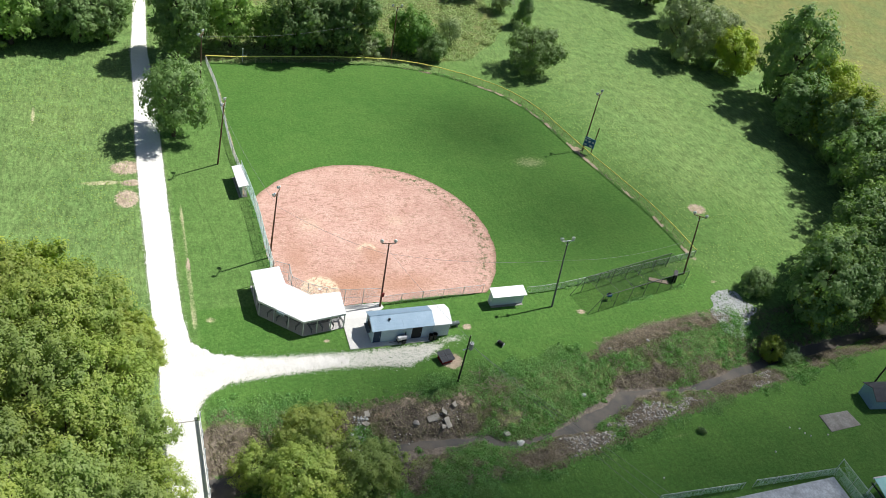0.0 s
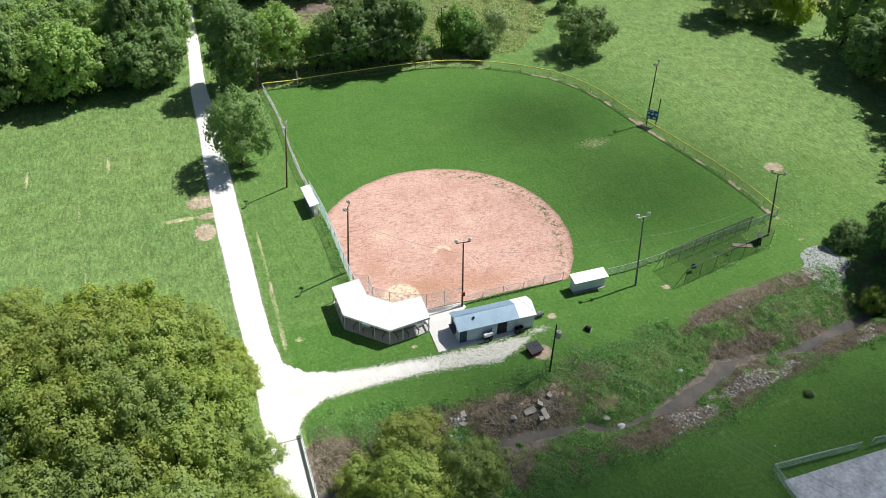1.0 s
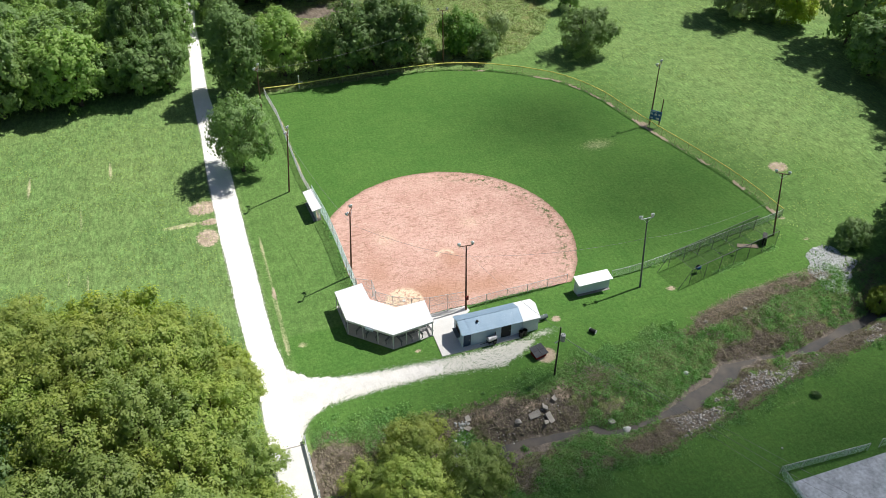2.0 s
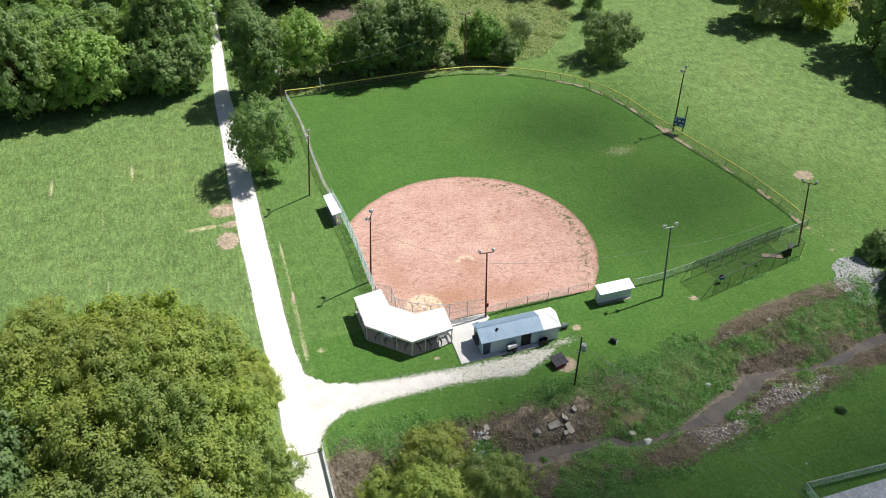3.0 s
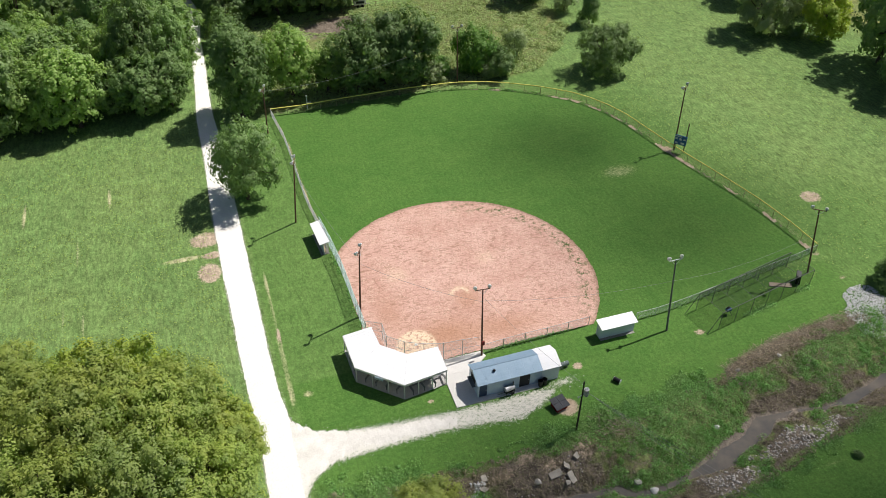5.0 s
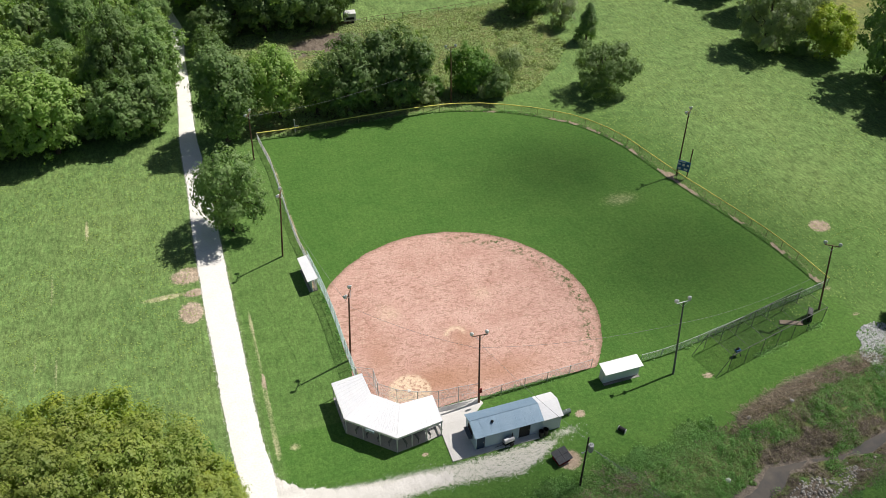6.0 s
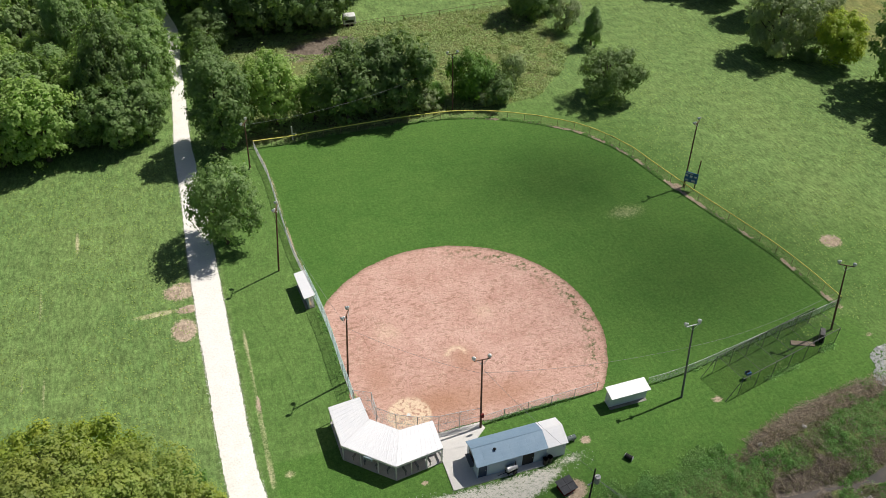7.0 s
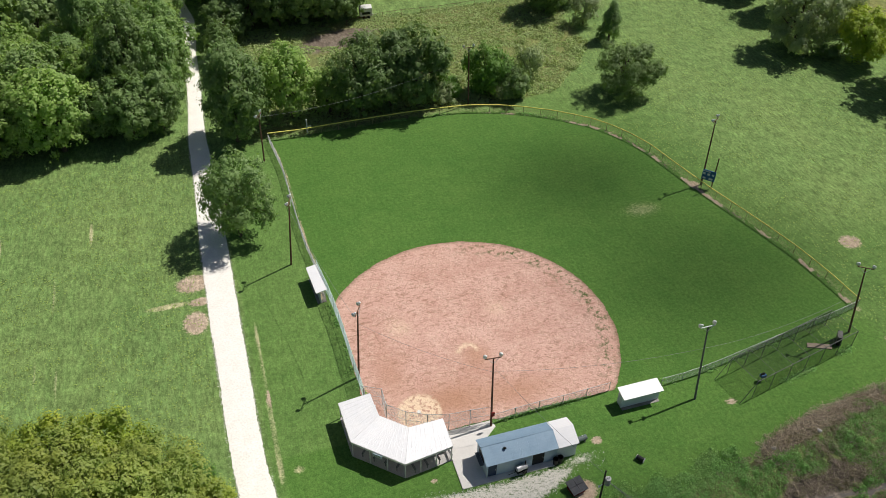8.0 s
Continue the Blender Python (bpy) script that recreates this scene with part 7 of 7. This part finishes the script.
CHUNK = surface("broken_concrete", (0.50, 0.46, 0.39), (0.34, 0.31, 0.26), 1.5, 0.9, grain=8, relief=0.3)
for x, y, w, d, tx, ty, tz in [(33.4, 57.2, 1.9, 1.0, 14, -8, 10), (34.9, 56.6, 1.1, 1.7, 30, 12, 25), (34.7, 57.7, 0.9, 0.9, -10, 22, -20), (36.3, 58.3, 1.0, 0.8, 18, 5, 35), (34.2, 55.9, 0.8, 0.5, 12, 8, 60), (25.2, 58.7, 0.9, 0.7, 15, 10, 20), (24.8, 57.6, 0.8, 0.9, 20, -12, 50)]:
    bm = bmesh.new()
    w, d = w * 0.8, d * 0.8
    box(bm, (-w / 2, -d / 2, -0.08), (w / 2, d / 2, 0.08))
    for v in bm.verts:
        v.co.x += 0.20 * math.sin(v.co.y * 9 + x)
        v.co.y += 0.17 * math.cos(v.co.x * 7 + y)
    solid("concrete_chunk", bm, CHUNK, "broken slab of pale concrete tipped on the bank", "concrete rubble", "broken slabs", m=pose(x, y, float(height(x, y)) + 0.22, tx, ty, tz), bevel=0.03)


def brush(name, line, width, count, label, rng):
    """Dead branches heaped along a line."""
    pts = resample(line, 0.5)
    V, F, at = [], [], 0
    ring = np.array([[math.cos(a), math.sin(a)] for a in (0, 2.09, 4.19)])
    for k in range(count):
        p = pts[int(rng.integers(0, len(pts)))]
        x, y = p.x + rng.uniform(-0.6, 0.6) * width, p.y + rng.uniform(-0.6, 0.6) * width
        z = float(height(x, y)) + rng.uniform(0.02, 0.45)
        a, e = rng.uniform(0, 6.28), rng.normal() * 0.22
        d = np.array([math.cos(a) * math.cos(e), math.sin(a) * math.cos(e), math.sin(e)])
        s = np.cross(d, [0, 0, 1.0])
        s /= np.linalg.norm(s)
        u = np.cross(s, d)
        L, r = 0.3 + 1.4 * rng.random() ** 2, 0.008 + 0.030 * rng.random() ** 2
        for q, k2 in ((-0.5, 1.0), (0.5, 0.4)):
            c0 = np.array([x, y, z]) + d * L * q + u * 0.1 * L * (0.25 - q * q)
            for b in ring:
                V.append(c0 + (s * b[0] + u * b[1]) * r * k2)
        for i in range(3):
            j = (i + 1) % 3
            F.append((at + i, at + j, at + 3 + j, at + 3 + i))
        at += 6
    me = from_arrays(name, np.array(V), np.array(F), DRIFT)
    return tagged(new(name, me), label, "brush", kind="stuff")


brush("brush_pile", [(60, 63.6), (67, 65.4), (74, 66.3), (80, 66.8)], 2.1, 2000, "heaped dead branches along the bank top", rng)
brush("dead_stalks", [(40.8, 61.3), (42.5, 60.0), (44.5, 58.8)], 2.6, 420, "pale dead reed stalks flattened on the green bank", rng)
brush("driftwood", [(41, 49.2), (45, 49.3), (48.5, 50.2)], 2.0, 600, "dead branches stranded beside the creek", rng)
brush("low_brush", [(60.8, 58.9), (66, 59.6), (71, 58.9), (76, 60.6)], 1.6, 700, "dark tangled twigs above the waterline", rng)
brush("dead_stalks", [(64.5, 61.9), (68, 62.6), (73, 63.0)], 1.5, 330, "pale dead stalks lying in the green weeds", rng)
brush("dead_stalks", [(70, 53.6), (74, 54.2), (79, 54.8)], 1.6, 420, "pale tan stalks on the bank by the water", rng)
brush("driftwood", [(9, 58.5), (16, 58.5), (26, 58.0), (33, 57.5)], 3.0, 700, "dead branches on the weedy creek bank", rng)


# ---- small marks ----
def build_bits():
    for x, y in ((79.0, 46.6), (80.3, 46.2), (80.6, 45.4), (81.2, 44.9), (83.8, 44.6), (74.5, 43.6), (57.5, 43.0)):
        bm = bmesh.new()
        bmesh.ops.create_uvsphere(bm, u_segments=10, v_segments=6, radius=0.12)
        solid("white_ball", bm, WHITE_PAINT, "small white ball lying in the mown grass", "ball", "loose white balls", m=pose(x, y, float(height(x, y)) + 0.08), smooth=True)
    # plate and bases
    bm = bmesh.new()
    slab(bm, [(23.55, 79.6), (23.95, 79.6), (23.95, 79.85), (23.75, 80.05), (23.55, 79.85)], 0.0, 0.085)
    solid("home_plate", bm, WHITE_PAINT, "white rubber home plate in the sandy circle", "home plate")
    bm = bmesh.new()
    tube(bm, (-4.7, 73.0, 0.15), (-3.3, 74.0, 0.25), 0.14, 0.11, 8)
    solid("fallen_log", bm, BARK, "short fallen log at the wood edge", "log", m=pose(0.6, 4.2, 0.05))


build_bits()
